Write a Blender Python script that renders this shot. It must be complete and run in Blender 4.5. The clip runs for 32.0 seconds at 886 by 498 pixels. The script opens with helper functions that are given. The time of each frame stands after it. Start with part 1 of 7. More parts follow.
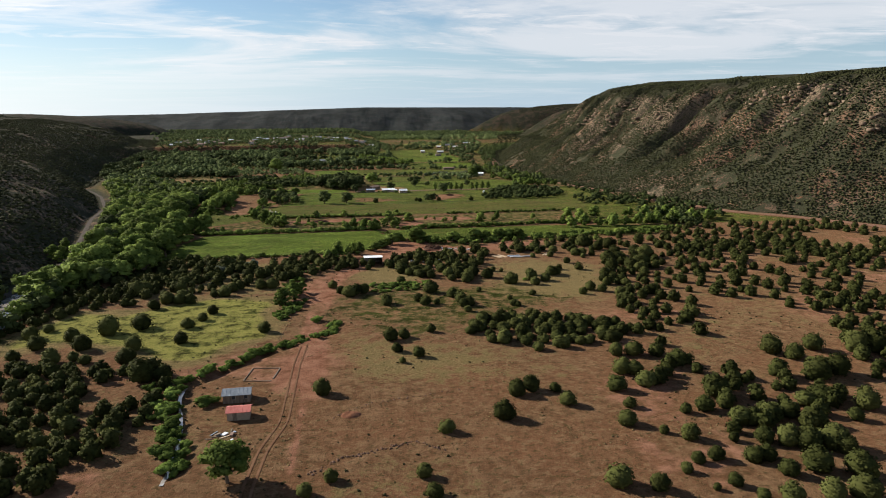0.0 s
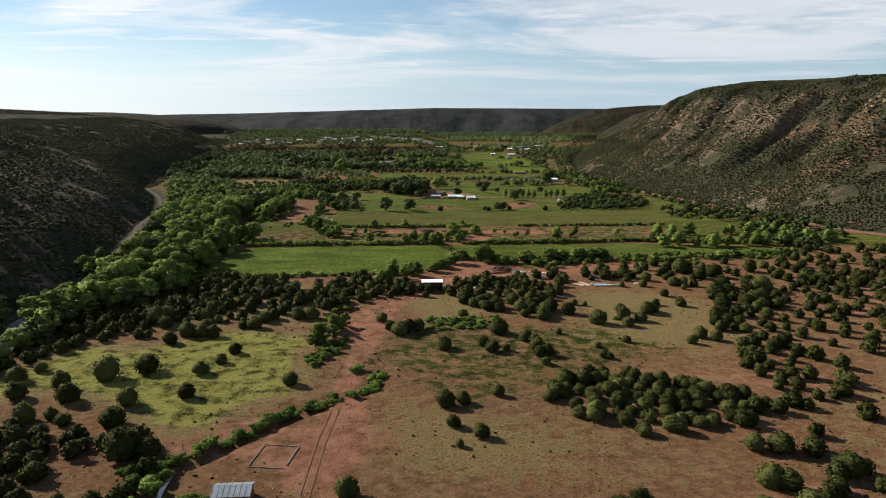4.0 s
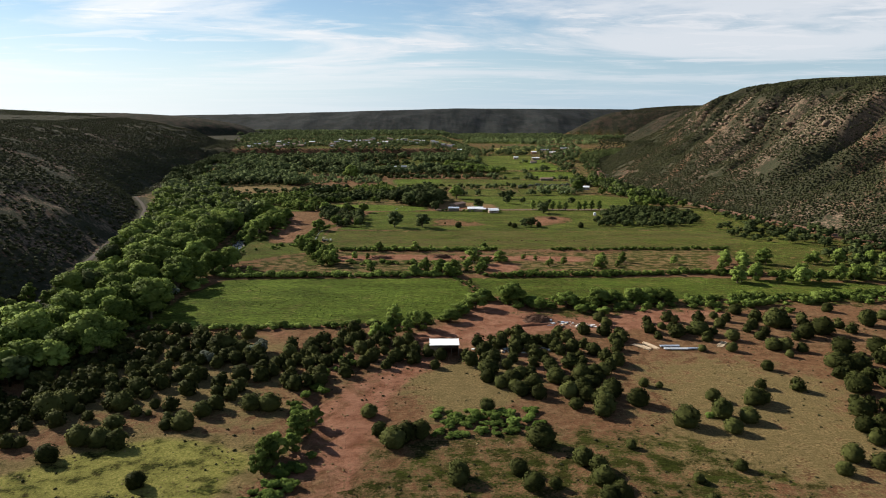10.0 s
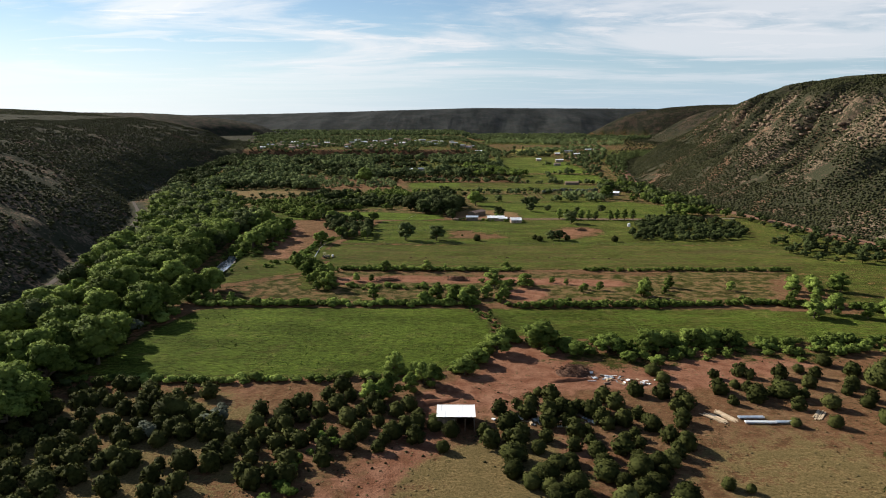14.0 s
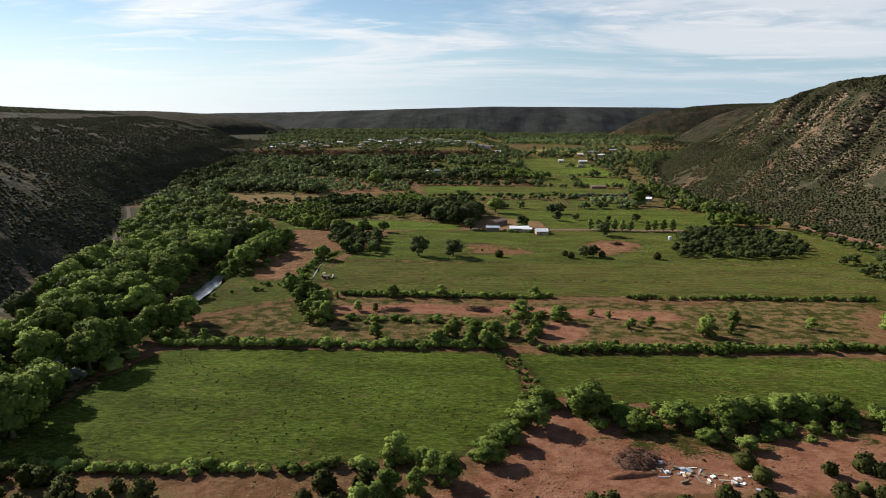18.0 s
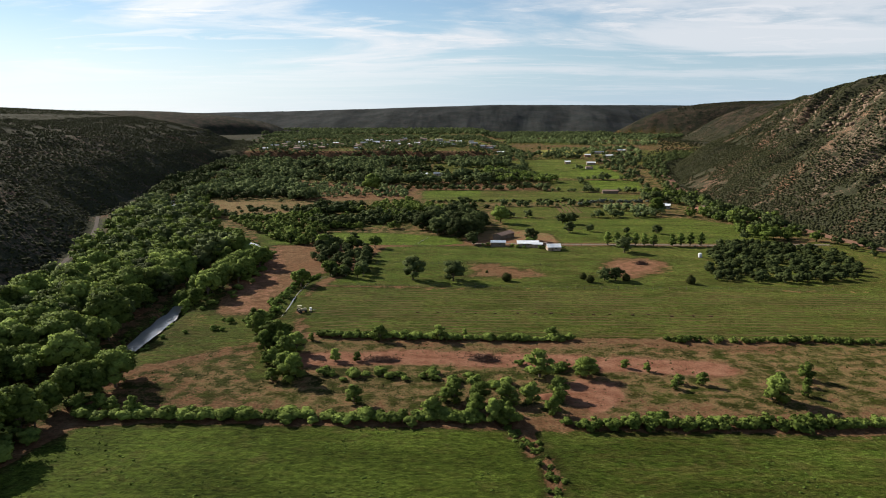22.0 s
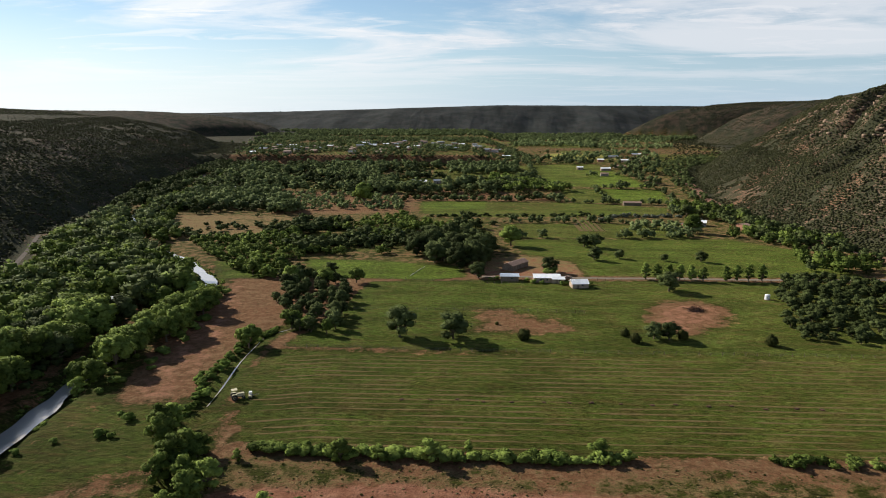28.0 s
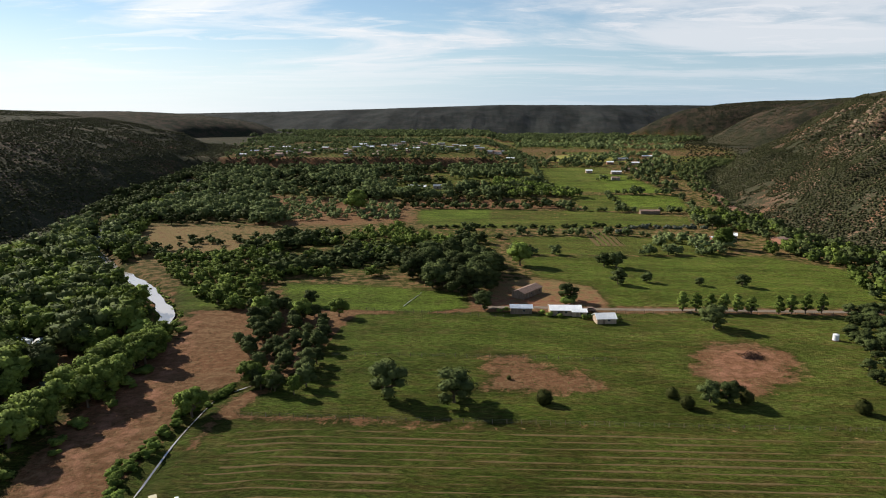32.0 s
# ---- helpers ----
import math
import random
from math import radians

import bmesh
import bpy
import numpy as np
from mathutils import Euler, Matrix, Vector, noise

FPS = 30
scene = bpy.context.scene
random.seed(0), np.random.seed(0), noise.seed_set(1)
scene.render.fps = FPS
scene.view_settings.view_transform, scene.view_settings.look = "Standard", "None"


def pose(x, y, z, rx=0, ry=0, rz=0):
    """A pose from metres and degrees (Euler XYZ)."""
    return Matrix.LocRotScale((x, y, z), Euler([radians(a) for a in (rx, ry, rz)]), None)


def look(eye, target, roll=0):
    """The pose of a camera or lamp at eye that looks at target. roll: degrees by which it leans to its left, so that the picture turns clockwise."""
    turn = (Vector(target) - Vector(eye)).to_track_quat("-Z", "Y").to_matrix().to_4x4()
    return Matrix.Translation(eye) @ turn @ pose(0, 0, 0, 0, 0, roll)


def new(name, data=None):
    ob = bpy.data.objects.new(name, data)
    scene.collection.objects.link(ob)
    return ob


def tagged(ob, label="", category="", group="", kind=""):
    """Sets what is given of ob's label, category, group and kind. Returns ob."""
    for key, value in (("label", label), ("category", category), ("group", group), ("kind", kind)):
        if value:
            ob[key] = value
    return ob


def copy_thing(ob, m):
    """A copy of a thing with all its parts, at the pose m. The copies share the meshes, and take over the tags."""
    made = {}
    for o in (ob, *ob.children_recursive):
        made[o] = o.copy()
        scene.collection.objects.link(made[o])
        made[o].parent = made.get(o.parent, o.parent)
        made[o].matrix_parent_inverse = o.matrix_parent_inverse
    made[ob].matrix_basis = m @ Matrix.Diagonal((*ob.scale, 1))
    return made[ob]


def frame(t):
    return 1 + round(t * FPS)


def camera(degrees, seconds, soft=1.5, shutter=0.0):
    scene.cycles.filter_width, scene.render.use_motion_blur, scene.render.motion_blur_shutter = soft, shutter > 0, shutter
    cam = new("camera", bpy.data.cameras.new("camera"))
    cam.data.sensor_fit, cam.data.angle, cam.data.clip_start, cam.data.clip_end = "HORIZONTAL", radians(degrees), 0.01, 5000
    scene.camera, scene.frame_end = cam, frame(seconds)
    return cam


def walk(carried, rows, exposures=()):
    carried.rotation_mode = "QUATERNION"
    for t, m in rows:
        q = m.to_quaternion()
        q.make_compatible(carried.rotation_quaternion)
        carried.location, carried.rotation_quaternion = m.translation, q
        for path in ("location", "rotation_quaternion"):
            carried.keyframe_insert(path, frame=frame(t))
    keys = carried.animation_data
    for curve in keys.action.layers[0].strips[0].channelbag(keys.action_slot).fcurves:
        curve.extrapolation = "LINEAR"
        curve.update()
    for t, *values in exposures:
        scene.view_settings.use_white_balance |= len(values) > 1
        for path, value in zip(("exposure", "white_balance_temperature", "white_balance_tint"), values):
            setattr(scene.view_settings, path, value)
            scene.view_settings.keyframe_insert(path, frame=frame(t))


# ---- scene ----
cam = camera(67.5, 32.0, soft=1.0)
PATH = [
    (0, (-5.776, -0.745, 66.371), (-5.513, 1.201, 65.993), -0.5),
    (1, (-4.207, 11.805, 66.419), (-4.001, 13.759, 66.042), -0.4),
    (2, (-2.795, 23.542, 66.437), (-2.636, 25.5, 66.061), -0.3),
    (3, (-1.835, 35.213, 66.566), (-1.739, 37.175, 66.191), -0.1),
    (6, (0.184, 71.129, 67.362), (0.229, 73.094, 66.988), 0.0),
    (7, (0.775, 83.517, 67.636), (0.814, 85.482, 67.263), -0.0),
    (8, (1.208, 95.475, 67.956), (1.239, 97.439, 67.583), 0.0),
    (9, (1.897, 107.27, 67.999), (1.915, 109.234, 67.626), -0.0),
    (10, (2.026, 119.187, 68.191), (2.028, 121.152, 67.818), 0.0),
    (11, (2.586, 131.532, 68.386), (2.573, 133.497, 68.012), -0.0),
    (12, (2.7, 143.41, 68.547), (2.676, 145.375, 68.174), -0.0),
    (13, (3.186, 154.589, 68.92), (3.15, 156.554, 68.546), -0.1),
    (14, (3.768, 166.516, 68.891), (3.711, 168.48, 68.517), -0.0),
    (16.5, (2.651, 195.914, 68.873), (2.548, 197.875, 68.496), 0.0),
    (17, (2.243, 202.121, 69.089), (2.138, 204.082, 68.713), 0.1),
    (18, (1.784, 214.328, 69.609), (1.678, 216.289, 69.231), 0.1),
    (19, (1.495, 226.463, 70.163), (1.388, 228.424, 69.782), -0.0),
    (20, (1.21, 238.457, 70.839), (1.102, 240.418, 70.456), -0.1),
    (21, (0.902, 250.537, 71.294), (0.793, 252.497, 70.911), -0.1),
    (22, (0.51, 263.237, 71.526), (0.399, 265.197, 71.143), -0.1),
    (23, (0.234, 276.005, 71.903), (0.121, 277.965, 71.521), -0.2),
    (24, (-0.095, 288.409, 72.267), (-0.209, 290.369, 71.885), -0.0),
    (25, (-0.328, 301.147, 72.816), (-0.445, 303.106, 72.433), -0.1),
    (28, (-1.66, 338.978, 73.176), (-1.779, 340.937, 72.794), -0.0),
    (29, (-2.375, 351.531, 73.321), (-2.495, 353.491, 72.94), -0.1),
    (30, (-3.082, 364.066, 73.531), (-3.201, 366.026, 73.15), 0.1),
    (31, (-3.403, 376.368, 73.626), (-3.524, 378.327, 73.246), -0.1),
    (32, (-3.777, 388.492, 74.201), (-3.9, 390.452, 73.818), -0.1),
]
walk(cam, [(t, look(eye, aim, roll)) for t, eye, aim, roll in PATH], [(0, 0.85), (32, 0.85)])


# ---- sky, sun ----
SUN_EL, SUN_AZ = radians(28.5), radians(56)
world = bpy.data.worlds.new("sky")
scene.world = world
world.use_nodes = True
wn, wl = world.node_tree.nodes, world.node_tree.links


def wmath(op, a, b=None):
    nd = wn.new("ShaderNodeMath")
    nd.operation = op
    for i, v in enumerate((a, b)):
        if v is None:
            continue
        if isinstance(v, (int, float)):
            nd.inputs[i].default_value = v
        else:
            wl.new(v, nd.inputs[i])
    return nd.outputs[0]


sk = wn.new("ShaderNodeTexSky")
sk.sky_type = "NISHITA"
sk.sun_disc = False
sk.sun_elevation, sk.sun_rotation = SUN_EL, -SUN_AZ
sk.dust_density, sk.air_density, sk.ozone_density = 0.1, 1.0, 2.5
tc = wn.new("ShaderNodeTexCoord")
sp = wn.new("ShaderNodeSeparateXYZ")
wl.new(tc.outputs["Generated"], sp.inputs[0])
up = wmath("ADD", wmath("MAXIMUM", sp.outputs[2], 0.0), 0.05)
cb = wn.new("ShaderNodeCombineXYZ")
wl.new(wmath("DIVIDE", sp.outputs[0], up), cb.inputs[0])
wl.new(wmath("DIVIDE", sp.outputs[1], up), cb.inputs[1])


def cloud_layer(scale, detail, lo, hi, seed, stretch):
    mp = wn.new("ShaderNodeMapping")
    mp.inputs["Location"].default_value = (seed, seed * 1.7, 0)
    mp.inputs["Rotation"].default_value = (0, 0, radians(14))
    mp.inputs["Scale"].default_value = (scale, scale * stretch, 1)
    wl.new(cb.outputs[0], mp.inputs[0])
    nz = wn.new("ShaderNodeTexNoise")
    nz.inputs["Scale"].default_value = 1.0
    nz.inputs["Detail"].default_value = detail
    nz.inputs["Roughness"].default_value = 0.62
    nz.inputs["Distortion"].default_value = 0.6
    wl.new(mp.outputs[0], nz.inputs["Vector"])
    mr = wn.new("ShaderNodeMapRange")
    mr.interpolation_type = "SMOOTHSTEP"
    mr.inputs[1].default_value, mr.inputs[2].default_value = lo, hi
    wl.new(nz.outputs[0], mr.inputs[0])
    return mr.outputs[0]


thin = cloud_layer(0.26, 9, 0.43, 0.61, 3.1, 1.7)
wisps = cloud_layer(1.1, 9, 0.53, 0.68, 8.4, 2.2)
cover = wmath("MINIMUM", wmath("ADD", wmath("MULTIPLY", thin, 0.85), wmath("MULTIPLY", wisps, 0.5)), 0.95)
def wmix(f, a, b):
    nd = wn.new("ShaderNodeMix")
    nd.data_type = "RGBA"
    for v, i in ((f, 0), (a, 6), (b, 7)):
        if isinstance(v, tuple):
            nd.inputs[i].default_value = v
        else:
            wl.new(v, nd.inputs[i])
    return nd.outputs[2]


thinning = wn.new("ShaderNodeMapRange")
thinning.interpolation_type = "SMOOTHSTEP"
for i, v in ((1, 0.24), (2, 0.6), (3, 1.0), (4, 0.12)):
    thinning.inputs[i].default_value = v
wl.new(sp.outputs[2], thinning.inputs[0])
low = wn.new("ShaderNodeMapRange")
low.interpolation_type = "SMOOTHSTEP"
for i, v in ((1, 0.02), (2, 0.11), (3, 0.25), (4, 1.0)):
    low.inputs[i].default_value = v
wl.new(sp.outputs[2], low.inputs[0])
cover = wmath("MULTIPLY", wmath("MULTIPLY", cover, thinning.outputs[0]), low.outputs[0])
haze = wn.new("ShaderNodeMapRange")
haze.interpolation_type = "SMOOTHSTEP"
for i, v in ((1, 0.0), (2, 0.16), (3, 0.85), (4, 0.0)):
    haze.inputs[i].default_value = v
wl.new(sp.outputs[2], haze.inputs[0])
sunward = wn.new("ShaderNodeMapRange")
sunward.interpolation_type = "SMOOTHSTEP"
for i, v in ((1, 0.25), (2, -0.6), (3, 0.0), (4, 1.0)):
    sunward.inputs[i].default_value = v
wl.new(sp.outputs[0], sunward.inputs[0])
clear = wmix(haze.outputs[0], sk.outputs[0], wmix(sunward.outputs[0], (4.1, 5.6, 7.3, 1), (8.4, 9.2, 10.0, 1)))
sky_colour = wmix(cover, clear, wmix(sunward.outputs[0], (7.2, 7.5, 8.0, 1), (9.6, 9.8, 10.0, 1)))
wl.new(sky_colour, wn["Background"].inputs[0])
wn["Background"].inputs[1].default_value = 0.059
sun = new("sun", bpy.data.lights.new("sun", "SUN"))
sun.data.energy, sun.data.angle, sun.data.color = 5.0, radians(0.6), (1.0, 0.93, 0.82)
sun.matrix_world = look((-math.sin(SUN_AZ) * math.cos(SUN_EL) * 300, math.cos(SUN_AZ) * math.cos(SUN_EL) * 300, math.sin(SUN_EL) * 300), (0, 0, 0))

# ---- materials ----


class Mat:
    """A node material with short ways to add nodes."""

    def __init__(self, name, rough=0.9, metal=0.0):
        self.m = bpy.data.materials.new(name)
        self.m.use_nodes = True
        self.n, self.l = self.m.node_tree.nodes, self.m.node_tree.links
        self.b = self.n["Principled BSDF"]
        self.b.inputs["Roughness"].default_value = rough
        self.b.inputs["Metallic"].default_value = metal
        self.b.inputs["Specular IOR Level"].default_value = 0.02 if rough > 0.7 else 0.4

    def put(self, v, socket):
        if isinstance(v, (int, float)):
            socket.default_value = v
        elif isinstance(v, tuple):
            socket.default_value = (*v, 1) if len(v) == 3 and socket.type == "RGBA" else v
        else:
            self.l.new(v, socket)

    def pos(self):
        return self.n.new("ShaderNodeNewGeometry").outputs["Position"]

    def local(self):
        return self.n.new("ShaderNodeTexCoord").outputs["Object"]

    def rand(self):
        return self.n.new("ShaderNodeObjectInfo").outputs["Random"]

    def island(self):
        return self.n.new("ShaderNodeNewGeometry").outputs["Random Per Island"]

    def noise(self, vec, scale, detail=4, rough=0.55, distort=0.0):
        nd = self.n.new("ShaderNodeTexNoise")
        self.put(vec, nd.inputs["Vector"])
        for k, v in (("Scale", scale), ("Detail", detail), ("Roughness", rough), ("Distortion", distort)):
            nd.inputs[k].default_value = v
        return nd.outputs[0]

    def scale(self, vec, s):
        nd = self.n.new("ShaderNodeMapping")
        self.put(vec, nd.inputs[0])
        nd.inputs["Scale"].default_value = s
        return nd.outputs[0]

    def math(self, op, a, b=0.0):
        nd = self.n.new("ShaderNodeMath")
        nd.operation = op
        self.put(a, nd.inputs[0])
        self.put(b, nd.inputs[1])
        return nd.outputs[0]

    def step(self, v, lo, hi, a=0.0, b=1.0):
        nd = self.n.new("ShaderNodeMapRange")
        nd.interpolation_type = "SMOOTHSTEP"
        self.put(v, nd.inputs[0])
        for i, x in enumerate((lo, hi, a, b)):
            nd.inputs[i + 1].default_value = x
        return nd.outputs[0]

    def mix(self, f, a, b):
        nd = self.n.new("ShaderNodeMix")
        nd.data_type = "RGBA"
        self.put(f, nd.inputs[0])
        self.put(a, nd.inputs[6])
        self.put(b, nd.inputs[7])
        return nd.outputs[2]

    def gain(self, c, g):
        nd = self.n.new("ShaderNodeVectorMath")
        nd.operation = "SCALE"
        self.put(c, nd.inputs[0])
        self.put(g, nd.inputs["Scale"])
        return nd.outputs[0]

    def colour(self, c):
        self.put(c, self.b.inputs["Base Color"])
        return self

    def bump(self, h, strength=0.5, distance=0.1):
        nd = self.n.new("ShaderNodeBump")
        nd.inputs["Strength"].default_value = strength
        nd.inputs["Distance"].default_value = distance
        self.put(h, nd.inputs["Height"])
        self.l.new(nd.outputs[0], self.b.inputs["Normal"])
        return self


def leaf_material(name, dark, light, tip, glow=0.35):
    """Foliage: two tones by clump and by plant, with light passing through the leaves."""
    m = Mat(name, 0.75)
    p = m.pos()
    c = m.mix(m.step(m.noise(p, 0.9, 3), 0.35, 0.65), dark, light)
    c = m.mix(m.math("MULTIPLY", m.island(), 0.45), c, tip)
    c = m.mix(m.math("MULTIPLY", m.step(m.rand(), 0.55, 1.0), 0.5), c, tip)
    c = m.gain(c, m.math("ADD", 0.66, m.math("MULTIPLY", m.rand(), 0.6)))
    c = m.mix(m.math("MULTIPLY", m.step(m.noise(p, 0.06, 2), 0.45, 0.7), 0.55), c, tip)
    c = m.gain(c, m.step(m.noise(p, 0.1, 2), 0.3, 0.7, 0.75, 1.2))
    m.colour(c)
    tr = m.n.new("ShaderNodeBsdfTranslucent")
    m.l.new(c, tr.inputs[0])
    mixer = m.n.new("ShaderNodeMixShader")
    mixer.inputs[0].default_value = glow
    m.l.new(m.b.outputs[0], mixer.inputs[1])
    m.l.new(tr.outputs[0], mixer.inputs[2])
    m.l.new(mixer.outputs[0], m.n["Material Output"].inputs[0])
    return m.m


JUNIPER = leaf_material("juniper_foliage", (0.019, 0.024, 0.0065), (0.042, 0.049, 0.0135), (0.084, 0.088, 0.027), 0.15)
SCRUB = leaf_material("hill_scrub_foliage", (0.026, 0.029, 0.013), (0.042, 0.045, 0.020), (0.066, 0.067, 0.032), 0.12)
COTTON = leaf_material("cottonwood_leaves", (0.040, 0.063, 0.013), (0.114, 0.160, 0.033), (0.210, 0.266, 0.062), 0.24)
WILLOW = leaf_material("willow_leaves", (0.062, 0.098, 0.020), (0.105, 0.155, 0.030), (0.155, 0.212, 0.050), 0.4)
SILVER = leaf_material("silver_leaves", (0.085, 0.10, 0.07), (0.13, 0.15, 0.11), (0.18, 0.2, 0.155), 0.3)
DARKTREE = leaf_material("dark_elm_leaves", (0.027, 0.038, 0.013), (0.056, 0.073, 0.025), (0.092, 0.113, 0.040), 0.17)
# cottonwood green made paler and bluer: distant haze held in the leaf colour
HAZE_LEAF = leaf_material("hazy_wood_leaves", (0.050, 0.072, 0.027), (0.118, 0.152, 0.055), (0.190, 0.226, 0.092), 0.26)
STRAW_GRASS = leaf_material("dry_grass", (0.10, 0.078, 0.036), (0.16, 0.125, 0.06), (0.21, 0.165, 0.085), 0.3)
GRASS = leaf_material("grass_blades", (0.045, 0.062, 0.013), (0.075, 0.09, 0.022), (0.115, 0.115, 0.04), 0.35)

_m = Mat("bark", 0.95)
_m.colour(_m.mix(_m.noise(_m.scale(_m.local(), (6, 6, 1.2)), 2.0, 5), (0.06, 0.045, 0.032), (0.17, 0.135, 0.10)))
BARK = _m.m


def ground_material():
    m = Mat("valley_soil", 0.95)
    p = m.pos()
    at = m.n.new("ShaderNodeAttribute")
    at.attribute_name = "cover"
    sep = m.n.new("ShaderNodeSeparateColor")
    m.l.new(at.outputs["Color"], sep.inputs[0])
    lush, dry, red = sep.outputs[0], sep.outputs[1], sep.outputs[2]
    hill = at.outputs["Alpha"]
    fine = m.noise(p, 1.6, 6, 0.65)
    mid = m.noise(p, 0.22, 5, 0.6)
    big = m.noise(p, 0.035, 4, 0.55)
    grit = m.noise(p, 6.0, 4, 0.7)
    weed = m.noise(p, 0.7, 7, 0.72)
    soil = m.mix(m.step(mid, 0.33, 0.66), (0.076, 0.0375, 0.0185), (0.126, 0.0715, 0.0385))
    soil = m.mix(m.step(big, 0.42, 0.6), soil, (0.104, 0.051, 0.0265))
    redc = m.mix(m.step(mid, 0.3, 0.7), (0.115, 0.047, 0.027), (0.205, 0.104, 0.066))
    redc = m.mix(m.math("MULTIPLY", m.step(fine, 0.5, 0.7), 0.5), redc, (0.084, 0.043, 0.026))
    # thin straw and low weeds all over the open ground
    soil = m.mix(m.math("MULTIPLY", m.step(fine, 0.48, 0.68), 0.55), soil, (0.1137, 0.07654, 0.03801))
    mott = m.noise(p, 0.42, 6, 0.72)
    soil = m.mix(m.math("MULTIPLY", m.step(mott, 0.5, 0.64), 0.6), soil, (0.155, 0.100, 0.054))
    soil = m.mix(m.math("MULTIPLY", m.step(mott, 0.5, 0.36), 0.55), soil, (0.05108, 0.03215, 0.01584))
    soil = m.mix(m.math("MULTIPLY", m.step(weed, 0.52, 0.64), 0.75), soil, (0.03355, 0.02862, 0.01053))
    soil = m.mix(m.step(m.math("ADD", red, m.math("MULTIPLY", m.math("SUBTRACT", mid, 0.5), 0.9)), 0.35, 0.65, 0.0, 0.9), soil, redc)
    dryc = m.mix(m.step(fine, 0.35, 0.65), (0.088, 0.066, 0.026), (0.192, 0.138, 0.064))
    dryc = m.mix(m.math("MULTIPLY", m.step(mid, 0.42, 0.62), 0.6), dryc, (0.105, 0.080, 0.034))
    dryc = m.mix(m.math("MULTIPLY", m.step(weed, 0.55, 0.68), 0.6), dryc, (0.03027, 0.03354, 0.008944))
    streak = m.noise(m.scale(p, (0.10, 0.42, 1)), 1.0, 6, 0.7)
    lushc = m.mix(m.step(fine, 0.3, 0.7), (0.0155, 0.0255, 0.0038), (0.0325, 0.0475, 0.0072))
    lushc = m.mix(m.math("MULTIPLY", m.step(mid, 0.42, 0.66), 0.5), lushc, (0.0410, 0.0430, 0.0090))
    lushc = m.mix(m.math("MULTIPLY", m.step(streak, 0.46, 0.62), 0.65), lushc, (0.04643, 0.03174, 0.01112))
    lushc = m.mix(m.math("MULTIPLY", m.step(mott, 0.48, 0.62), 0.5), lushc, (0.0530, 0.0540, 0.0150))
    lushc = m.mix(m.math("MULTIPLY", m.step(big, 0.5, 0.62), 0.45), lushc, (0.0236, 0.03478, 0.006156))
    lushc = m.mix(m.math("MULTIPLY", m.step(weed, 0.54, 0.66), 0.6), lushc, (0.01472, 0.01763, 0.003559))
    lushc = m.mix(m.math("MULTIPLY", m.step(lush, 0.8, 1.0), m.step(mid, 0.3, 0.7, 0.45, 0.95)), lushc, m.mix(m.step(weed, 0.4, 0.62), (0.055, 0.075, 0.011), (0.030, 0.046, 0.0067)))
    dryc = m.mix(m.math("MULTIPLY", m.step(dry, 0.8, 0.95), 0.75), dryc, m.mix(m.step(fine, 0.35, 0.65), (0.092, 0.100, 0.019), (0.180, 0.172, 0.042)))
    lushc = m.mix(m.math("MULTIPLY", m.step(m.noise(p, 0.1, 6, 0.65), 0.55, 0.68), 0.45), lushc, (0.0590, 0.0470, 0.0170))
    lushc = m.gain(lushc, m.step(m.noise(m.scale(p, (0.5, 1.2, 1)), 0.85, 5, 0.7), 0.34, 0.64, 0.54, 1.22))
    lushc = m.gain(lushc, m.step(m.noise(m.scale(p, (0.6, 1.4, 1)), 0.055, 4, 0.6), 0.34, 0.66, 0.56, 0.94))
    lushc = m.mix(m.step(lush, 0.8, 0.88, 0.05, 0.0), lushc, (0.058, 0.041, 0.016))
    lushc, dryc = m.gain(lushc, 0.8), m.gain(dryc, m.step(dry, 0.8, 0.9, 0.84, 1.0))
    wob = m.math("ADD", m.math("MULTIPLY", m.math("SUBTRACT", fine, 0.5), 0.8), m.math("MULTIPLY", m.math("SUBTRACT", mid, 0.5), 1.25))
    c = m.mix(m.step(m.math("ADD", dry, wob), 0.32, 0.62), soil, dryc)
    c = m.mix(m.step(m.math("ADD", lush, wob), 0.34, 0.6), c, lushc)
    # slopes: grey-brown gravel, pale ledges where it is steep, dull grass between the shrubs
    rock = m.mix(m.step(m.noise(p, 0.12, 6, 0.65), 0.35, 0.62), (0.066, 0.043, 0.031), (0.115, 0.078, 0.055))
    rock = m.mix(m.step(m.noise(p, 0.018, 4), 0.5, 0.62), rock, (0.122, 0.066, 0.042))
    rock = m.mix(m.math("MULTIPLY", m.step(m.noise(p, 0.5, 5, 0.75), 0.57, 0.65), 0.55), rock, (0.155, 0.120, 0.092))
    place = m.n.new("ShaderNodeSeparateXYZ")
    m.l.new(p, place.inputs[0])
    bare = m.step(m.math("ADD", m.noise(p, 0.0135, 5, 0.62), m.math("MULTIPLY", m.math("SUBTRACT", m.noise(p, 0.09, 4, 0.65), 0.5), 0.5)), 0.46, 0.60)
    rock = m.mix(m.math("MULTIPLY", bare, m.step(m.noise(p, 0.2, 5, 0.7), 0.36, 0.62)), rock, m.mix(m.step(m.noise(p, 0.007, 3), 0.42, 0.58), (0.190, 0.098, 0.058), (0.205, 0.150, 0.102)))
    dots = m.math("ADD", m.noise(p, 0.62, 4, 0.62), m.math("MULTIPLY", m.math("SUBTRACT", m.noise(p, 0.05, 3), 0.5), 0.35))
    dots = m.math("ADD", dots, m.math("MULTIPLY", m.math("SUBTRACT", 0.66, bare), 0.12))
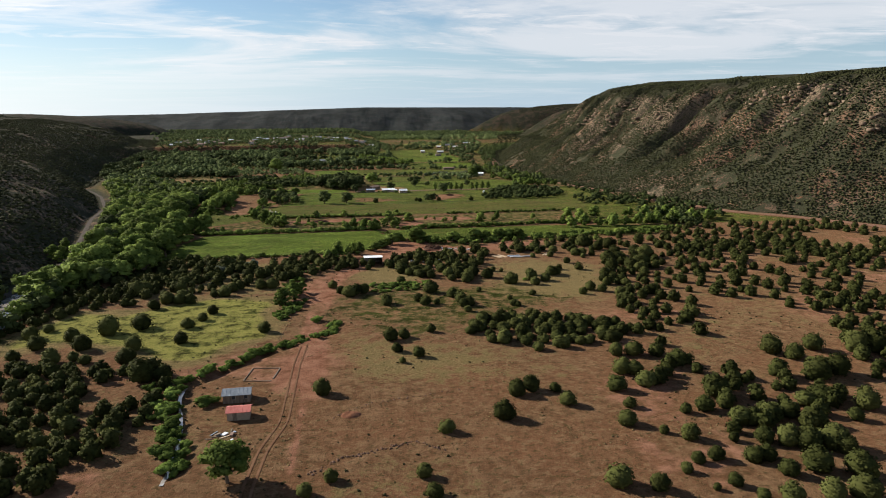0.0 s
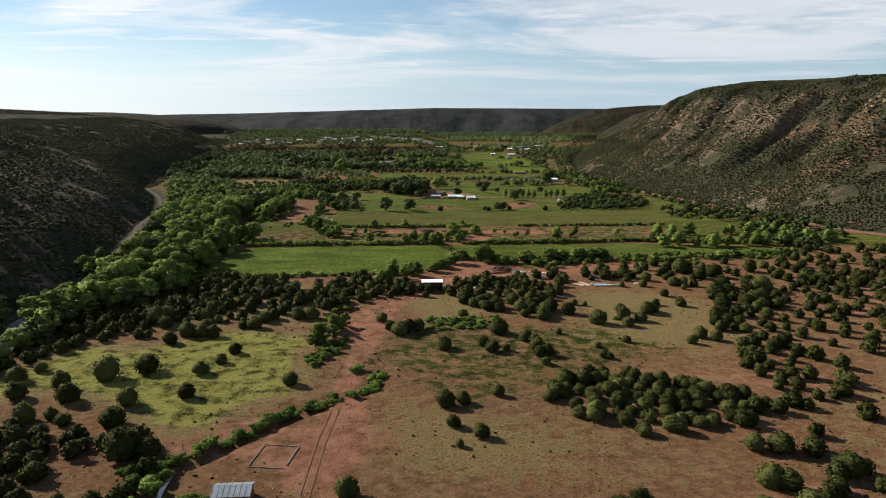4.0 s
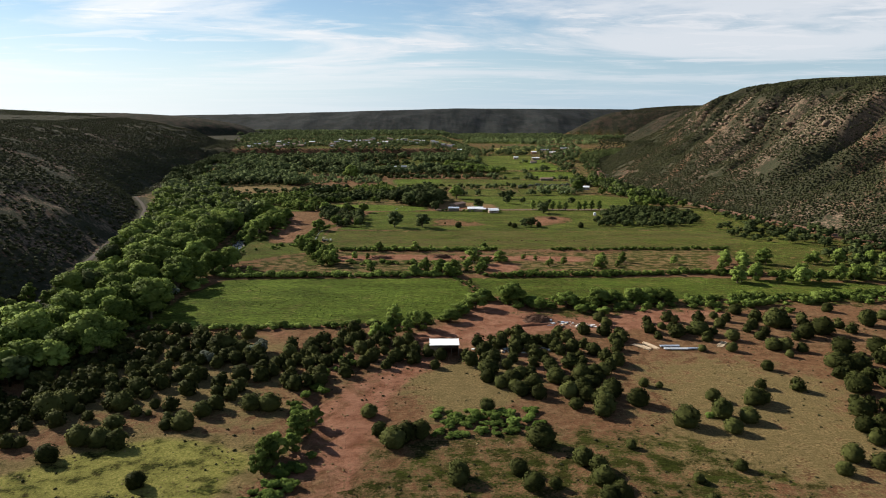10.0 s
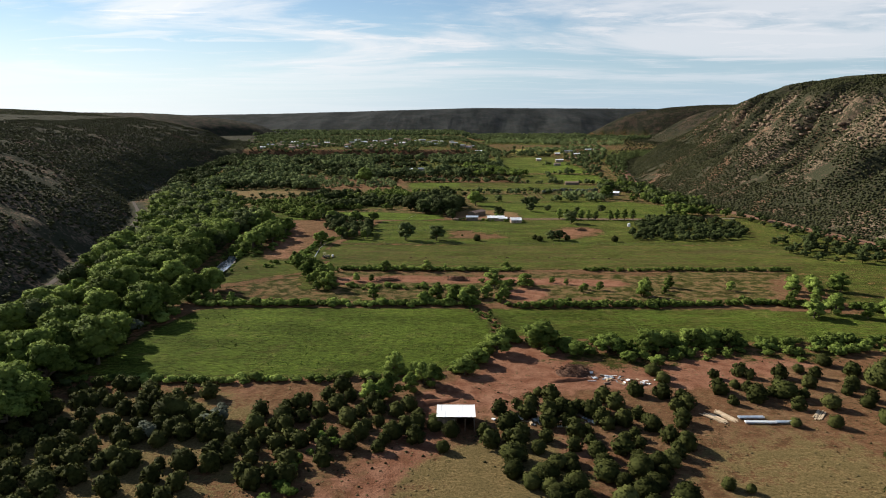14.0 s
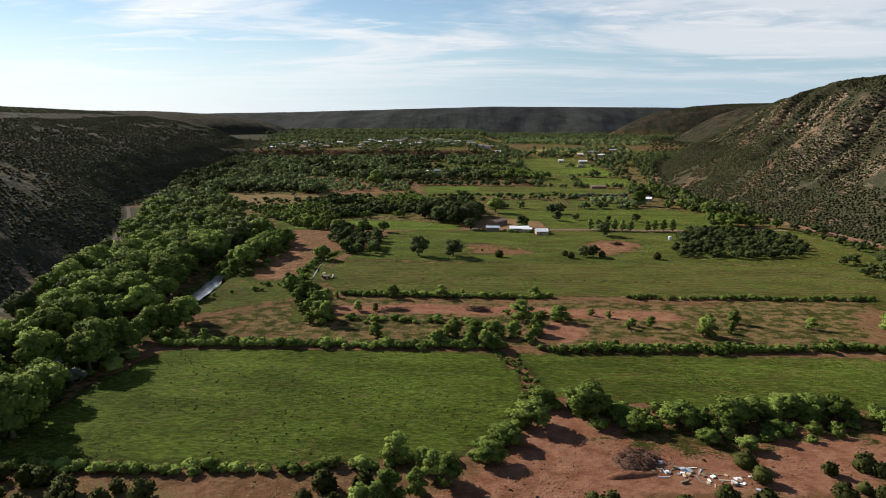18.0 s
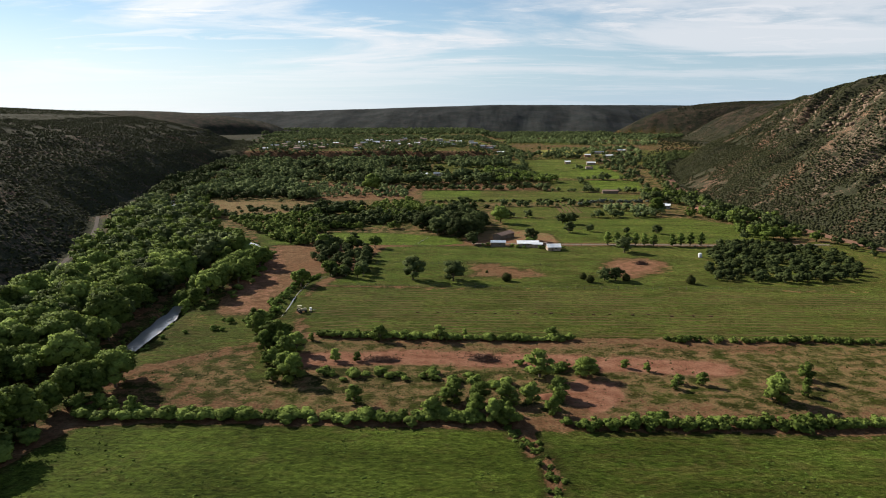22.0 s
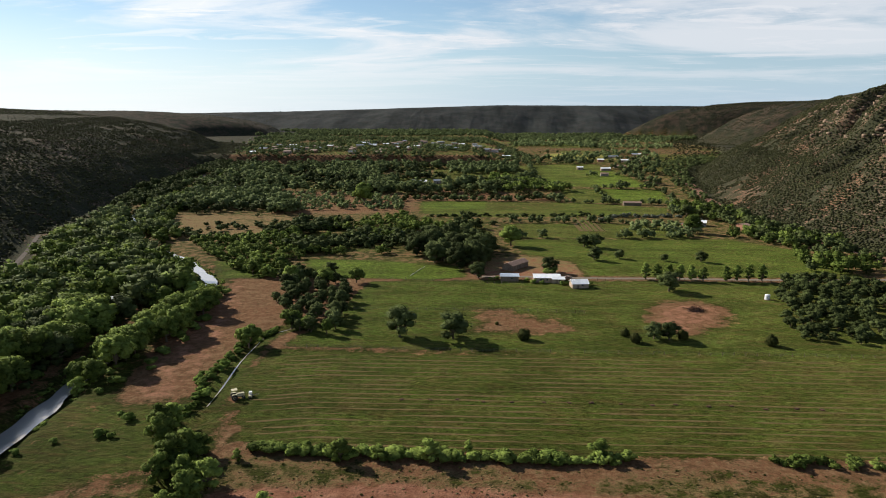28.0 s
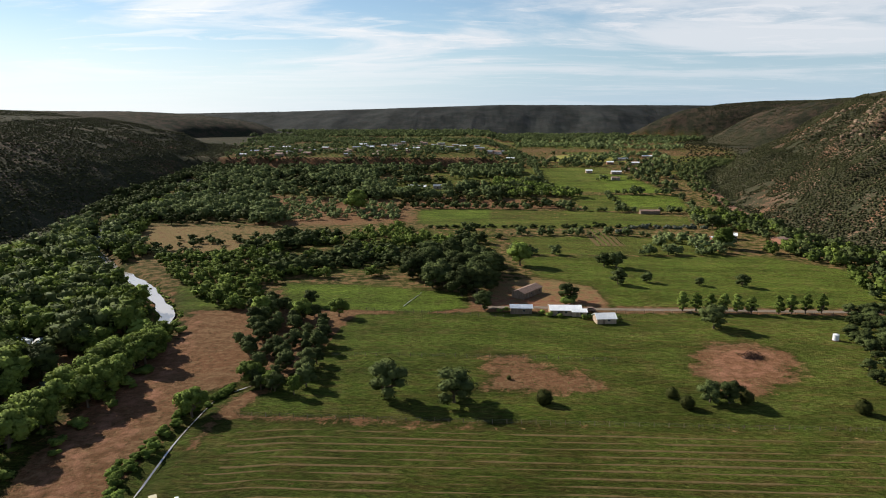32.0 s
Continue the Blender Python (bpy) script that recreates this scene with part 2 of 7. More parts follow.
    rock = m.mix(m.math("MULTIPLY", m.step(m.math("ADD", dots, m.math("MAXIMUM", m.step(place.outputs[1], 1150, 1400, 0.0, 0.08), m.step(place.outputs[0], -140, -300, 0.0, 0.035))), 0.44, 0.50), 0.92), rock, m.mix(m.step(m.noise(p, 2.2, 4), 0.4, 0.6), (0.022, 0.026, 0.014), (0.046, 0.050, 0.028)))
    nrm = m.n.new("ShaderNodeSeparateXYZ")
    m.l.new(m.n.new("ShaderNodeNewGeometry").outputs["Normal"], nrm.inputs[0])
    steep = m.step(m.math("ADD", nrm.outputs[2], m.math("MULTIPLY", m.math("SUBTRACT", m.noise(p, 0.18, 5, 0.7), 0.5), 0.6)), 0.34, 0.52, 1.0, 0.0)
    rock = m.mix(m.math("MULTIPLY", m.math("MULTIPLY", steep, m.step(place.outputs[2], 34, 62)), 0.8), rock, m.mix(m.step(fine, 0.4, 0.6), (0.070, 0.051, 0.037), (0.160, 0.122, 0.088)))
    # close scrub on the flat tops and far mesas, with haze painted past y 2250
    top = m.mix(m.step(m.noise(p, 0.25, 5, 0.7), 0.4, 0.6), (0.024, 0.026, 0.014), (0.052, 0.048, 0.030))
    flat = m.math("MULTIPLY", m.step(m.math("ADD", place.outputs[2], m.math("MULTIPLY", m.noise(p, 0.03, 4), 16)), 96, 105), m.step(nrm.outputs[2], 0.58, 0.78))
    flat = m.math("MAXIMUM", flat, m.step(place.outputs[0], -425, -490, 0.0, 0.8))
    rock = m.mix(m.math("MULTIPLY", flat, 0.9), rock, top)
    # blue-grey of distant air, put into the far mesa's base colour
    far_haze = m.mix(m.step(m.noise(p, 0.012, 6, 0.6), 0.36, 0.64), (0.020, 0.025, 0.026), (0.042, 0.047, 0.048))
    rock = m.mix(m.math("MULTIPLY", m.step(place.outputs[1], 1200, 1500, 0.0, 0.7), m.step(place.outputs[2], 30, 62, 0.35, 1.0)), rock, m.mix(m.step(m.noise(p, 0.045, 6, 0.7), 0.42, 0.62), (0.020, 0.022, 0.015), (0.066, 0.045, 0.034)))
    rock = m.mix(m.step(place.outputs[1], 2250, 2450, 0.0, 0.75), rock, far_haze)
    c = m.gain(c, m.math("MAXIMUM", m.step(lush, 0.8, 0.9, 1.03, 1.0), m.step(dry, 0.8, 0.92, 1.0, 1.06)))
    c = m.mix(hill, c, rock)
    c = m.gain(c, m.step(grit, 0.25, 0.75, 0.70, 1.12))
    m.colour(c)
    m.put(m.gain(c, 6.0), m.b.inputs["Sheen Tint"])
    m.put(m.math("MULTIPLY", m.math("SUBTRACT", 1.0, hill), m.step(lush, 0.4, 0.8, 0.2, 1.0)), m.b.inputs["Sheen Weight"])
    m.b.inputs["Sheen Roughness"].default_value = 0.45
    m.bump(m.math("ADD", m.math("ADD", fine, weed), m.math("MULTIPLY", mid, 1.5)), 0.9, 0.3)
    return m.m


GROUND = ground_material()


def simple(name, a, b, scale=1.5, rough=0.85, metal=0.0, vary=0.0, stretch=(1, 1, 1)):
    """Two tones of one surface with fine relief, and some change from piece to piece."""
    m = Mat(name, rough, metal)
    p = m.scale(m.local(), stretch)
    nz = m.noise(p, scale, 6, 0.6)
    c = m.mix(m.step(nz, 0.3, 0.7), a, b)
    c = m.gain(c, m.step(m.noise(p, scale * 7, 3), 0.2, 0.8, 0.88, 1.12))
    if vary:
        c = m.gain(c, m.math("ADD", 1 - vary / 2, m.math("MULTIPLY", m.rand(), vary)))
    m.colour(c)
    m.bump(nz, 0.3, 0.03)
    return m.m


WATER = Mat("river_water", 0.1)
WATER.b.inputs["Specular IOR Level"].default_value = 0.9
WATER.b.inputs["Metallic"].default_value = 0.45
WATER.colour(WATER.mix(WATER.noise(WATER.pos(), 0.15, 3), (0.42, 0.38, 0.345), (0.55, 0.50, 0.46)))
WATER.bump(WATER.noise(WATER.scale(WATER.pos(), (1.6, 0.7, 1)), 0.9, 4), 0.14, 0.2)
WATER = WATER.m
LANE = simple("lane_gravel", (0.13, 0.105, 0.08), (0.20, 0.165, 0.13), 0.5)
RUT = simple("worn_red_soil", (0.112, 0.058, 0.032), (0.158, 0.088, 0.052), 0.4)
# darker copy of the lane gravel, the west slope's shade put into its colour
SHADED_LANE = simple("shaded_lane_earth", (0.060, 0.050, 0.042), (0.095, 0.079, 0.067), 0.5)
REDLANE = simple("red_lane_earth", (0.15, 0.08, 0.05), (0.22, 0.13, 0.088), 0.5)
WHITE_TIN = simple("white_tin", (0.68, 0.70, 0.71), (0.80, 0.81, 0.81), 0.6, 0.4, 0.0, 0.05)
GREY_TIN = simple("grey_tin", (0.1728, 0.1944, 0.216), (0.2592, 0.2808, 0.3024), 0.8, 0.45, 0.3, 0.1)
BLUE_TIN = simple("blue_grey_tin", (0.40, 0.45, 0.52), (0.52, 0.57, 0.63), 0.8, 0.4, 0.2, 0.1)
RED_TIN = simple("red_tin", (0.42, 0.11, 0.085), (0.52, 0.17, 0.13), 0.8, 0.5, 0.0, 0.05)
BROWN_TIN = simple("rusty_tin", (0.16, 0.10, 0.075), (0.28, 0.18, 0.13), 1.5, 0.7, 0.1, 0.15)
PLASTER = simple("tan_stucco", (0.30, 0.235, 0.175), (0.38, 0.30, 0.225), 1.0, 0.9, 0, 0.4)
PALE_WALL = simple("pale_stucco", (0.24, 0.21, 0.175), (0.31, 0.28, 0.235), 1.0, 0.9, 0, 0.25)
ADOBE = simple("red_adobe", (0.25, 0.125, 0.085), (0.33, 0.17, 0.115), 1.0, 0.95, 0, 0.3)
WOOD = simple("weathered_wood", (0.13, 0.10, 0.075), (0.24, 0.19, 0.145), 2.0, 0.9, 0, 0.3, (1, 1, 0.2))
LUMBER = simple("pale_lumber", (0.42, 0.31, 0.20), (0.55, 0.43, 0.30), 2.0, 0.85, 0, 0.3, (0.2, 1, 1))
GLASS = simple("window_glass", (0.03, 0.035, 0.04), (0.05, 0.055, 0.06), 1.0, 0.12)
RUBBER = simple("tyre_rubber", (0.018, 0.018, 0.018), (0.03, 0.03, 0.03), 3.0, 0.8)
TRACTOR_PAINT = simple("faded_tractor_paint", (0.36, 0.32, 0.20), (0.48, 0.43, 0.28), 1.5, 0.5)
IRON = simple("dull_iron", (0.10, 0.095, 0.09), (0.18, 0.165, 0.15), 2.0, 0.6, 0.6)
STONE = simple("loose_stone", (0.096, 0.0578, 0.04092), (0.168, 0.1054, 0.0792), 1.5, 0.95, 0, 0.4)
CLIFF = simple("ledge_rock", (0.105, 0.072, 0.050), (0.225, 0.165, 0.120), 0.35, 0.95, 0, 0.5)
HAY = simple("cut_hay", (0.078, 0.057, 0.024), (0.130, 0.094, 0.043), 1.2, 0.95)
MOUND = simple("red_earth_heap", (0.11, 0.048, 0.028), (0.19, 0.09, 0.055), 0.8, 0.95)
BRUSH = simple("dead_brush", (0.060, 0.034, 0.024), (0.135, 0.080, 0.056), 2.0, 0.95)

# ---- numbers: noise, polygons, lines ----


def lattice(ix, iy, seed):
    h = (ix.astype(np.int64) * 374761393 + iy.astype(np.int64) * 668265263 + seed * 1442695041) & 0x7FFFFFFF
    h = ((h ^ (h >> 13)) * 1274126177) & 0x7FFFFFFF
    return ((h ^ (h >> 16)) & 0xFFFF) / 65535.0


def vnoise(x, y, size, seed=0):
    """Smooth noise from 0 to 1, with cells of that size."""
    x, y = np.asarray(x, float) / size, np.asarray(y, float) / size
    ix, iy = np.floor(x), np.floor(y)
    fx, fy = x - ix, y - iy
    fx, fy = fx * fx * (3 - 2 * fx), fy * fy * (3 - 2 * fy)
    a, b = lattice(ix, iy, seed), lattice(ix + 1, iy, seed)
    c, d = lattice(ix, iy + 1, seed), lattice(ix + 1, iy + 1, seed)
    return (a * (1 - fx) + b * fx) * (1 - fy) + (c * (1 - fx) + d * fx) * fy


def fbm(x, y, size, seed=0, octaves=4):
    total, amp, norm = 0, 1.0, 0.0
    for k in range(octaves):
        total = total + amp * vnoise(x, y, size / 2**k, seed + k * 17)
        norm += amp
        amp *= 0.5
    return total / norm


def sstep(a, b, v):
    t = np.clip((v - a) / (b - a), 0, 1)
    return t * t * (3 - 2 * t)


def away(x, y, pts, closed=False):
    """Distance from points to a line through pts."""
    x, y = np.asarray(x, float), np.asarray(y, float)
    best = np.full(x.shape, 1e9)
    ring = list(pts) + ([pts[0]] if closed else [])
    for (ax, ay), (bx, by) in zip(ring, ring[1:]):
        dx, dy = bx - ax, by - ay
        t = np.clip(((x - ax) * dx + (y - ay) * dy) / (dx * dx + dy * dy + 1e-9), 0, 1)
        best = np.minimum(best, np.hypot(x - ax - t * dx, y - ay - t * dy))
    return best


def inside(x, y, pts):
    x, y = np.asarray(x, float), np.asarray(y, float)
    res = np.zeros(x.shape, bool)
    for (ax, ay), (bx, by) in zip(pts, pts[1:] + pts[:1]):
        if ay != by:
            res ^= ((ay > y) != (by > y)) & (x < (bx - ax) * (y - ay) / (by - ay) + ax)
    return res


def area_mask(x, y, pts, soft=4.0):
    """1 inside a polygon, 0 outside, with a soft edge."""
    d = away(x, y, pts, True)
    return sstep(-soft, soft, np.where(inside(x, y, pts), d, -d))


# ---- the land ----
RIVER = [(-150, -400), (-128, 60), (-122, 190), (-129, 245), (-141, 270), (-138, 330), (-124, 400), (-111, 452), (-115, 492), (-120, 525), (-121, 560), (-119, 600), (-127, 632), (-141, 652), (-163, 680), (-195, 712), (-235, 760), (-280, 850), (-304, 960), (-316, 1060), (-318, 1140), (-300, 1215), (-250, 1290)]
WEST_ROAD = [(-128, 60), (-150, 250), (-141, 312), (-160, 390), (-191, 496), (-203, 559), (-237, 649), (-260, 694), (-289, 746)]
EAST_ROAD = [(352, 300), (292, 418), (268, 448), (248, 509), (232, 600), (214, 690), (203, 760), (196, 880), (214, 1010), (226, 1120)]
LANE_LINE = [(-4, 646), (14, 648), (42, 646), (95, 647), (153, 648), (205, 652)]
RED_LANE = [(-20, 120), (-19, 133), (-20, 160), (-24, 190), (-22, 219), (-21, 237), (-26, 259), (-25, 272), (-18, 290), (-6, 306), (10, 322), (26, 330)]
DITCH = [(-62, 440), (-66, 470), (-73, 497), (-76, 532), (-76, 555), (-68, 566)]
MID_DITCH = [(7, 411), (12, 402), (15, 392), (17, 380), (14, 366), (6, 352)]
ACEQUIA = [(-41, 122), (-44, 140), (-48, 156), (-50, 166), (-39, 181), (-28, 194), (-21, 203), (-13, 207), (-12, 226), (-20, 250), (-32, 282)]

WEST_FOOT = ([-400, 100, 250, 312, 390, 496, 559, 649, 694, 746, 900, 1060, 1250, 1400, 1480, 1580, 1740, 1850, 1960, 2200, 2500, 5000], [-195, -168, -156, -146, -164, -195, -208, -242, -265, -294, -330, -350, -366, -378, -440, -560, -650, -600, -480, -520, -720, -1200])
EAST_FOOT = ([-400, 0, 300, 420, 448, 509, 606, 678, 745, 876, 1020, 1118, 1200, 1260, 1330, 1400, 1500, 1600, 1720, 1830, 2000, 2120, 2260, 2500, 5000], [640, 520, 385, 305, 285, 262, 247, 236, 222, 210, 224, 234, 258, 310, 430, 610, 690, 600, 455, 400, 520, 560, 330, 500, 1000])
EAST_RISE = ([-1e4, 0, 20, 60, 86, 95, 103, 112, 125, 142, 190, 300, 700, 3000], [0, 0, 12, 37, 57, 67, 81, 91, 103, 112, 121, 126, 130, 135])
NORTH_RISE = ([-1e4, 0, 20, 60, 90, 120, 160, 230, 320, 700, 3000], [0, 0, 16, 45, 65, 83, 99, 112, 119, 126, 132])
WEST_RISE = ([-1e4, 0, 12, 25, 50, 105, 160, 260, 400, 600, 3000], [0, 0, 9, 19, 33, 53, 64, 76, 88, 95, 100])


def height(x, y, rough=True):
    """Height of the land at points of the plan."""
    x, y = np.asarray(x, float), np.asarray(y, float)
    floor = np.interp(y, [-400, 980, 1280, 1500, 2500, 5000], [0, 0, 17, 23, 28, 30])
    bench = 11 * sstep(1226, 1242, y + 16 * (fbm(x, y, 60, 5) - 0.5) + 6 * (fbm(x, y, 14, 7) - 0.5)) * sstep(40, -10, x)
    floor = floor + bench
    bump = 0.7 * (fbm(x, y, 45, 9) - 0.5) + 0.25 * (fbm(x, y, 7, 11, 3) - 0.5)
    gully = fbm(y, x * 0.35, 75, 21) - 0.5
    wrinkle = fbm(x, y, 26, 31) - 0.5
    d = x - np.interp(y, *EAST_FOOT) - 40 * gully * sstep(0, 70, x - np.interp(y, *EAST_FOOT)) - 9 * wrinkle
    cut = np.abs(fbm(y, x * 0.22, 58, 23) - 0.5) * 2
    d = d + sstep(18, 75, d) * (15 * sstep(0.0, 0.32, cut) - 9 - 15 * (fbm(x * 0.5, y, 20, 33) - 0.5))
    d = d - np.interp(y, [700, 850, 930, 1020, 1130, 1250], [0, 5, 14, 16, 22, 6]) * sstep(45, 85, d)
    north = sstep(980, 1100, y)
    wide_ = np.interp(y, [1200, 1500], [1, 1.25])
    east = ((1 - north) * np.interp(d, *EAST_RISE) + north * np.interp(d / wide_, *NORTH_RISE)) * np.interp(y, [300, 560, 740, 880, 1080, 1200], [0.89, 0.905, 0.915, 0.965, 0.975, 1.02])
    dw = np.interp(y, *WEST_FOOT) - x
    dw = dw - 44 * (fbm(y, x * 0.4, 120, 41) - 0.5) * sstep(0, 120, dw) - 6 * (fbm(x, y, 30, 43) - 0.5) * sstep(0, 30, dw)
    west = np.interp(dw * np.interp(y, [1220, 1650], [1, 1.5]), *WEST_RISE)
    rim = np.interp(x, [-1500, -800, -300, 50, 900, 2600], [98, 106, 118, 128, 126, 135])
    far_d = y - 2430 - 0.1 * np.abs(x) - 260 * (fbm(x, y * 0.3, 420, 51) - 0.5) - 80 * np.abs(fbm(x, y * 0.4, 150, 53) - 0.5)
    far = rim * np.interp(far_d, [0, 120, 300, 420, 520], [0, 0.25, 0.7, 0.95, 1.0])
    hill = np.maximum(np.maximum(east, west), far)
    on = sstep(2, 30, hill)
    hill = hill + on * (4.5 * wrinkle + 1.8 * (fbm(x, y, 9, 61, 3) - 0.5)) * sstep(125, 80, hill - 0)
    z = np.maximum(floor + bump * (1 - on), hill)
    z = z - 2.6 * sstep(6.0, 2.8, away(x, y, RIVER)) * (1 - on)
    near = (y > 60) & (y < 600)
    ditch = np.minimum(np.minimum(away(x, y, DITCH), away(x, y, ACEQUIA)), away(x, y, MID_DITCH))
    z = z - 0.9 * sstep(2.2, 0.8, ditch) * near + 0.35 * sstep(4.5, 2.6, ditch) * sstep(1.6, 2.8, ditch) * near
    return z


def lie(x, y):
    """Height of the built ground sheet, between its points."""
    x, y = np.asarray(x, float), np.asarray(y, float)
    i = np.clip(np.searchsorted(xs, x) - 1, 0, len(xs) - 2)
    j = np.clip(np.searchsorted(ys, y) - 1, 0, len(ys) - 2)
    u = np.clip((x - xs[i]) / (xs[i + 1] - xs[i]), 0, 1)
    v = np.clip((y - ys[j]) / (ys[j + 1] - ys[j]), 0, 1)
    return (GZ[j, i] * (1 - u) + GZ[j, i + 1] * u) * (1 - v) + (GZ[j + 1, i] * (1 - u) + GZ[j + 1, i + 1] * u) * v


def at_ground(x, y):
    return float(lie(x, y))


FIELD_A = [(-101, 337), (-102, 373), (-95, 405), (-69, 408), (8, 409), (15, 394), (17, 378), (9, 358), (-2, 343), (-54, 336)]
FIELD_B = [(13, 409), (116, 410), (190, 398), (197, 387), (148, 373), (94, 371), (60, 370), (18, 376)]
HAYFIELD = [(-58, 477), (-68, 504), (-71, 541), (-29, 540), (150, 542), (234, 547), (212, 482), (86, 477), (17, 475)]
PASTURE = [(-68, 543), (-58, 582), (-54, 634), (-5, 640), (160, 644), (200, 620), (150, 543), (92, 541)]
GREEN_NEAR_RIVER = [(-145, 675), (-113, 682), (-93, 654), (-106, 636), (-126, 635)]
GREEN_BY_YARD = [(-97, 683), (-57, 681), (-12, 668), (-9, 646), (-25, 638), (-84, 641)]
FIELD_N = [(10, 750), (150, 757), (178, 722), (180, 652), (46, 650), (24, 690)]
FIELD_M = [(12, 812), (86, 820), (136, 800), (130, 757), (10, 755)]
FIELD_L = [(-54, 866), (-60, 945), (-2, 948), (86, 936), (155, 908), (146, 864), (52, 847), (-26, 842)]
FIELD_O = [(75, 1035), (181, 1031), (169, 939), (81, 936)]
FIELD_P = [(20, 1230), (150, 1250), (180, 1040), (26, 1050)]
FIELD_Q = [(57, 1900), (246, 1900), (191, 1650), (47, 1650)]
MEADOW = [(-120, 223), (-119, 243), (-110, 252), (-89, 240), (-73, 263), (-36, 253), (-31, 228), (-28, 200), (-46, 184), (-58, 175), (-67, 187), (-97, 205), (-112, 193)]
MID_MEADOW = [(-16, 250), (-1, 268), (20, 262), (46, 262), (69, 253), (74, 233), (57, 213), (38, 216), (23, 194), (-1, 200), (-14, 215)]
STRAW = [(56, 303), (75, 312), (99, 300), (113, 280), (100, 247), (76, 225), (49, 229), (36, 239), (44, 270)]
STRAW_SOUTH = [(-12, 204), (16, 198), (36, 175), (28, 163), (4, 160), (-14, 172)]
FALLOW = [(-98, 436), (-80, 462), (-52, 471), (7, 471), (107, 473), (160, 478), (123, 421), (28, 416), (-45, 412)]
BROWN_STRIP = [(-123, 628), (-109, 629), (-97, 592), (-88, 550), (-84, 524), (-83, 500), (-97, 498), (-107, 538), (-113, 568)]
BROWN_WEST = [(-250, 842), (-151, 835), (-134, 782), (-125, 725), (-152, 703), (-197, 744)]
BANK_GRASS = [(-107, 436), (-84, 460), (-62, 472), (-66, 500), (-82, 502), (-97, 498), (-110, 470)]
GRASS_WEST = [(-218, 836), (-145, 836), (-136, 782), (-176, 782)]
TAN_MID = [(-211, 1010), (-84, 982), (-62, 880), (-110, 863), (-165, 861)]
BROWN_JUNIPERS = [(-75, 938), (-80, 990), (-45, 1014), (50, 998), (66, 950), (0, 952)]
TAN_FAR = [(97, 1420), (212, 1420), (201, 1300), (76, 1295)]
BARE_A = [(61, 592), (70, 606), (82, 608), (92, 600), (84, 578), (70, 568), (59, 578)]
BARE_B = [(-5, 588), (8, 590), (27, 578), (30, 562), (-4, 560)]
RED_FLAT = [(12, 350), (22, 369), (46, 356), (92, 362), (104, 352), (80, 336), (40, 330), (10, 318), (-12, 305), (-8, 318)]
RED_SOUTH = [(-27, 262), (-20, 280), (-14, 296), (-2, 305), (4, 299), (-8, 284), (-12, 262), (-14, 240), (-17, 208), (-12, 190), (-14, 152), (-30, 160), (-28, 185), (-22, 210), (-20, 240)]
STRAW_SHED = [(-5, 302), (24, 302), (28, 284), (12, 262), (-6, 262)]

xs = np.concatenate([np.linspace(-2700, -700, 44)[:-1], np.linspace(-700, -330, 62)[:-1], np.arange(-330, 440, 3.2), np.linspace(440, 760, 50), np.linspace(760, 2700, 44)[1:]])
ys = np.concatenate([np.linspace(-500, 70, 34)[:-1], np.arange(70, 700, 2.9), np.linspace(700, 1100, 104)[:-1], np.linspace(1100, 1500, 62)[:-1], np.linspace(1500, 3100, 90)[:-1], np.linspace(3100, 4800, 22)])
GX, GY = np.meshgrid(xs, ys)
GZ = height(GX, GY)


def mesh_np(name, V, F, mat, smooth=False, N=None):
    """A mesh from arrays of points, of equal-sided faces and, for foliage, of the crown's own normals."""
    V, F = np.asarray(V, np.float32), np.asarray(F, np.int32)
    me = bpy.data.meshes.new(name)
    n, k = F.shape
    me.vertices.add(len(V))
    me.vertices.foreach_set("co", V.ravel())
    me.loops.add(n * k)
    me.loops.foreach_set("vertex_index", F.ravel())
    me.polygons.add(n)
    me.polygons.foreach_set("loop_start", np.arange(0, n * k, k, dtype=np.int32))
    me.update(calc_edges=True)
    me.polygons.foreach_set("use_smooth", np.full(n, smooth or N is not None))
    if N is not None:
        me.attributes.new("custom_normal", "FLOAT_VECTOR", "POINT").data.foreach_set("vector", np.asarray(N, np.float32).ravel())
    me.materials.append(mat)
    return me


ny, nx = GX.shape
idx = np.arange(nx * ny).reshape(ny, nx)
quads = np.stack([idx[:-1, :-1], idx[:-1, 1:], idx[1:, 1:], idx[1:, :-1]], -1).reshape(-1, 4)
land = mesh_np("ground", np.stack([GX, GY, GZ], -1).reshape(-1, 3), quads, GROUND, True)


def most(*masks):
    res = masks[0]
    for m in masks[1:]:
        res = np.maximum(res, m)
    return res


x, y = GX, GY
wx_, wy_ = x + 22 * (fbm(x, y, 18, 71) - 0.5), y + 22 * (fbm(x, y, 18, 73) - 0.5)
lush = most(0.96 * area_mask(x, y, FIELD_A, 2), 0.88 * area_mask(x, y, FIELD_B, 2), np.interp(x, [0, 130], [0.83, 0.74]) * area_mask(x, y, HAYFIELD, 1.5), np.interp(x, [0, 130], [0.86, 0.78]) * area_mask(x, y, PASTURE, 2), 0.9 * area_mask(x, y, GREEN_NEAR_RIVER), area_mask(x, y, GREEN_BY_YARD, 2), 0.87 * area_mask(x, y, FIELD_N), 0.9 * area_mask(x, y, FIELD_M), 0.9 * area_mask(x, y, FIELD_L), 0.88 * area_mask(x, y, FIELD_O), 0.86 * area_mask(x, y, FIELD_P, 8), area_mask(x, y, FIELD_Q, 20))
lush = np.maximum(lush, 0.40 * area_mask(wx_, wy_, MEADOW, 10))
lush = np.maximum(lush, 0.50 * area_mask(wx_, wy_, MID_MEADOW, 12))
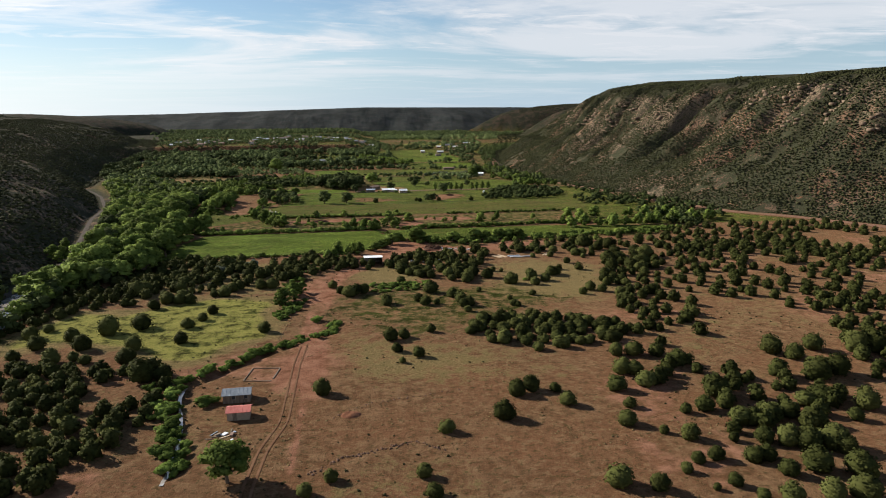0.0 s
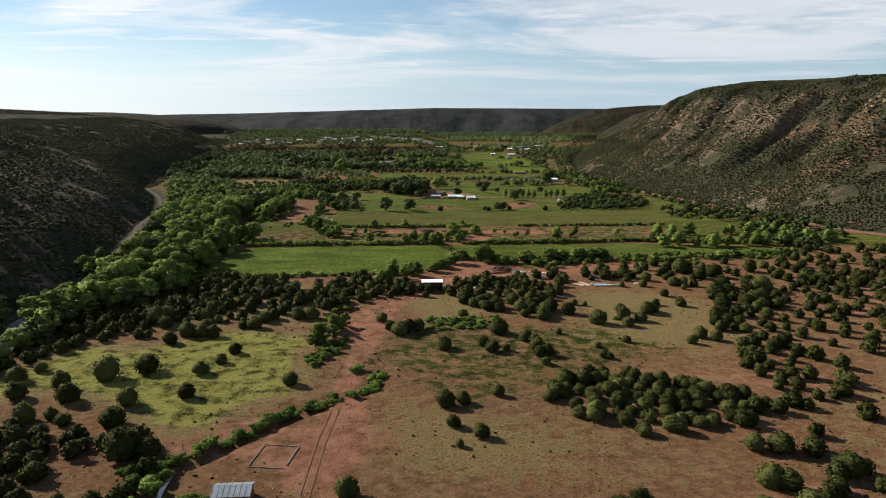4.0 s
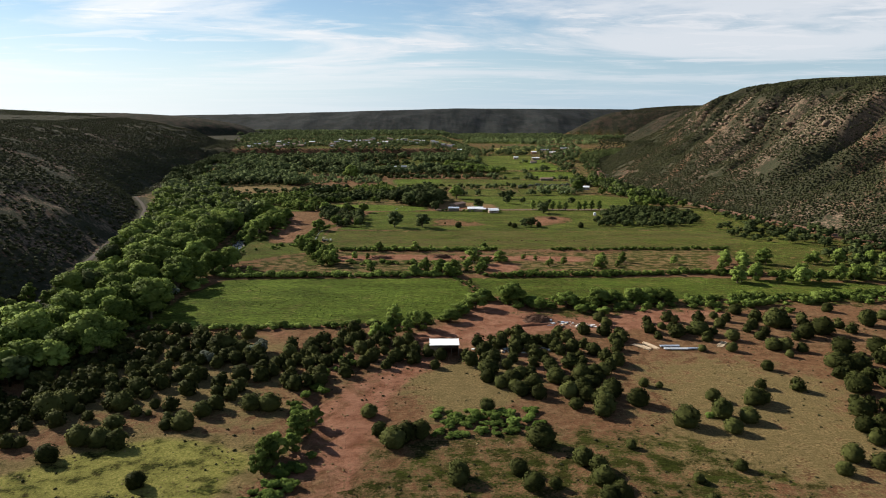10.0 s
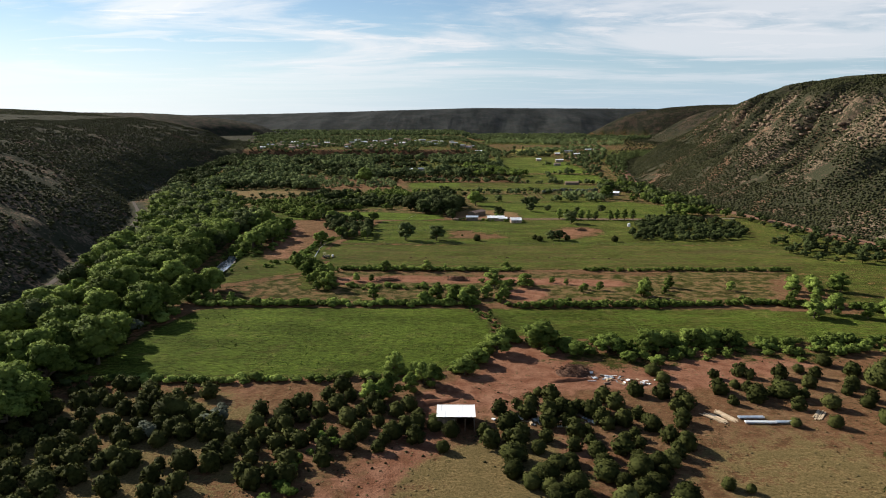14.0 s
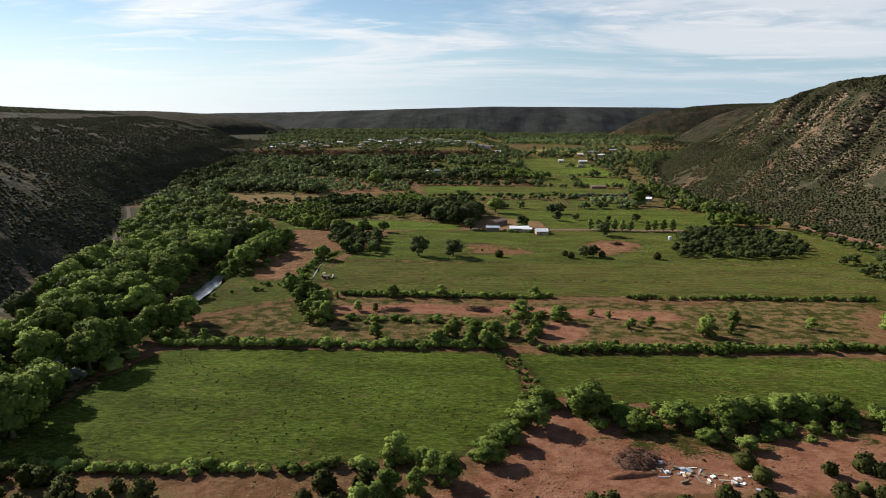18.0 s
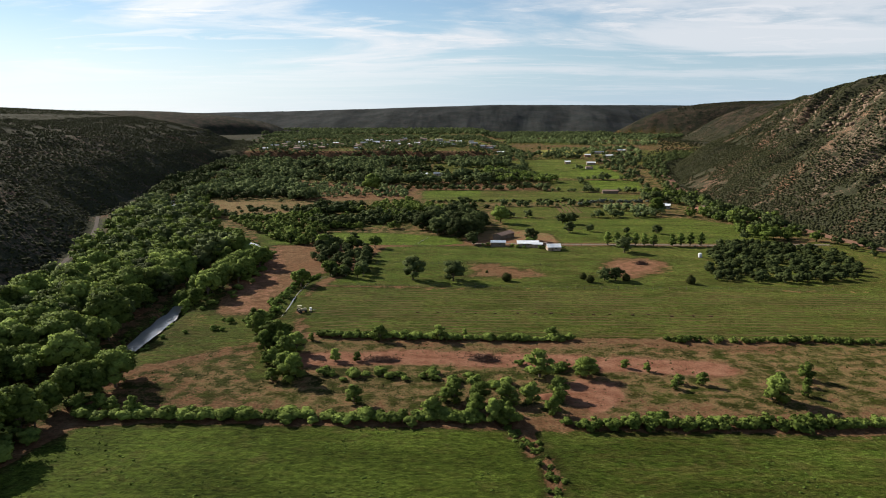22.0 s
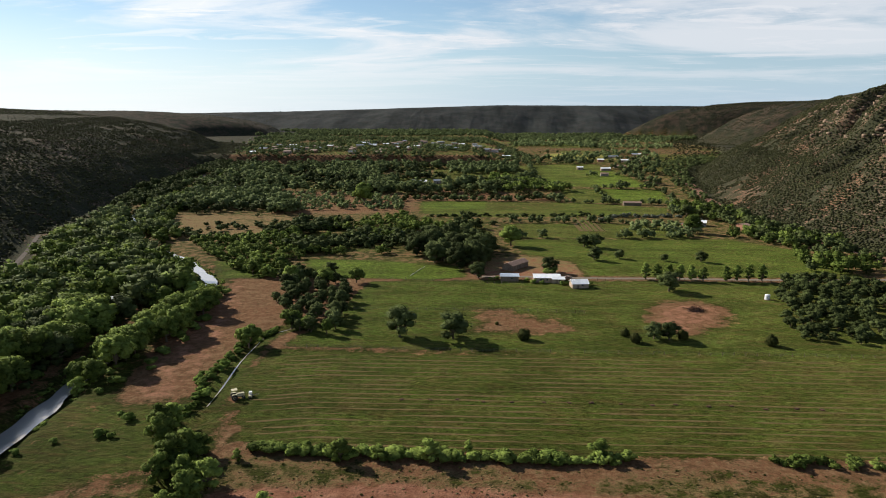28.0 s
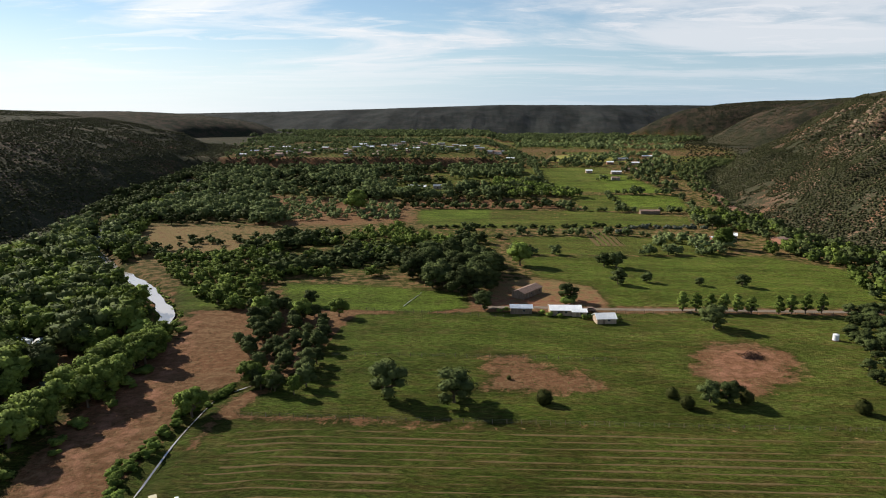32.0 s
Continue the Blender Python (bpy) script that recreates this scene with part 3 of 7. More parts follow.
lush = np.maximum(lush, 0.4 * area_mask(wx_, wy_, GRASS_WEST, 16))
lush = np.maximum(lush, 0.75 * area_mask(x, y, BANK_GRASS, 6))
lush = np.maximum(lush, 0.50 * area_mask(wx_, wy_, FALLOW, 8))
lush = np.maximum(lush, 0.5 * area_mask(wx_, wy_, [(-106, 412), (-52, 414), (-48, 440), (-56, 470), (-84, 470), (-102, 440)], 8))
lush = np.maximum(lush, 0.66 * area_mask(x, y, [(150, 400), (300, 395), (248, 470), (228, 560), (216, 650), (160, 655), (190, 560), (150, 480)], 8))
lush = np.maximum(lush, 0.7 * area_mask(x, y, [(-116, 430), (-84, 455), (-62, 474), (-70, 505), (-84, 500), (-97, 498), (-108, 540), (-114, 570), (-124, 630), (-112, 645), (-135, 640), (-130, 560)], 4))
lush = np.maximum(lush, 0.8 * sstep(7, 3, away(x, y, DITCH)))
lush = np.maximum(lush, 0.5 * sstep(16, 8, away(x, y, RIVER)))
wide = sstep(600, 680, y) * sstep(3000, 2600, y)
lush = np.maximum(lush, 0.50 * wide * (1 - 0.7 * area_mask(x, y, TAN_MID, 20)) * (1 - area_mask(x, y, TAN_FAR, 12)) * (1 - 0.65 * area_mask(x, y, BROWN_WEST, 8)))
lush = np.maximum(lush, 0.6 * area_mask(x, y, [(-150, 700), (-100, 690), (-50, 700), (10, 740), (10, 840), (-60, 850), (-125, 800), (-120, 735)], 10))
lush = np.maximum(lush, 0.7 * area_mask(x, y, [(138, 538), (232, 540), (222, 660), (190, 662), (196, 612)], 6))
lush = np.maximum(lush, 0.64 * area_mask(wx_, wy_, [(-128, 320), (-98, 326), (-102, 405), (-98, 425), (-120, 430)], 6))
lush = np.maximum(lush, 0.52 * area_mask(wx_, wy_, [(26, 352), (60, 349), (120, 354), (190, 370), (192, 386), (100, 371), (40, 367)], 5))
lush = np.maximum(lush, 0.62 * sstep(1120, 1180, y + 40 * (fbm(x, y, 30, 97) - 0.5)) * sstep(2500, 2300, y) * (1 - area_mask(x, y, TAN_FAR, 12)))
lush = np.maximum(lush, 0.66 * area_mask(wx_, wy_, [(-320, 1200), (-320, 1000), (-282, 800), (-235, 770), (-240, 850), (-160, 850), (-215, 1010), (-60, 1000), (40, 1010), (60, 1120), (30, 1215)], 12))
lush = np.maximum(lush, 0.5 * area_mask(wx_, wy_, [(40, 474), (60, 416), (123, 421), (160, 478)], 8))
lush = lush * (1 - 0.8 * area_mask(x, y, [(-8, 648), (-4, 672), (8, 692), (30, 696), (46, 680), (48, 654), (22, 644)], 3)) * (1 - 0.8 * sstep(1.8, 0.8, away(x, y, MID_DITCH))) * (1 - 0.9 * area_mask(wx_, wy_, BARE_A, 9)) * (1 - 0.7 * area_mask(wx_, wy_, BARE_B, 9))
lush = np.where((y > 760) & (lush > 0.6), lush * (0.66 + 0.5 * vnoise(np.floor(x / 62) * 62, np.floor(y / 74) * 74, 40, 91)), lush)
dry = most(0.95 * area_mask(wx_, wy_, MEADOW, 10), 0.52 * area_mask(wx_, wy_, MID_MEADOW, 12), 0.69 * area_mask(wx_, wy_, STRAW, 18), 0.74 * area_mask(wx_, wy_, STRAW_SHED, 8), 0.62 * area_mask(wx_, wy_, [(-110, 250), (-60, 262), (-36, 258), (-34, 296), (-52, 332), (-100, 332)], 14), 0.6 * area_mask(wx_, wy_, STRAW_SOUTH, 14), 0.58 * area_mask(wx_, wy_, FALLOW, 8), 0.6 * area_mask(wx_, wy_, GRASS_WEST, 14), 0.55 * wide * sstep(1300, 1150, y), 0.95 * area_mask(x, y, TAN_FAR, 12), 0.36 * sstep(0.52, 0.64, fbm(x, y, 36, 81)) * sstep(345, 325, y), 0.3 * sstep(190, 220, x) * sstep(420, 560, y) * sstep(900, 700, y), 0.5 * area_mask(x, y, HAYFIELD, 2), 0.7 * area_mask(x, y, PASTURE, 2))
dry = dry * (1 - 0.8 * area_mask(x, y, BROWN_STRIP, 3)) * (1 - 0.6 * area_mask(x, y, TAN_MID, 20)) * (1 - 0.95 * area_mask(wx_, wy_, BARE_A, 9)) * (1 - 0.8 * area_mask(wx_, wy_, BARE_B, 9))
bluff = sstep(1216, 1224, y) * sstep(1252, 1242, y) * sstep(20, -20, x)
brown = most(bluff, 0.85 * area_mask(wx_, wy_, BROWN_JUNIPERS, 8), 0.42 * area_mask(wx_, wy_, TAN_MID, 12))
lush, dry = lush * (1 - brown), dry * (1 - 0.8 * brown)
TRACK = [(-52, 452), (-20, 456), (12, 456), (40, 453), (70, 450)]
pit = np.maximum(sstep(8, 3, away(x, y, TRACK) + 6 * (fbm(x, y, 9, 87) - 0.5)), 0.9 * area_mask(wx_, wy_, [(22, 424), (24, 442), (36, 440), (40, 428), (32, 418)], 4))
lush, dry = lush * (1 - 0.85 * pit), dry * (1 - 0.85 * pit)
red = most(0.4 * brown * (1 - bluff), 0.9 * pit, 0.5 * sstep(0.54, 0.66, fbm(x, y, 30, 83)) * sstep(360, 330, y), 0.6 * sstep(2.6, 1.0, away(x, y, RED_LANE)), 0.95 * area_mask(wx_, wy_, RED_FLAT, 8), 0.7 * area_mask(x, y, RED_SOUTH, 4), 0.75 * sstep(9, 4, away(x, y, [(-52, 452), (-20, 455), (12, 454), (40, 452)])), 0.5 * area_mask(wx_, wy_, BARE_A, 9), 0.3 * area_mask(wx_, wy_, BARE_B, 9), 0.45 * area_mask(x, y, BROWN_STRIP, 3), 0.3 * area_mask(x, y, BROWN_WEST, 8), 0.12 * sstep(1500, 2300, y), 0.5 * sstep(9, 5, away(x, y, EAST_ROAD)), 0.7 * area_mask(x, y, [(-8, 648), (-4, 672), (8, 692), (30, 696), (46, 680), (48, 654), (22, 644)], 4))
hill = sstep(0.6, 4, GZ - np.interp(GY, [-400, 980, 1280, 1500, 2500, 5000], [0, 0, 28, 34, 39, 41]))
hill = np.maximum(hill, np.maximum(sstep(-16, -5, x - np.interp(y, *EAST_FOOT)), sstep(-20, -8, np.interp(y, *WEST_FOOT) - x)) * sstep(1500, 1200, y))
back = np.maximum(sstep(-20, 10, x - np.interp(y, [1118, 1300, 1600, 1830, 2000, 2500], [242, 345, 435, 420, 490, 690])), sstep(-20, 20, np.interp(y, [1060, 1250, 1400, 1480, 1580, 1740, 1850, 1960, 2400], [-350, -366, -378, -440, -560, -650, -600, -480, -620]) - x))
hill = np.maximum(hill, np.maximum(back * sstep(1060, 1150, y), most(sstep(2330, 2400, y), sstep(-385, -420, x) * sstep(1290, 1360, y))))
layer = land.color_attributes.new("cover", "FLOAT_COLOR", "POINT")
layer.data.foreach_set("color", np.stack([lush, dry, red, hill], -1).astype(np.float32).ravel())
tagged(new("ground", land), "valley floor of red soil, dry grass and green fields between mesas", "ground", "", "structure")


def ribbon(name, line, half, lift, mat, label, step=4.0, level=None, ragged=0.0):
    """A strip along a line of the plan, laid on the land."""
    P = np.array(line, float)
    seg = np.r_[0, np.cumsum(np.hypot(*np.diff(P, axis=0).T))]
    s = np.arange(0, seg[-1], step)
    cx, cy = np.interp(s, seg, P[:, 0]), np.interp(s, seg, P[:, 1])
    for _ in range(3):
        cx[1:-1], cy[1:-1] = (cx[:-2] + 2 * cx[1:-1] + cx[2:]) / 4, (cy[:-2] + 2 * cy[1:-1] + cy[2:]) / 4
    tx, ty = np.gradient(cx), np.gradient(cy)
    ln = np.hypot(tx, ty)
    w = half * (1 + ragged * (fbm(s, s * 0, 9, 77) - 0.5))
    rows = []
    for k in np.linspace(-1, 1, 5):
        px, py = cx - ty / ln * w * k, cy + tx / ln * w * k
        pz = np.full(len(s), level) if level is not None else lie(px, py) + lift - 0.02 * abs(k)
        rows.append(np.stack([px, py, pz], -1))
    V = np.stack(rows, 1).reshape(-1, 3)
    i = np.arange(len(s) * 5).reshape(-1, 5)
    F = np.stack([i[:-1, 1:], i[:-1, :-1], i[1:, :-1], i[1:, 1:]], -1).reshape(-1, 4)
    return tagged(new(name, mesh_np(name, V, F, mat, True)), label, name.split("_")[-1], "", "structure")


def water_level():
    """The river's surface: a strip that follows the floor a little below the banks."""
    ob = ribbon("river_water", RIVER, 2.9, 0.0, WATER, "muddy brown river reflecting the pale sky", 2.5, None, 0.9)
    me = ob.data
    co = np.empty(len(me.vertices) * 3, np.float32)
    me.vertices.foreach_get("co", co)
    co = co.reshape(-1, 3)
    co[:, 2] = np.interp(co[:, 1], [-400, 980, 1280, 1500], [0, 0, 17, 23]) - 1.1
    me.vertices.foreach_set("co", co.ravel())
    me.update()
    tagged(ob, category="water")


water_level()
ribbon("gravel_bar", [(-333, 1046), (-330, 1070), (-332, 1100), (-335, 1124)], 4.0, 0.3, SHADED_LANE, "pale gravel bar on a bend of the river", 4.0, None, 0.8)
ribbon("farm_lane", LANE_LINE, 1.7, 0.1, LANE, "pale gravel farm lane across the pasture", 3.0)
ribbon("west_road", WEST_ROAD, 1.3, 0.12, SHADED_LANE, "pale dirt road along the foot of the slope", 3.0, None, 0.4)
ribbon("east_road", EAST_ROAD, 4.4, 0.12, REDLANE, "reddish dirt road below the mesa", 3.0, None, 0.4)
ribbon("ditch_water", DITCH[2:], 0.2, 0.22, WATER, "narrow irrigation ditch with still water", 2.0)

ribbon("acequia_water", [(-43, 118), (-43.5, 132), (-46, 146), (-50, 160), (-50, 168)], 0.4, 0.2, WATER, "narrow irrigation ditch winding past the sheds", 2.0)
RUTS = [(-22, 196), (-23, 178), (-23, 158), (-23, 142), (-26, 130), (-27, 115), (-27, 90)]
for off in (-0.9, 0.9):
    ribbon("wheel_rut", [(a + off, b) for a, b in RUTS], 0.24, 0.1, RUT, "pale red wheel rut worn into bare soil", 2.0, None, 0.7)

# ---- shapes for plants ----
CUBE = np.array([(a, b, c) for a in (-1, 1) for b in (-1, 1) for c in (-1, 1)], float)


def ball(rng, k=2):
    """A lumpy ball of quads."""
    V, F = [], []
    for axis in range(3):
        for side in (-1, 1):
            g = np.linspace(-1, 1, k + 1)
            a, b = np.meshgrid(g, g)
            p = np.empty((k + 1, k + 1, 3))
            p[..., axis] = side
            p[..., (axis + 1) % 3] = a * side
            p[..., (axis + 2) % 3] = b
            o = len(V) * (k + 1) ** 2
            i = np.arange((k + 1) ** 2).reshape(k + 1, k + 1) + o
            V.append(p.reshape(-1, 3))
            F.append(np.stack([i[:-1, :-1], i[:-1, 1:], i[1:, 1:], i[1:, :-1]], -1).reshape(-1, 4))
    V, F = np.concatenate(V), np.concatenate(F)
    V /= np.linalg.norm(V, axis=1, keepdims=True)
    jag = 0.8 + 0.4 * lattice(np.round(V[:, 0] * 9), np.round(V[:, 1] * 9) + np.round(V[:, 2] * 9) * 31, int(rng.integers(1e6)))
    return V * jag[:, None], F


def unit(v):
    return v / (np.linalg.norm(v, axis=-1, keepdims=True) + 1e-9)


def cards(rng, C, N, size, soft=None):
    """Leaf clumps: one bent diamond at each point, shaded as part of the crown."""
    n = len(C)
    soft = unit(N if soft is None else soft)
    N = unit(unit(N) + rng.normal(0, 0.42, (n, 3)))
    U = unit(np.cross(N, rng.normal(0, 1, (n, 3))))
    W = np.cross(N, U)
    s = (size * rng.uniform(0.6, 1.35, n))[:, None]
    V = np.stack([C + U * s, C + W * s * 0.75 + N * s * 0.2, C - U * s, C - W * s * 0.75 - N * s * 0.3], 1).reshape(-1, 3)
    shade = unit(soft + rng.normal(0, 0.22, (n, 3)))
    return V, np.arange(n * 4).reshape(-1, 4), np.repeat(shade, 4, 0)


def join(pieces):
    V, F, N, o = [], [], [], 0
    shaded = any(len(p) == 3 for p in pieces)
    for p in pieces:
        V.append(p[0])
        F.append(p[1] + o)
        if shaded:
            N.append(p[2] if len(p) == 3 else unit(p[0] - p[0].mean(0) + 1e-4))
        o += len(p[0])
    if shaded:
        return np.concatenate(V), np.concatenate(F), np.concatenate(N)
    return np.concatenate(V), np.concatenate(F)


def crown(rng, lumps, cards_each, size, core=0.84, k=1, blend=0.5, squash=0.88):
    """Leaf clumps over a set of lumps (x, y, z, radius), each with a dark heart."""
    out = []
    L = np.array(lumps, float)
    mid = L[:, :3].mean(0) - (0, 0, 0.12)
    for i, (x, y, z, r) in enumerate(lumps):
        D = unit(rng.normal(0, 1, (cards_each, 3)))
        D[:, 2] = np.where(D[:, 2] < -0.45, -D[:, 2], D[:, 2])
        C = np.array([x, y, z]) + D * r * rng.uniform(0.8, 1.14, (cards_each, 1)) * (1, 1, squash)
        C[:, 2] = np.maximum(C[:, 2], 0.02)
        gap = np.linalg.norm(C[:, None] - L[None, :, :3], axis=2) / L[None, :, 3]
        gap[:, i] = 9
        free = gap.min(1) > 0.82
        C, D = C[free], D[free]
        if len(C):
            out.append(cards(rng, C, D + (0, 0, 0.2), size, D * (1 - blend) + unit(C - mid) * blend))
        if core:
            v, f = ball(rng, k)
            nrm = unit(v) * (1 - blend)
            v = v * r * core * (1, 1, squash) + (x, y, z)
            v[:, 2] = np.maximum(v[:, 2], 0.01)
            out.append((v, f, unit(nrm + unit(v - mid) * blend)))
    return join(out)


def limb(p, q, a, b, n=5):
    p, q = np.array(p, float), np.array(q, float)
    d = (q - p) / (np.linalg.norm(q - p) + 1e-9)
    u = np.cross(d, (0.3, 1, 0.2))
    u /= np.linalg.norm(u)
    w = np.cross(d, u)
    t = np.arange(n) * 2 * math.pi / n
    ring = np.cos(t)[:, None] * u + np.sin(t)[:, None] * w
    V = np.concatenate([p + ring * a, q + ring * b])
    i = np.arange(n)
    return V, np.stack([i, (i + 1) % n, (i + 1) % n + n, i + n], -1)


def stem_shape(base, top, r0, r1, targets, lo, hi, levels=8, n=6):
    """A tapered stem whose limbs grow out of its sides, as one skin."""
    V, F, used = [], [], set()
    for k in range(levels + 1):
        t = k / levels
        r = (r0 + (r1 - r0) * t) * (1.25 if k == 0 else 1.0)
        for j in range(n):
            a = j * 2 * math.pi / n
            V.append((math.cos(a) * r + 0.012 * math.sin(5 * t), math.sin(a) * r + 0.012 * t, base + (top - base) * t))
    for tx, ty, tz, end in targets:
        j = int((math.atan2(ty, tx) % (2 * math.pi)) / (2 * math.pi) * n) % n
        k = min(levels - 1, max(1, int(levels * (lo + (hi - lo) * min(1.0, max(0.0, tz))))))
        while (k, j) in used and k < levels - 1:
            k += 1
        if (k, j) in used:
            continue
        used.add((k, j))
        q = [k * n + j, k * n + (j + 1) % n, (k + 1) * n + (j + 1) % n, (k + 1) * n + j]
        o = len(V)
        side = (-ty * end / (math.hypot(tx, ty) + 1e-6), tx * end / (math.hypot(tx, ty) + 1e-6))
        V += [(tx - side[0], ty - side[1], tz), (tx + side[0], ty + side[1], tz), (tx + side[0], ty + side[1], tz + end * 1.5), (tx - side[0], ty - side[1], tz + end * 1.5)]
        F += [(q[a], q[(a + 1) % 4], o + (a + 1) % 4, o + a) for a in range(4)]
    F += [(k * n + j, k * n + (j + 1) % n, (k + 1) * n + (j + 1) % n, (k + 1) * n + j) for k in range(levels) for j in range(n) if (k, j) not in used]
    return np.array(V, float), np.array(F, np.int64)


def juniper_shape(seed, leaves=46, size=0.042, k=2):
    """A dense egg-shaped juniper, one metre across, leafy to the ground."""
    rng = np.random.default_rng(seed)
    lumps = [(0, 0, 0.44, 0.42), (0.02, -0.02, 0.26, 0.43)]
    for i in range(8):
        a, h = i * 0.785 + rng.uniform(-0.4, 0.4), (0.2, 0.4, 0.58)[i % 3] + rng.uniform(-0.06, 0.06)
        q = rng.uniform(0.24, 0.31) * (1.0 if h < 0.5 else 0.75)
        lumps.append((math.cos(a) * q, math.sin(a) * q, h, rng.uniform(0.16, 0.21)))
    lumps.append((rng.uniform(-0.08, 0.08), rng.uniform(-0.08, 0.08), rng.uniform(0.7, 0.8), 0.19))
    trunk = stem_shape(-0.06, 0.4, 0.05, 0.025, [(x * 0.7, y * 0.7, z * 0.8, 0.012) for x, y, z, r in lumps[2:7]], 0.1, 0.9, 5)
    big = crown(rng, lumps[:2], leaves * 4, size, 0.93, k, 0.3)
    return join([big, crown(rng, lumps[2:], leaves, size, 0.86, max(1, k - 1), 0.5)]), trunk


def tree_shape(seed, lump_count=15, leaves=130, size=0.031, tall=1.0, slim=1.0, low=0.3):
    """A broad-leaved tree one metre high, with rounded boughs."""
    rng = np.random.default_rng(seed)
    lumps = [(0.0, 0.0, (low + 0.85) / 2, 0.2 * slim + 0.03), (0.02, 0.01, 0.72, 0.16 * slim + 0.03)]
    for i in range(lump_count):
        a, h = i * 2.4 + rng.uniform(-0.5, 0.5), low + (0.88 - low) * (i + rng.uniform(0, 0.8)) / lump_count
        reach = 0.34 * slim * math.sin(math.pi * min(1, max(0.2, (h - low + 0.2) / (1.12 - low)))) ** 0.7
        q = reach * math.sqrt(rng.uniform(0.35, 1))
        lumps.append((math.cos(a) * q, math.sin(a) * q, h, rng.uniform(0.10, 0.19) * (0.6 + 0.4 * slim)))
    wood = stem_shape(-0.04, 0.62, 0.036, 0.012, [(x * 0.9, y * 0.9, z * 0.95, 0.006) for x, y, z, r in lumps[2:10]], 0.2, 0.85)
    return crown(rng, lumps, leaves, size, 0.76, 2, 0.4), wood


def shrub_shape(seed, leaves=62, size=0.05, k=2):
    """A rounded shrub one metre across."""
    rng = np.random.default_rng(seed)
    lumps = [(0, 0, 0.26, 0.34)]
    for i in range(7):
        a, q = i * 0.9 + rng.uniform(-0.3, 0.3), rng.uniform(0.12, 0.36)
        lumps.append((math.cos(a) * q, math.sin(a) * q, rng.uniform(0.14, 0.5), rng.uniform(0.14, 0.23)))
    wood = stem_shape(-0.05, 0.3, 0.05, 0.02, [(x * 0.8, y * 0.8, z, 0.01) for x, y, z, r in lumps[1:]], 0.1, 0.9, 5)
    return crown(rng, lumps, leaves, size, 0.82, k, 0.4), wood


def scrub_shape(seed, leaves=10, size=0.2):
    """A small far shrub: one heart and a few clumps."""
    rng = np.random.default_rng(seed)
    lumps = [(rng.uniform(-0.1, 0.1), rng.uniform(-0.1, 0.1), 0.26, 0.42)]
    return crown(rng, lumps, leaves, size, 0.92, 1, 0.0)


def far_tree_shape(seed, lumps_n=7, leaves=26, size=0.06):
    rng = np.random.default_rng(seed)
    lumps = [(0, 0, 0.5, 0.3)]
    for i in range(lumps_n):
        a, h = i * 2.4 + rng.uniform(-0.4, 0.4), 0.24 + 0.58 * (i + rng.uniform(0, 0.9)) / lumps_n
        q = 0.3 * math.sin(math.pi * min(0.9, h)) ** 0.7
        lumps.append((math.cos(a) * q, math.sin(a) * q, h, rng.uniform(0.15, 0.22)))
    body = crown(rng, lumps, leaves, size, 0.88, 1, 0.4)
    return join([body, limb((0, 0, -0.03), (0, 0, 0.4), 0.03, 0.02, 4)])


def empty(name, x, y, z, turn=0.0):
    ob = new(name)
    ob.empty_display_size = 0.3
    ob.matrix_basis = pose(x, y, z, 0, 0, turn)
    return ob


def part(name, shape, mat, parent, label="", smooth=False):
    """One mesh object under a thing, in the thing's own axes."""
    if isinstance(shape, bmesh.types.BMesh):
        me = bpy.data.meshes.new(name)
        shape.to_mesh(me)
        shape.free()
        me.materials.append(mat)
    else:
        me = shape if isinstance(shape, bpy.types.Mesh) else mesh_np(name, shape[0], shape[1], mat, smooth, shape[2] if len(shape) == 3 else None)
    ob = new(name, me)
    ob.parent = parent
    return tagged(ob, label)


class Kind:
    """A kind of plant: a few built models, copied to their places."""

    def __init__(self, name, shapes, leaf, label, category, group, crown_name="crown", wood_name="trunk"):
        self.made, self.name, self.label, self.category, self.group = [], name, label, category, group
        self.data = []
        for (c, w) in shapes:
            self.data.append((mesh_np(crown_name, c[0], c[1], leaf, True, c[2]), mesh_np(wood_name, w[0], w[1], BARK)))
        self.crown_name, self.wood_name, self.models = crown_name, wood_name, {}

    def add(self, x, y, wide, tall, rng, label="", sink=0.0):
        i = int(rng.integers(len(self.data)))
        m = Matrix.LocRotScale((x, y, at_ground(x, y) - sink), Euler((0, 0, rng.uniform(0, 6.28))), (wide * rng.uniform(0.93, 1.07), wide * rng.uniform(0.93, 1.07), tall))
        if i in self.models:
            ob = copy_thing(self.models[i], m)
            ob.matrix_basis = m
        else:
            ob = new(self.name)
            ob.empty_display_size = 0.3
            part(self.crown_name, self.data[i][0], None, ob)
            part(self.wood_name, self.data[i][1], None, ob)
            ob.matrix_basis = m
            self.models[i] = ob
        return tagged(ob, label or self.label, self.category, self.group)


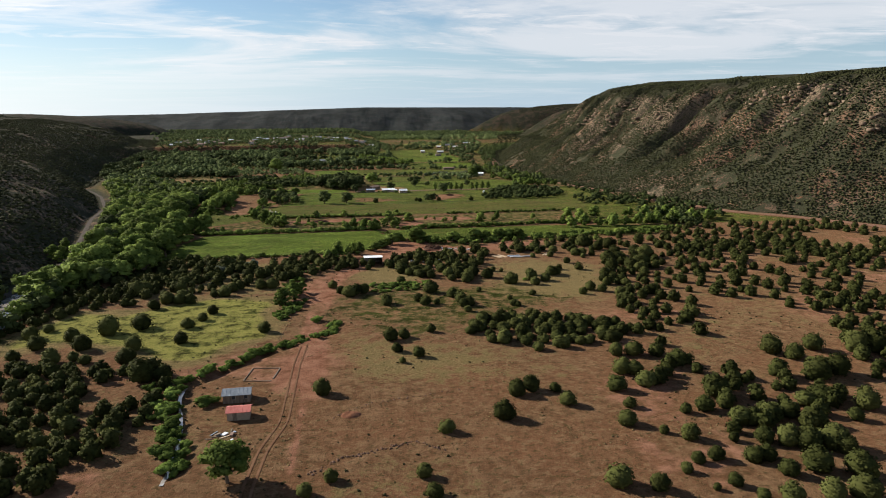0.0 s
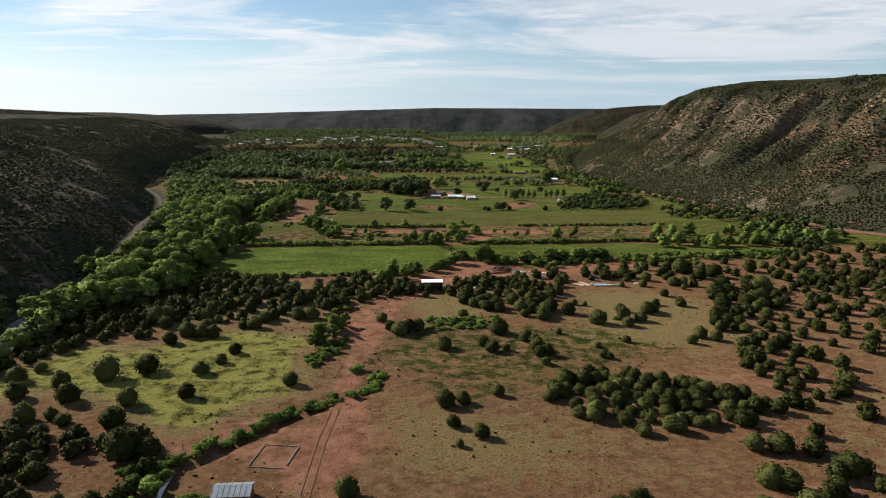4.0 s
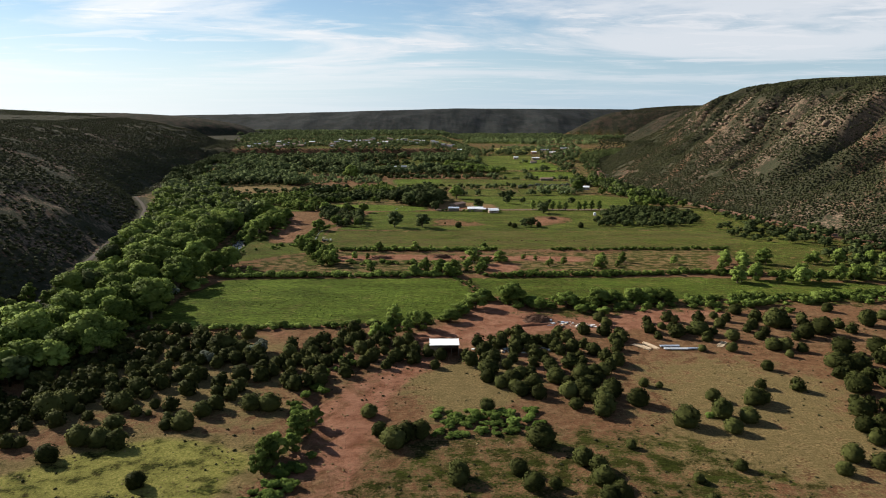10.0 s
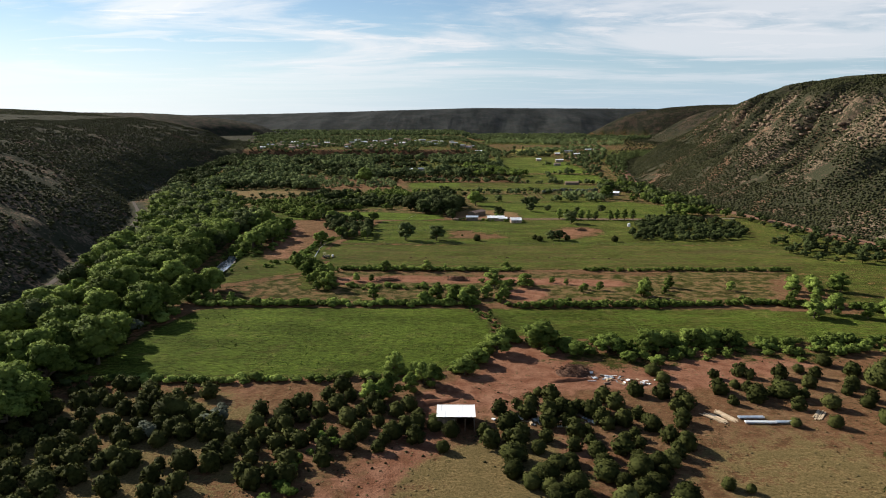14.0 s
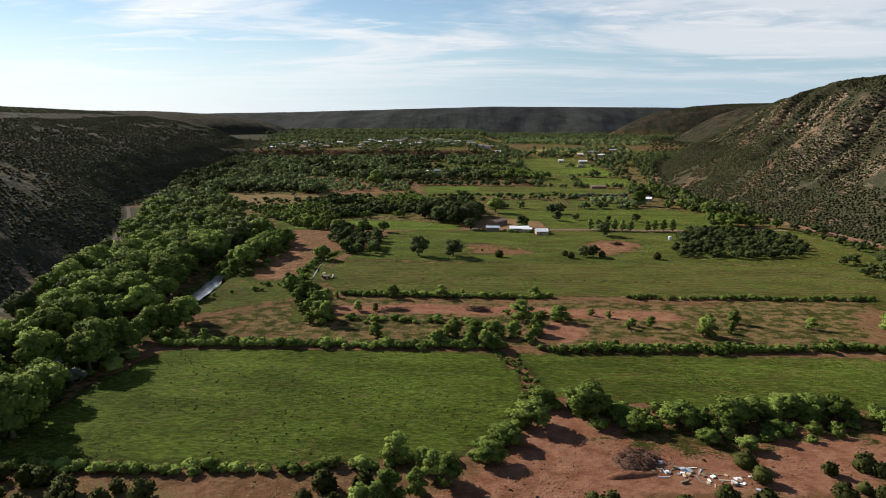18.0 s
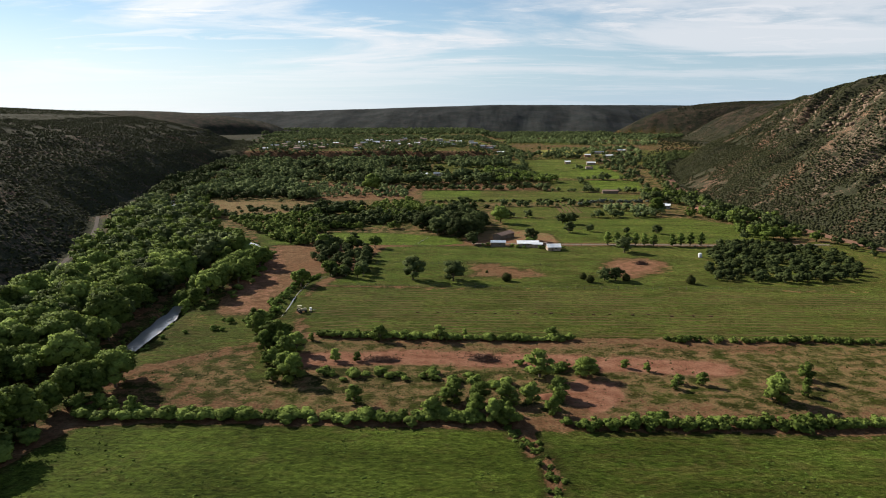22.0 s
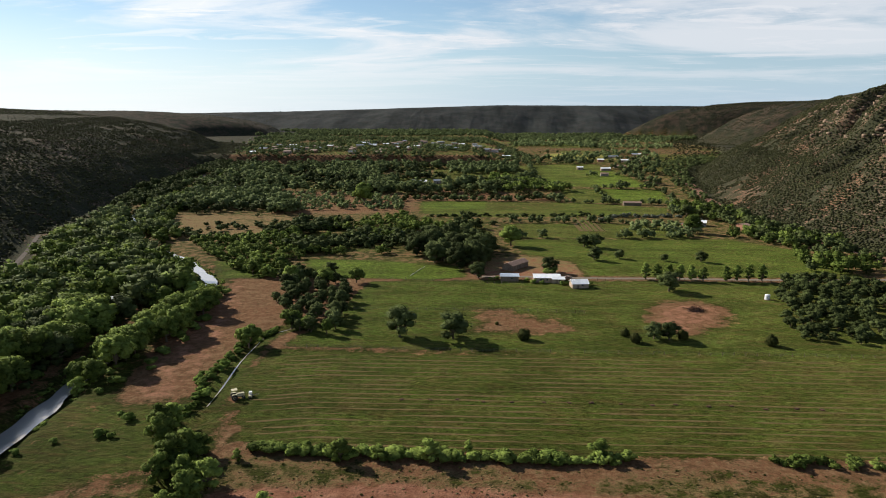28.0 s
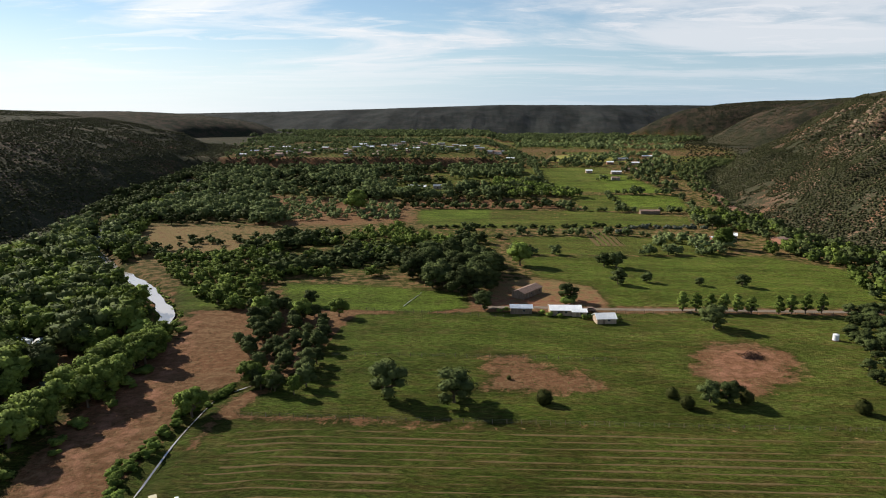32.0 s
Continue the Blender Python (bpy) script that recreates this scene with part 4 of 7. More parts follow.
def stuff(name, shapes, places, mat, label, category):
    """Many plants that nobody could count, as one mesh. places: rows of x, y, z, width, height, turn."""
    P = np.asarray(places, float)
    if not len(P):
        return None
    out = []
    for i, shape in enumerate(shapes):
        V, F = shape[:2]
        N = shape[2] if len(shape) == 3 else unit(V)
        Q = P[i :: len(shapes)]
        if not len(Q):
            continue
        c, s = np.cos(Q[:, 5]), np.sin(Q[:, 5])
        X = (V[None, :, 0] * c[:, None] - V[None, :, 1] * s[:, None]) * Q[:, 3:4] + Q[:, 0:1]
        Y = (V[None, :, 0] * s[:, None] + V[None, :, 1] * c[:, None]) * Q[:, 3:4] + Q[:, 1:2]
        Z = V[None, :, 2] * Q[:, 4:5] + Q[:, 2:3]
        f = (F[None] + (np.arange(len(Q)) * len(V))[:, None, None]).reshape(-1, F.shape[1])
        nx_ = N[None, :, 0] * c[:, None] - N[None, :, 1] * s[:, None]
        ny_ = N[None, :, 0] * s[:, None] + N[None, :, 1] * c[:, None]
        out.append((np.stack([X, Y, Z], -1).reshape(-1, 3), f, np.stack([nx_, ny_, np.broadcast_to(N[None, :, 2], nx_.shape)], -1).reshape(-1, 3)))
    V, F, N = join(out)
    return tagged(new(name, mesh_np(name, V, F, mat, True, N)), label, category, "", "stuff")


def scatter(rng, pts, spacing, clump=0.0, keep=None, jitter=0.45):
    """Points in a polygon at about that spacing, thinned where the noise is low."""
    pts_a = np.array(pts, float)
    (x0, y0), (x1, y1) = pts_a.min(0), pts_a.max(0)
    gx, gy = np.meshgrid(np.arange(x0, x1, spacing), np.arange(y0, y1, spacing))
    gx = (gx + rng.uniform(-jitter, jitter, gx.shape) * spacing).ravel()
    gy = (gy + rng.uniform(-jitter, jitter, gy.shape) * spacing).ravel()
    ok = inside(gx, gy, pts)
    if clump:
        ok &= fbm(gx, gy, spacing * 5, int(rng.integers(1000))) > clump
    if keep is not None:
        ok &= keep(gx, gy)
    return gx[ok], gy[ok]


def along(rng, line, spacing, off=1.0):
    P = np.array(line, float)
    seg = np.r_[0, np.cumsum(np.hypot(*np.diff(P, axis=0).T))]
    s = np.arange(0, seg[-1], spacing) + rng.uniform(-0.4, 0.4, len(np.arange(0, seg[-1], spacing))) * spacing
    return np.interp(s, seg, P[:, 0]) + rng.normal(0, off, len(s)), np.interp(s, seg, P[:, 1]) + rng.normal(0, off, len(s))


def rows_of(rng, x, y, w_lo, w_hi, ratio=0.8, sink=0.1):
    w = rng.uniform(w_lo, w_hi, len(x))
    return np.stack([x, y, lie(x, y) - sink, w, w * ratio * rng.uniform(0.8, 1.2, len(x)), rng.uniform(0, 6.28, len(x))], -1)

# ---- plants that stand apart: x, y, width ----
JUNIPERS_A = [(-76.4, 221.1, 7.5), (-85.2, 216.5, 7.6), (-61.5, 219.2, 4.9), (-58.2, 227.0, 3.9), (-56.4, 235.0, 4.0), (-59.7, 203.4, 4.7), (-35.6, 210.7, 4.8), (-105.6, 222.3, 3.7), (-108.3, 215.8, 5.4), (-103.9, 194.7, 4.5), (-91.8, 190.5, 5.4), (-101.5, 204.0, 5.4), (-93.9, 210.6, 5.3), (-87.9, 201.8, 5.8), (-86.4, 191.8, 3.6), (-82.2, 188.9, 4.1), (-72.3, 199.2, 5.8), (-71.0, 188.4, 6.4), (-62.0, 173.1, 8.2), (-57.1, 173.5, 6.0), (-15.2, 157.4, 4.8), (12.8, 132.3, 4.2), (5.9, 114.6, 3.4), (7.0, 107.6, 3.7), (-11.7, 115.5, 3.2), (-16.3, 111.1, 3.3), (6.4, 175.9, 2.2), (5.6, 185.4, 3.7), (11.4, 180.1, 3.9), (4.2, 196.1, 5.3)]
JUNIPERS_B = [(8.4, 197.6, 4.2), (17.6, 201.8, 3.3), (5.2, 238.0, 5.0), (26.6, 136.9, 5.7), (32.6, 149.5, 5.0), (36.8, 151.7, 4.8), (42.6, 150.0, 3.5), (43.1, 141.8, 4.8), (58.1, 148.3, 5.7), (63.6, 158.9, 5.4), (66.5, 157.6, 5.4), (67.5, 172.4, 4.6), (72.6, 171.6, 6.2), (79.4, 171.4, 4.2), (81.0, 162.5, 6.2), (66.4, 149.9, 5.7), (52.9, 129.9, 4.5), (57.1, 138.3, 3.5), (58.9, 124.5, 2.4), (68.5, 133.3, 3.1), (63.2, 121.2, 4.5), (92.1, 148.0, 2.9), (103.5, 150.9, 5.9), (111.9, 167.1, 7.2), (115.7, 161.8, 5.7), (125.7, 167.8, 6.6), (112.3, 147.9, 7.7), (119.1, 149.2, 7.5), (137.3, 164.9, 8.2), (141.4, 163.2, 8.2)]
JUNIPERS_C = [(41.3, 106.2, 5.4), (48.0, 103.6, 4.1), (55.8, 108.6, 2.6), (59.8, 111.7, 3.1), (64.0, 112.4, 3.8), (71.6, 118.9, 2.6), (62.3, 102.9, 3.1), (58.2, 102.0, 1.7), (71.1, 110.8, 4.5), (73.9, 110.9, 4.5), (77.6, 117.5, 4.7), (74.5, 105.1, 3.9), (80.2, 141.2, 6.9), (73.6, 134.1, 5.3), (79.1, 134.8, 4.5), (77.7, 126.6, 5.5), (80.5, 125.6, 5.0), (85.9, 127.6, 5.6), (90.4, 128.1, 5.6), (93.2, 123.6, 5.7), (98.2, 133.0, 5.3), (102.9, 133.6, 5.4), (109.3, 135.9, 4.1), (104.1, 124.1, 3.8), (110.8, 129.1, 6.6), (82.0, 116.0, 5.4), (85.2, 114.3, 5.8), (80.9, 105.8, 6.5), (90.3, 113.5, 7.0), (87.7, 102.7, 6.4)]
JUNIPERS_D = [(91.4, 110.9, 4.6), (77.1, 96.5, 5.0), (82.8, 95.6, 6.0), (69.4, 96.8, 5.0), (64.8, 98.0, 2.6), (12.9, 269.4, 4.1), (23.4, 251.9, 6.6), (42.4, 250.6, 2.6), (30.8, 243.9, 4.5), (33.4, 241.2, 4.4), (33.0, 236.1, 4.8), (35.2, 230.9, 4.6), (32.8, 230.3, 4.1), (33.3, 223.2, 3.2), (5.1, 236.4, 4.3), (17.1, 240.3, 4.4), (19.4, 234.3, 4.7), (23.6, 234.8, 2.8), (55.2, 284.4, 3.2), (58.9, 283.1, 2.2), (58.2, 261.2, 6.7), (69.8, 275.1, 4.3), (68.0, 265.3, 5.7), (73.4, 263.5, 5.1), (67.5, 257.8, 4.7), (78.9, 272.6, 5.4), (81.7, 274.2, 4.5), (61.8, 241.4, 3.2), (51.7, 236.9, 2.6), (51.2, 228.6, 3.4)]
JUNIPERS_E = [(52.5, 227.2, 2.9), (81.5, 239.4, 3.7), (86.3, 245.0, 4.6), (90.2, 242.0, 4.2), (95.8, 251.9, 4.0), (100.8, 265.7, 5.5), (97.2, 258.2, 5.0), (101.0, 258.8, 4.2), (104.5, 257.5, 4.7), (103.6, 250.6, 4.5), (109.3, 280.4, 6.3), (93.4, 296.2, 3.7), (103.4, 313.4, 5.5), (107.1, 313.3, 5.5), (105.1, 306.5, 2.9), (111.2, 311.0, 4.0), (94.7, 322.0, 5.0), (90.2, 311.7, 3.7), (81.2, 311.8, 2.9), (86.7, 328.5, 6.7), (79.6, 328.6, 5.1), (76.0, 334.1, 3.2), (71.4, 332.8, 3.6), (98.2, 345.6, 3.4), (108.4, 351.8, 5.2), (115.4, 336.6, 8.1), (104.2, 323.1, 4.2), (108.0, 336.6, 4.1), (147.6, 337.7, 7.0), (158.2, 345.1, 5.1)]
JUNIPERS_F = [(143.7, 354.8, 4.4), (119.7, 324.9, 6.6), (127.0, 328.2, 7.9), (122.6, 309.7, 7.3), (114.3, 298.0, 6.9), (118.6, 296.5, 6.8), (133.5, 309.6, 7.3), (135.1, 303.0, 8.8), (119.3, 282.5, 6.3), (125.5, 284.6, 8.0), (23.6, 327.8, 3.1), (57.2, 343.0, 5.0), (58.1, 337.1, 4.5), (-8.5, 251.3, 6.6), (-12.0, 256.6, 4.1), (-6.1, 254.4, 5.4), (-2.7, 255.9, 4.9), (-15.2, 266.1, 4.3), (-75.8, 270.3, 6.5), (-74.9, 284.3, 3.2), (-76.2, 280.1, 6.2), (-68.0, 270.9, 2.9), (-71.6, 251.9, 5.3), (-72.5, 259.7, 5.0), (-91.4, 266.8, 7.2), (-89.0, 270.4, 5.9), (-76.2, 252.0, 5.8), (-79.0, 244.9, 5.0), (-68.6, 291.0, 4.3), (-63.6, 290.9, 3.6)]
JUNIPERS_G = [(-52.3, 288.5, 5.8), (-53.0, 270.0, 4.4), (-54.8, 266.4, 4.9), (-56.7, 259.6, 5.5), (-44.2, 270.0, 5.9), (-39.8, 269.9, 5.9), (-65.0, 311.5, 8.0), (-58.7, 311.4, 5.4), (-49.7, 300.5, 4.5), (-43.0, 305.7, 5.3), (-37.8, 311.2, 5.4), (-60.8, 259.6, 3.6), (-67.7, 266.5, 2.0)]
SINGLE_TREES = [(-29.6, 555.7, 9.5), (-11.3, 554.6, 10.9), (12.8, 555.4, 5.1), (47.6, 561.1, 4.0), (49.8, 554.7, 4.4), (56.9, 558.7, 6.0), (61.9, 558.3, 6.6), (66.7, 559.3, 4.5), (93.8, 553.6, 4.9), (3.9, 571.3, 1.6), (79.3, 623.7, 9.2), (-3.5, 643.6, 8.1), (31.0, 658.2, 8.0), (15.1, 726.2, 12.9), (57.9, 726.0, 7.6), (63.7, 723.6, 8.7), (57.7, 687.8, 7.2), (71.8, 692.9, 5.2), (94.2, 687.8, 4.1), (112.8, 686.8, 6.1), (-106.2, 914.4, 21.0), (-77.9, 542.7, 8.7), (-55.3, 556.5, 4.0), (-62.8, 559.9, 5.4), (-69.7, 563.5, 8.1), (-88.4, 629.3, 8.7), (-72.2, 626.5, 8.6), (-59.1, 631.0, 7.8), (136.4, 779.3, 13.3), (153.9, 852.3, 10.2)]
ROW_TREES = [(74.4, 645.0, 4.0), (79.5, 645.3, 3.6), (85.0, 645.6, 4.0), (89.8, 644.3, 4.0), (95.1, 644.6, 3.1), (100.2, 643.4, 4.0), (110.7, 644.0, 4.8), (115.7, 644.3, 4.8), (121.0, 644.6, 4.8), (127.3, 645.0, 5.3)]
EDGE_TREES = [(28.2, 365.2, 10.1), (48.6, 361.1, 8.5), (60.8, 361.8, 8.5), (67.3, 366.0, 7.5), (38.3, 358.1, 6.0), (36.1, 364.3, 5.0), (81.7, 368.1, 7.6), (76.1, 367.8, 7.6), (87.3, 367.1, 7.5), (52.9, 353.2, 4.6), (60.7, 350.3, 4.5), (14.6, 359.3, 8.5), (8.1, 349.7, 6.8), (4.5, 341.3, 6.4), (18.1, 370.2, 6.5)]
HEDGE_TREES = [(-51.3, 435.1, 8.8), (-57.0, 434.8, 5.1), (-42.7, 451.2, 4.7), (-36.2, 451.6, 3.6), (-31.4, 421.2, 5.7), (-40.5, 474.5, 3.2), (-32.0, 470.2, 6.2), (-4.3, 476.5, 2.5), (24.7, 476.4, 5.7), (-23.6, 471.4, 4.7), (-12.7, 471.3, 6.2), (43.2, 449.9, 3.2), (49.0, 447.4, 2.9), (30.5, 442.3, 7.7), (17.7, 441.6, 10.3), (78.0, 428.3, 9.1), (55.4, 438.5, 3.7), (7.8, 424.4, 6.9), (1.0, 424.0, 6.9), (-8.2, 423.5, 5.7), (-67.3, 465.3, 9.1), (-54.7, 469.8, 3.1)]
SHED_JUNIPERS = [(-2.0, 307.5, 4.6), (1.6, 304.5, 4.4), (-0.0, 297.3, 3.4), (-6.6, 307.4, 5.0), (-11.4, 303.3, 5.0)]
ALL_JUNIPERS = SHED_JUNIPERS + JUNIPERS_A + JUNIPERS_B + JUNIPERS_C + JUNIPERS_D + JUNIPERS_E + JUNIPERS_F + JUNIPERS_G
rng = np.random.default_rng(7)
juniper = Kind("juniper", [juniper_shape(s) for s in range(11, 17)], JUNIPER, "dark green rounded juniper standing on dry reddish soil", "juniper", "junipers on the valley floor")
cottonwood = Kind("cottonwood", [tree_shape(s) for s in range(21, 27)], COTTON, "leafy green cottonwood tree beside the river", "tree", "cottonwoods along the river")
elm = Kind("elm", [tree_shape(s, 13, 110, 0.028, 1, 1.15, 0.2) for s in range(31, 34)], DARKTREE, "dense dark green elm tree near the farm", "tree", "elms round the farm")
young = Kind("young_tree", [tree_shape(s, 10, 90, 0.032, 1, 0.8, 0.16) for s in range(41, 44)], COTTON, "small leafy green tree on a field edge", "tree", "young trees on field edges")
poplar = Kind("poplar", [tree_shape(s, 11, 80, 0.028, 1, 0.58, 0.14) for s in range(51, 53)], COTTON, "slim upright green poplar beside the gravel lane", "tree", "poplars along the lane")
willow = Kind("willow_bush", [shrub_shape(s) for s in range(61, 65)], WILLOW, "bright green willow bush along a ditch", "bush", "willow bushes along the ditches", "foliage", "stem")
silver = Kind("silver_bush", [shrub_shape(s) for s in range(71, 73)], SILVER, "silvery grey-green bush among the trees", "bush", "silver bushes", "foliage", "stem")
hedge_bush = Kind("hedge_bush", [shrub_shape(s, 56, 0.055) for s in range(81, 85)], COTTON, "dense green bush in a field hedge", "bush", "bushes of the hedges", "foliage", "stem")

for jx, jy, jw in ALL_JUNIPERS:
    juniper.add(jx, jy, jw * 1.04, jw * rng.uniform(0.74, 0.94), rng)

# thick stands of juniper
STANDS = [
    ([(7, 311), (27, 328), (59, 316), (56, 290), (54, 268), (44, 262), (29, 268), (20, 281), (11, 290)], 5.2, 0.42),
    ([(27, 206), (46, 218), (74, 204), (86, 192), (70, 182), (47, 178), (34, 188)], 4.2, 0.28),
    ([(50, 274), (91, 290), (124, 251), (110, 200), (86, 189), (70, 205), (61, 230)], 6.6, 0.48),
    ([(62, 150), (78, 180), (100, 190), (128, 192), (118, 150), (100, 120), (75, 115)], 6.8, 0.45),
    ([(100, 320), (140, 362), (306, 350), (240, 260), (172, 194), (130, 200), (118, 251)], 7.0, 0.51),
    ([(98, 85), (118, 118), (125, 150), (150, 190), (230, 230), (260, 190), (190, 90)], 6.4, 0.46),
    ([(-103, 186), (-86, 187), (-60, 180), (-53, 162), (-54, 144), (-64, 120), (-110, 110)], 4.6, 0.26),
    ([(-50, 291), (-44, 317), (-23, 334), (-6, 318), (-6, 300), (-20, 292), (-33, 276)], 5.2, 0.3),
    ([(-97, 300), (-60, 318), (-46, 300), (-50, 268), (-70, 248), (-100, 246)], 7.5, 0.42),
    ([(-122, 212), (-119, 262), (-104, 300), (-98, 331), (-60, 327), (-50, 300), (-75, 286), (-92, 264), (-104, 240)], 5.0, 0.28),
    ([(150, 330), (200, 392), (300, 385), (306, 345), (250, 265), (190, 230)], 7.4, 0.50),
    ([(88, 228), (112, 296), (180, 332), (236, 304), (184, 204), (124, 192)], 8.2, 0.51),
    ([(30, 320), (60, 345), (130, 352), (150, 330), (100, 318)], 8.0, 0.45),
]
sx, sy, sw = [], [], []
for pts, gap, clump in STANDS:
    a, b = scatter(rng, pts, gap, clump)
    sx.append(a)
    sy.append(b)
    sw.append(rng.uniform(0.65, 1.15, len(a)) * min(gap, 4.7))
sx, sy, sw = np.concatenate(sx), np.concatenate(sy), np.concatenate(sw)
order = np.argsort(np.hypot(sx - 20, sy - 230))
for i in order[:110]:
    juniper.add(sx[i], sy[i], sw[i] * 1.16, sw[i] * rng.uniform(0.78, 1.0), rng, "dark green juniper in a thick stand")
rest = order[110:]
stuff("juniper_thicket", [juniper_shape(s, 13, 0.08, 1)[0] for s in range(91, 95)], np.stack([sx[rest], sy[rest], lie(sx[rest], sy[rest]) - 0.1, sw[rest], sw[rest] * 0.92, rng.uniform(0, 6.28, len(rest))], -1), JUNIPER, "thick stand of dark green junipers on red soil", "junipers")

# low weeds and small dry bushes on the open ground
wx, wy = scatter(rng, [(-110, 90), (200, 90), (220, 330), (120, 362), (-30, 330), (-110, 300)], 5.0, 0.54)
stuff("low_scrub", [scrub_shape(s, 10, 0.28) for s in range(101, 104)], rows_of(rng, wx, wy, 0.3, 0.9, 0.7, 0.05), SCRUB, "low dry scrub scattered over bare soil", "scrub")

# ---- trees ----
for i, (tx, ty, tw) in enumerate(SINGLE_TREES):
    if ty < 545 or (tx < -50 and ty < 640) or tw > 12:
        cottonwood.add(tx, ty, tw * 1.15, max(tw * 0.95, 6), rng, "round-crowned green tree by the ditch")
    elif tw < 6 and ty < 575:
        juniper.add(tx, ty, tw, tw * 0.85, rng, "dark green juniper in the pasture")
    else:
        elm.add(tx, ty, tw * 1.25, tw * (1.2, 0.9)[i % 2] if i < 2 else tw, rng, "dark round-crowned tree in the green pasture")
for tx, ty, tw in ROW_TREES:
    poplar.add(tx, ty, 9.0, rng.uniform(7.0, 8.6), rng)
for tx, ty, tw in EDGE_TREES:
    cottonwood.add(tx, ty, tw * 1.3, tw * rng.uniform(0.75, 0.95), rng, "bushy green tree on the edge of the red flat", 0.4)
for tx, ty, tw in HEDGE_TREES:
    young.add(tx, ty, tw * 1.15, max(3.0, tw * rng.uniform(0.75, 1.0)), rng, "", 0.2)
willow.add(-42.5, 155.5, 6.5, 3.0, rng, "large bright green bush beside the cabin")
cottonwood.add(-31, 118, 11, 8.5, rng, "bright green tree beside the irrigation ditch")

FOREST = [(-165, 150), (-140, 150), (-118, 200), (-119, 232), (-119, 262), (-112, 284), (-96, 302), (-101, 345), (-105, 380), (-113, 430), (-122, 452), (-126, 490), (-130, 520), (-131, 560), (-128, 606), (-136, 640), (-160, 668), (-195, 702), (-234, 735), (-251, 712), (-226, 655), (-196, 565), (-180, 508), (-153, 405), (-141, 330), (-146, 260)]


def off_water(a, b):
    bend = away(a, b, [(-138, 648), (-148, 661), (-163, 680), (-186, 704)])
    reach = away(a, b, [(-110, 448), (-114, 476), (-117, 500)])
    return (away(a, b, RIVER) > 5.4) & (bend > 11) & (reach > 9.5) & (away(a, b, [(-153, 589), (-138, 573)]) > 7)


fx, fy = scatter(rng, FOREST, 7.2, 0.18, off_water)
order = np.argsort(np.hypot(fx + 110, (fy - 430) * 0.75))
for n, i in enumerate(order):
    h = rng.uniform(7.0, 14.5) * (0.75 if fy[i] < 300 else 1.0)
    if n < 210:
        kind = rng.random()
        if kind < 0.07:
            silver.add(fx[i], fy[i], rng.uniform(5, 8), rng.uniform(5, 7), rng)
        elif kind < 0.27:
            elm.add(fx[i], fy[i], h * 0.95, h * 0.85, rng, "dark leafy tree among the cottonwoods")
        elif kind < 0.36:
            hedge_bush.add(fx[i], fy[i], h * 0.7, h * 0.55, rng, "tall green thicket among the cottonwoods")
        else:
            cottonwood.add(fx[i], fy[i], h * 1.25, h, rng)
left = order[210:]
hh = rng.uniform(6.5, 14, len(left))
for name, pick, leaf, label in (("river_woods", rng.random(len(left)) < 0.62, COTTON, "cottonwood woods along the river"), ("dark_river_woods", None, DARKTREE, "darker trees in the woods along the river")):
    pick = ~last if pick is None else pick
    last = pick
    q, hq = left[pick], hh[pick]
    stuff(name, [far_tree_shape(s, 8, 34, 0.05) for s in range(111, 116)], np.stack([fx[q], fy[q], lie(fx[q], fy[q]) - 0.2, hq * 1.25, hq, rng.uniform(0, 6.28, len(q))], -1), leaf, label, "woods")
# undergrowth in the river woods
ux, uy = scatter(rng, FOREST, 5.5, 0.3, off_water)
stuff("river_undergrowth", [scrub_shape(s, 18, 0.15) for s in range(121, 124)], rows_of(rng, ux, uy, 2.5, 5.5, 0.8), DARKTREE, "dark tangled undergrowth below the cottonwoods", "undergrowth")

for line, gap in (([(-108, 400), (-106, 412), (-103, 424), (-102, 434)], 3.4), ([(-119, 440), (-121, 456), (-123, 470)], 4.0), ([(-112, 512), (-108, 545), (-111, 580), (-117, 612)], 6.4), ([(-120, 512), (-114, 560), (-116, 600)], 6.0)):
    for a, b in zip(*along(rng, line, gap, 2.0)):
        h = rng.uniform(6.5, 11)
        cottonwood.add(a, b, h * 1.15, h, rng, "leafy green cottonwood on the east bank of the river")

for a, b in zip(*along(rng, [(-108, 508), (-104, 530), (-106, 560), (-110, 590), (-116, 618)], 3.8, 2.6)):
    w = rng.uniform(2.2, 5.0)
    hedge_bush.add(a, b, w * 1.2, w * 0.8, rng, "green bush under the trees of the river bank")

for a, b in zip(*along(rng, [(-104, 340), (-108, 360), (-107, 380), (-104, 402)], 3.2, 2.4)):
    w = rng.uniform(2.6, 6.0)
    hedge_bush.add(a, b, w * 1.2, w * 0.85, rng, "green bush at the edge of the river woods")

# reeds and bushes at the water's edge
for off in (-4.6, 4.8):
    a, b = along(rng, [(x + off, y) for x, y in RIVER if 380 < y < 700], 1.5, 0.8)
    keep = vnoise(a, b, 11, 95) > (0.5 if off > 0 else 0.35)
    stuff("bank_bushes", [shrub_shape(s, 40, 0.06, 1)[0] for s in (307, 308, 309)], rows_of(rng, a[keep], b[keep], 0.8, 2.6, 0.7), COTTON, "green reeds and low bushes at the water's edge", "bushes")

for a, b in ((-122.5, 352.8), (-136.2, 364.7), (-119.7, 359.9), (-66.5, 302.5), (-53.6, 306.8), (-52.7, 310.9), (-125.4, 557.3)):
    silver.add(a, b, rng.uniform(6, 8), rng.uniform(4.5, 6), rng)

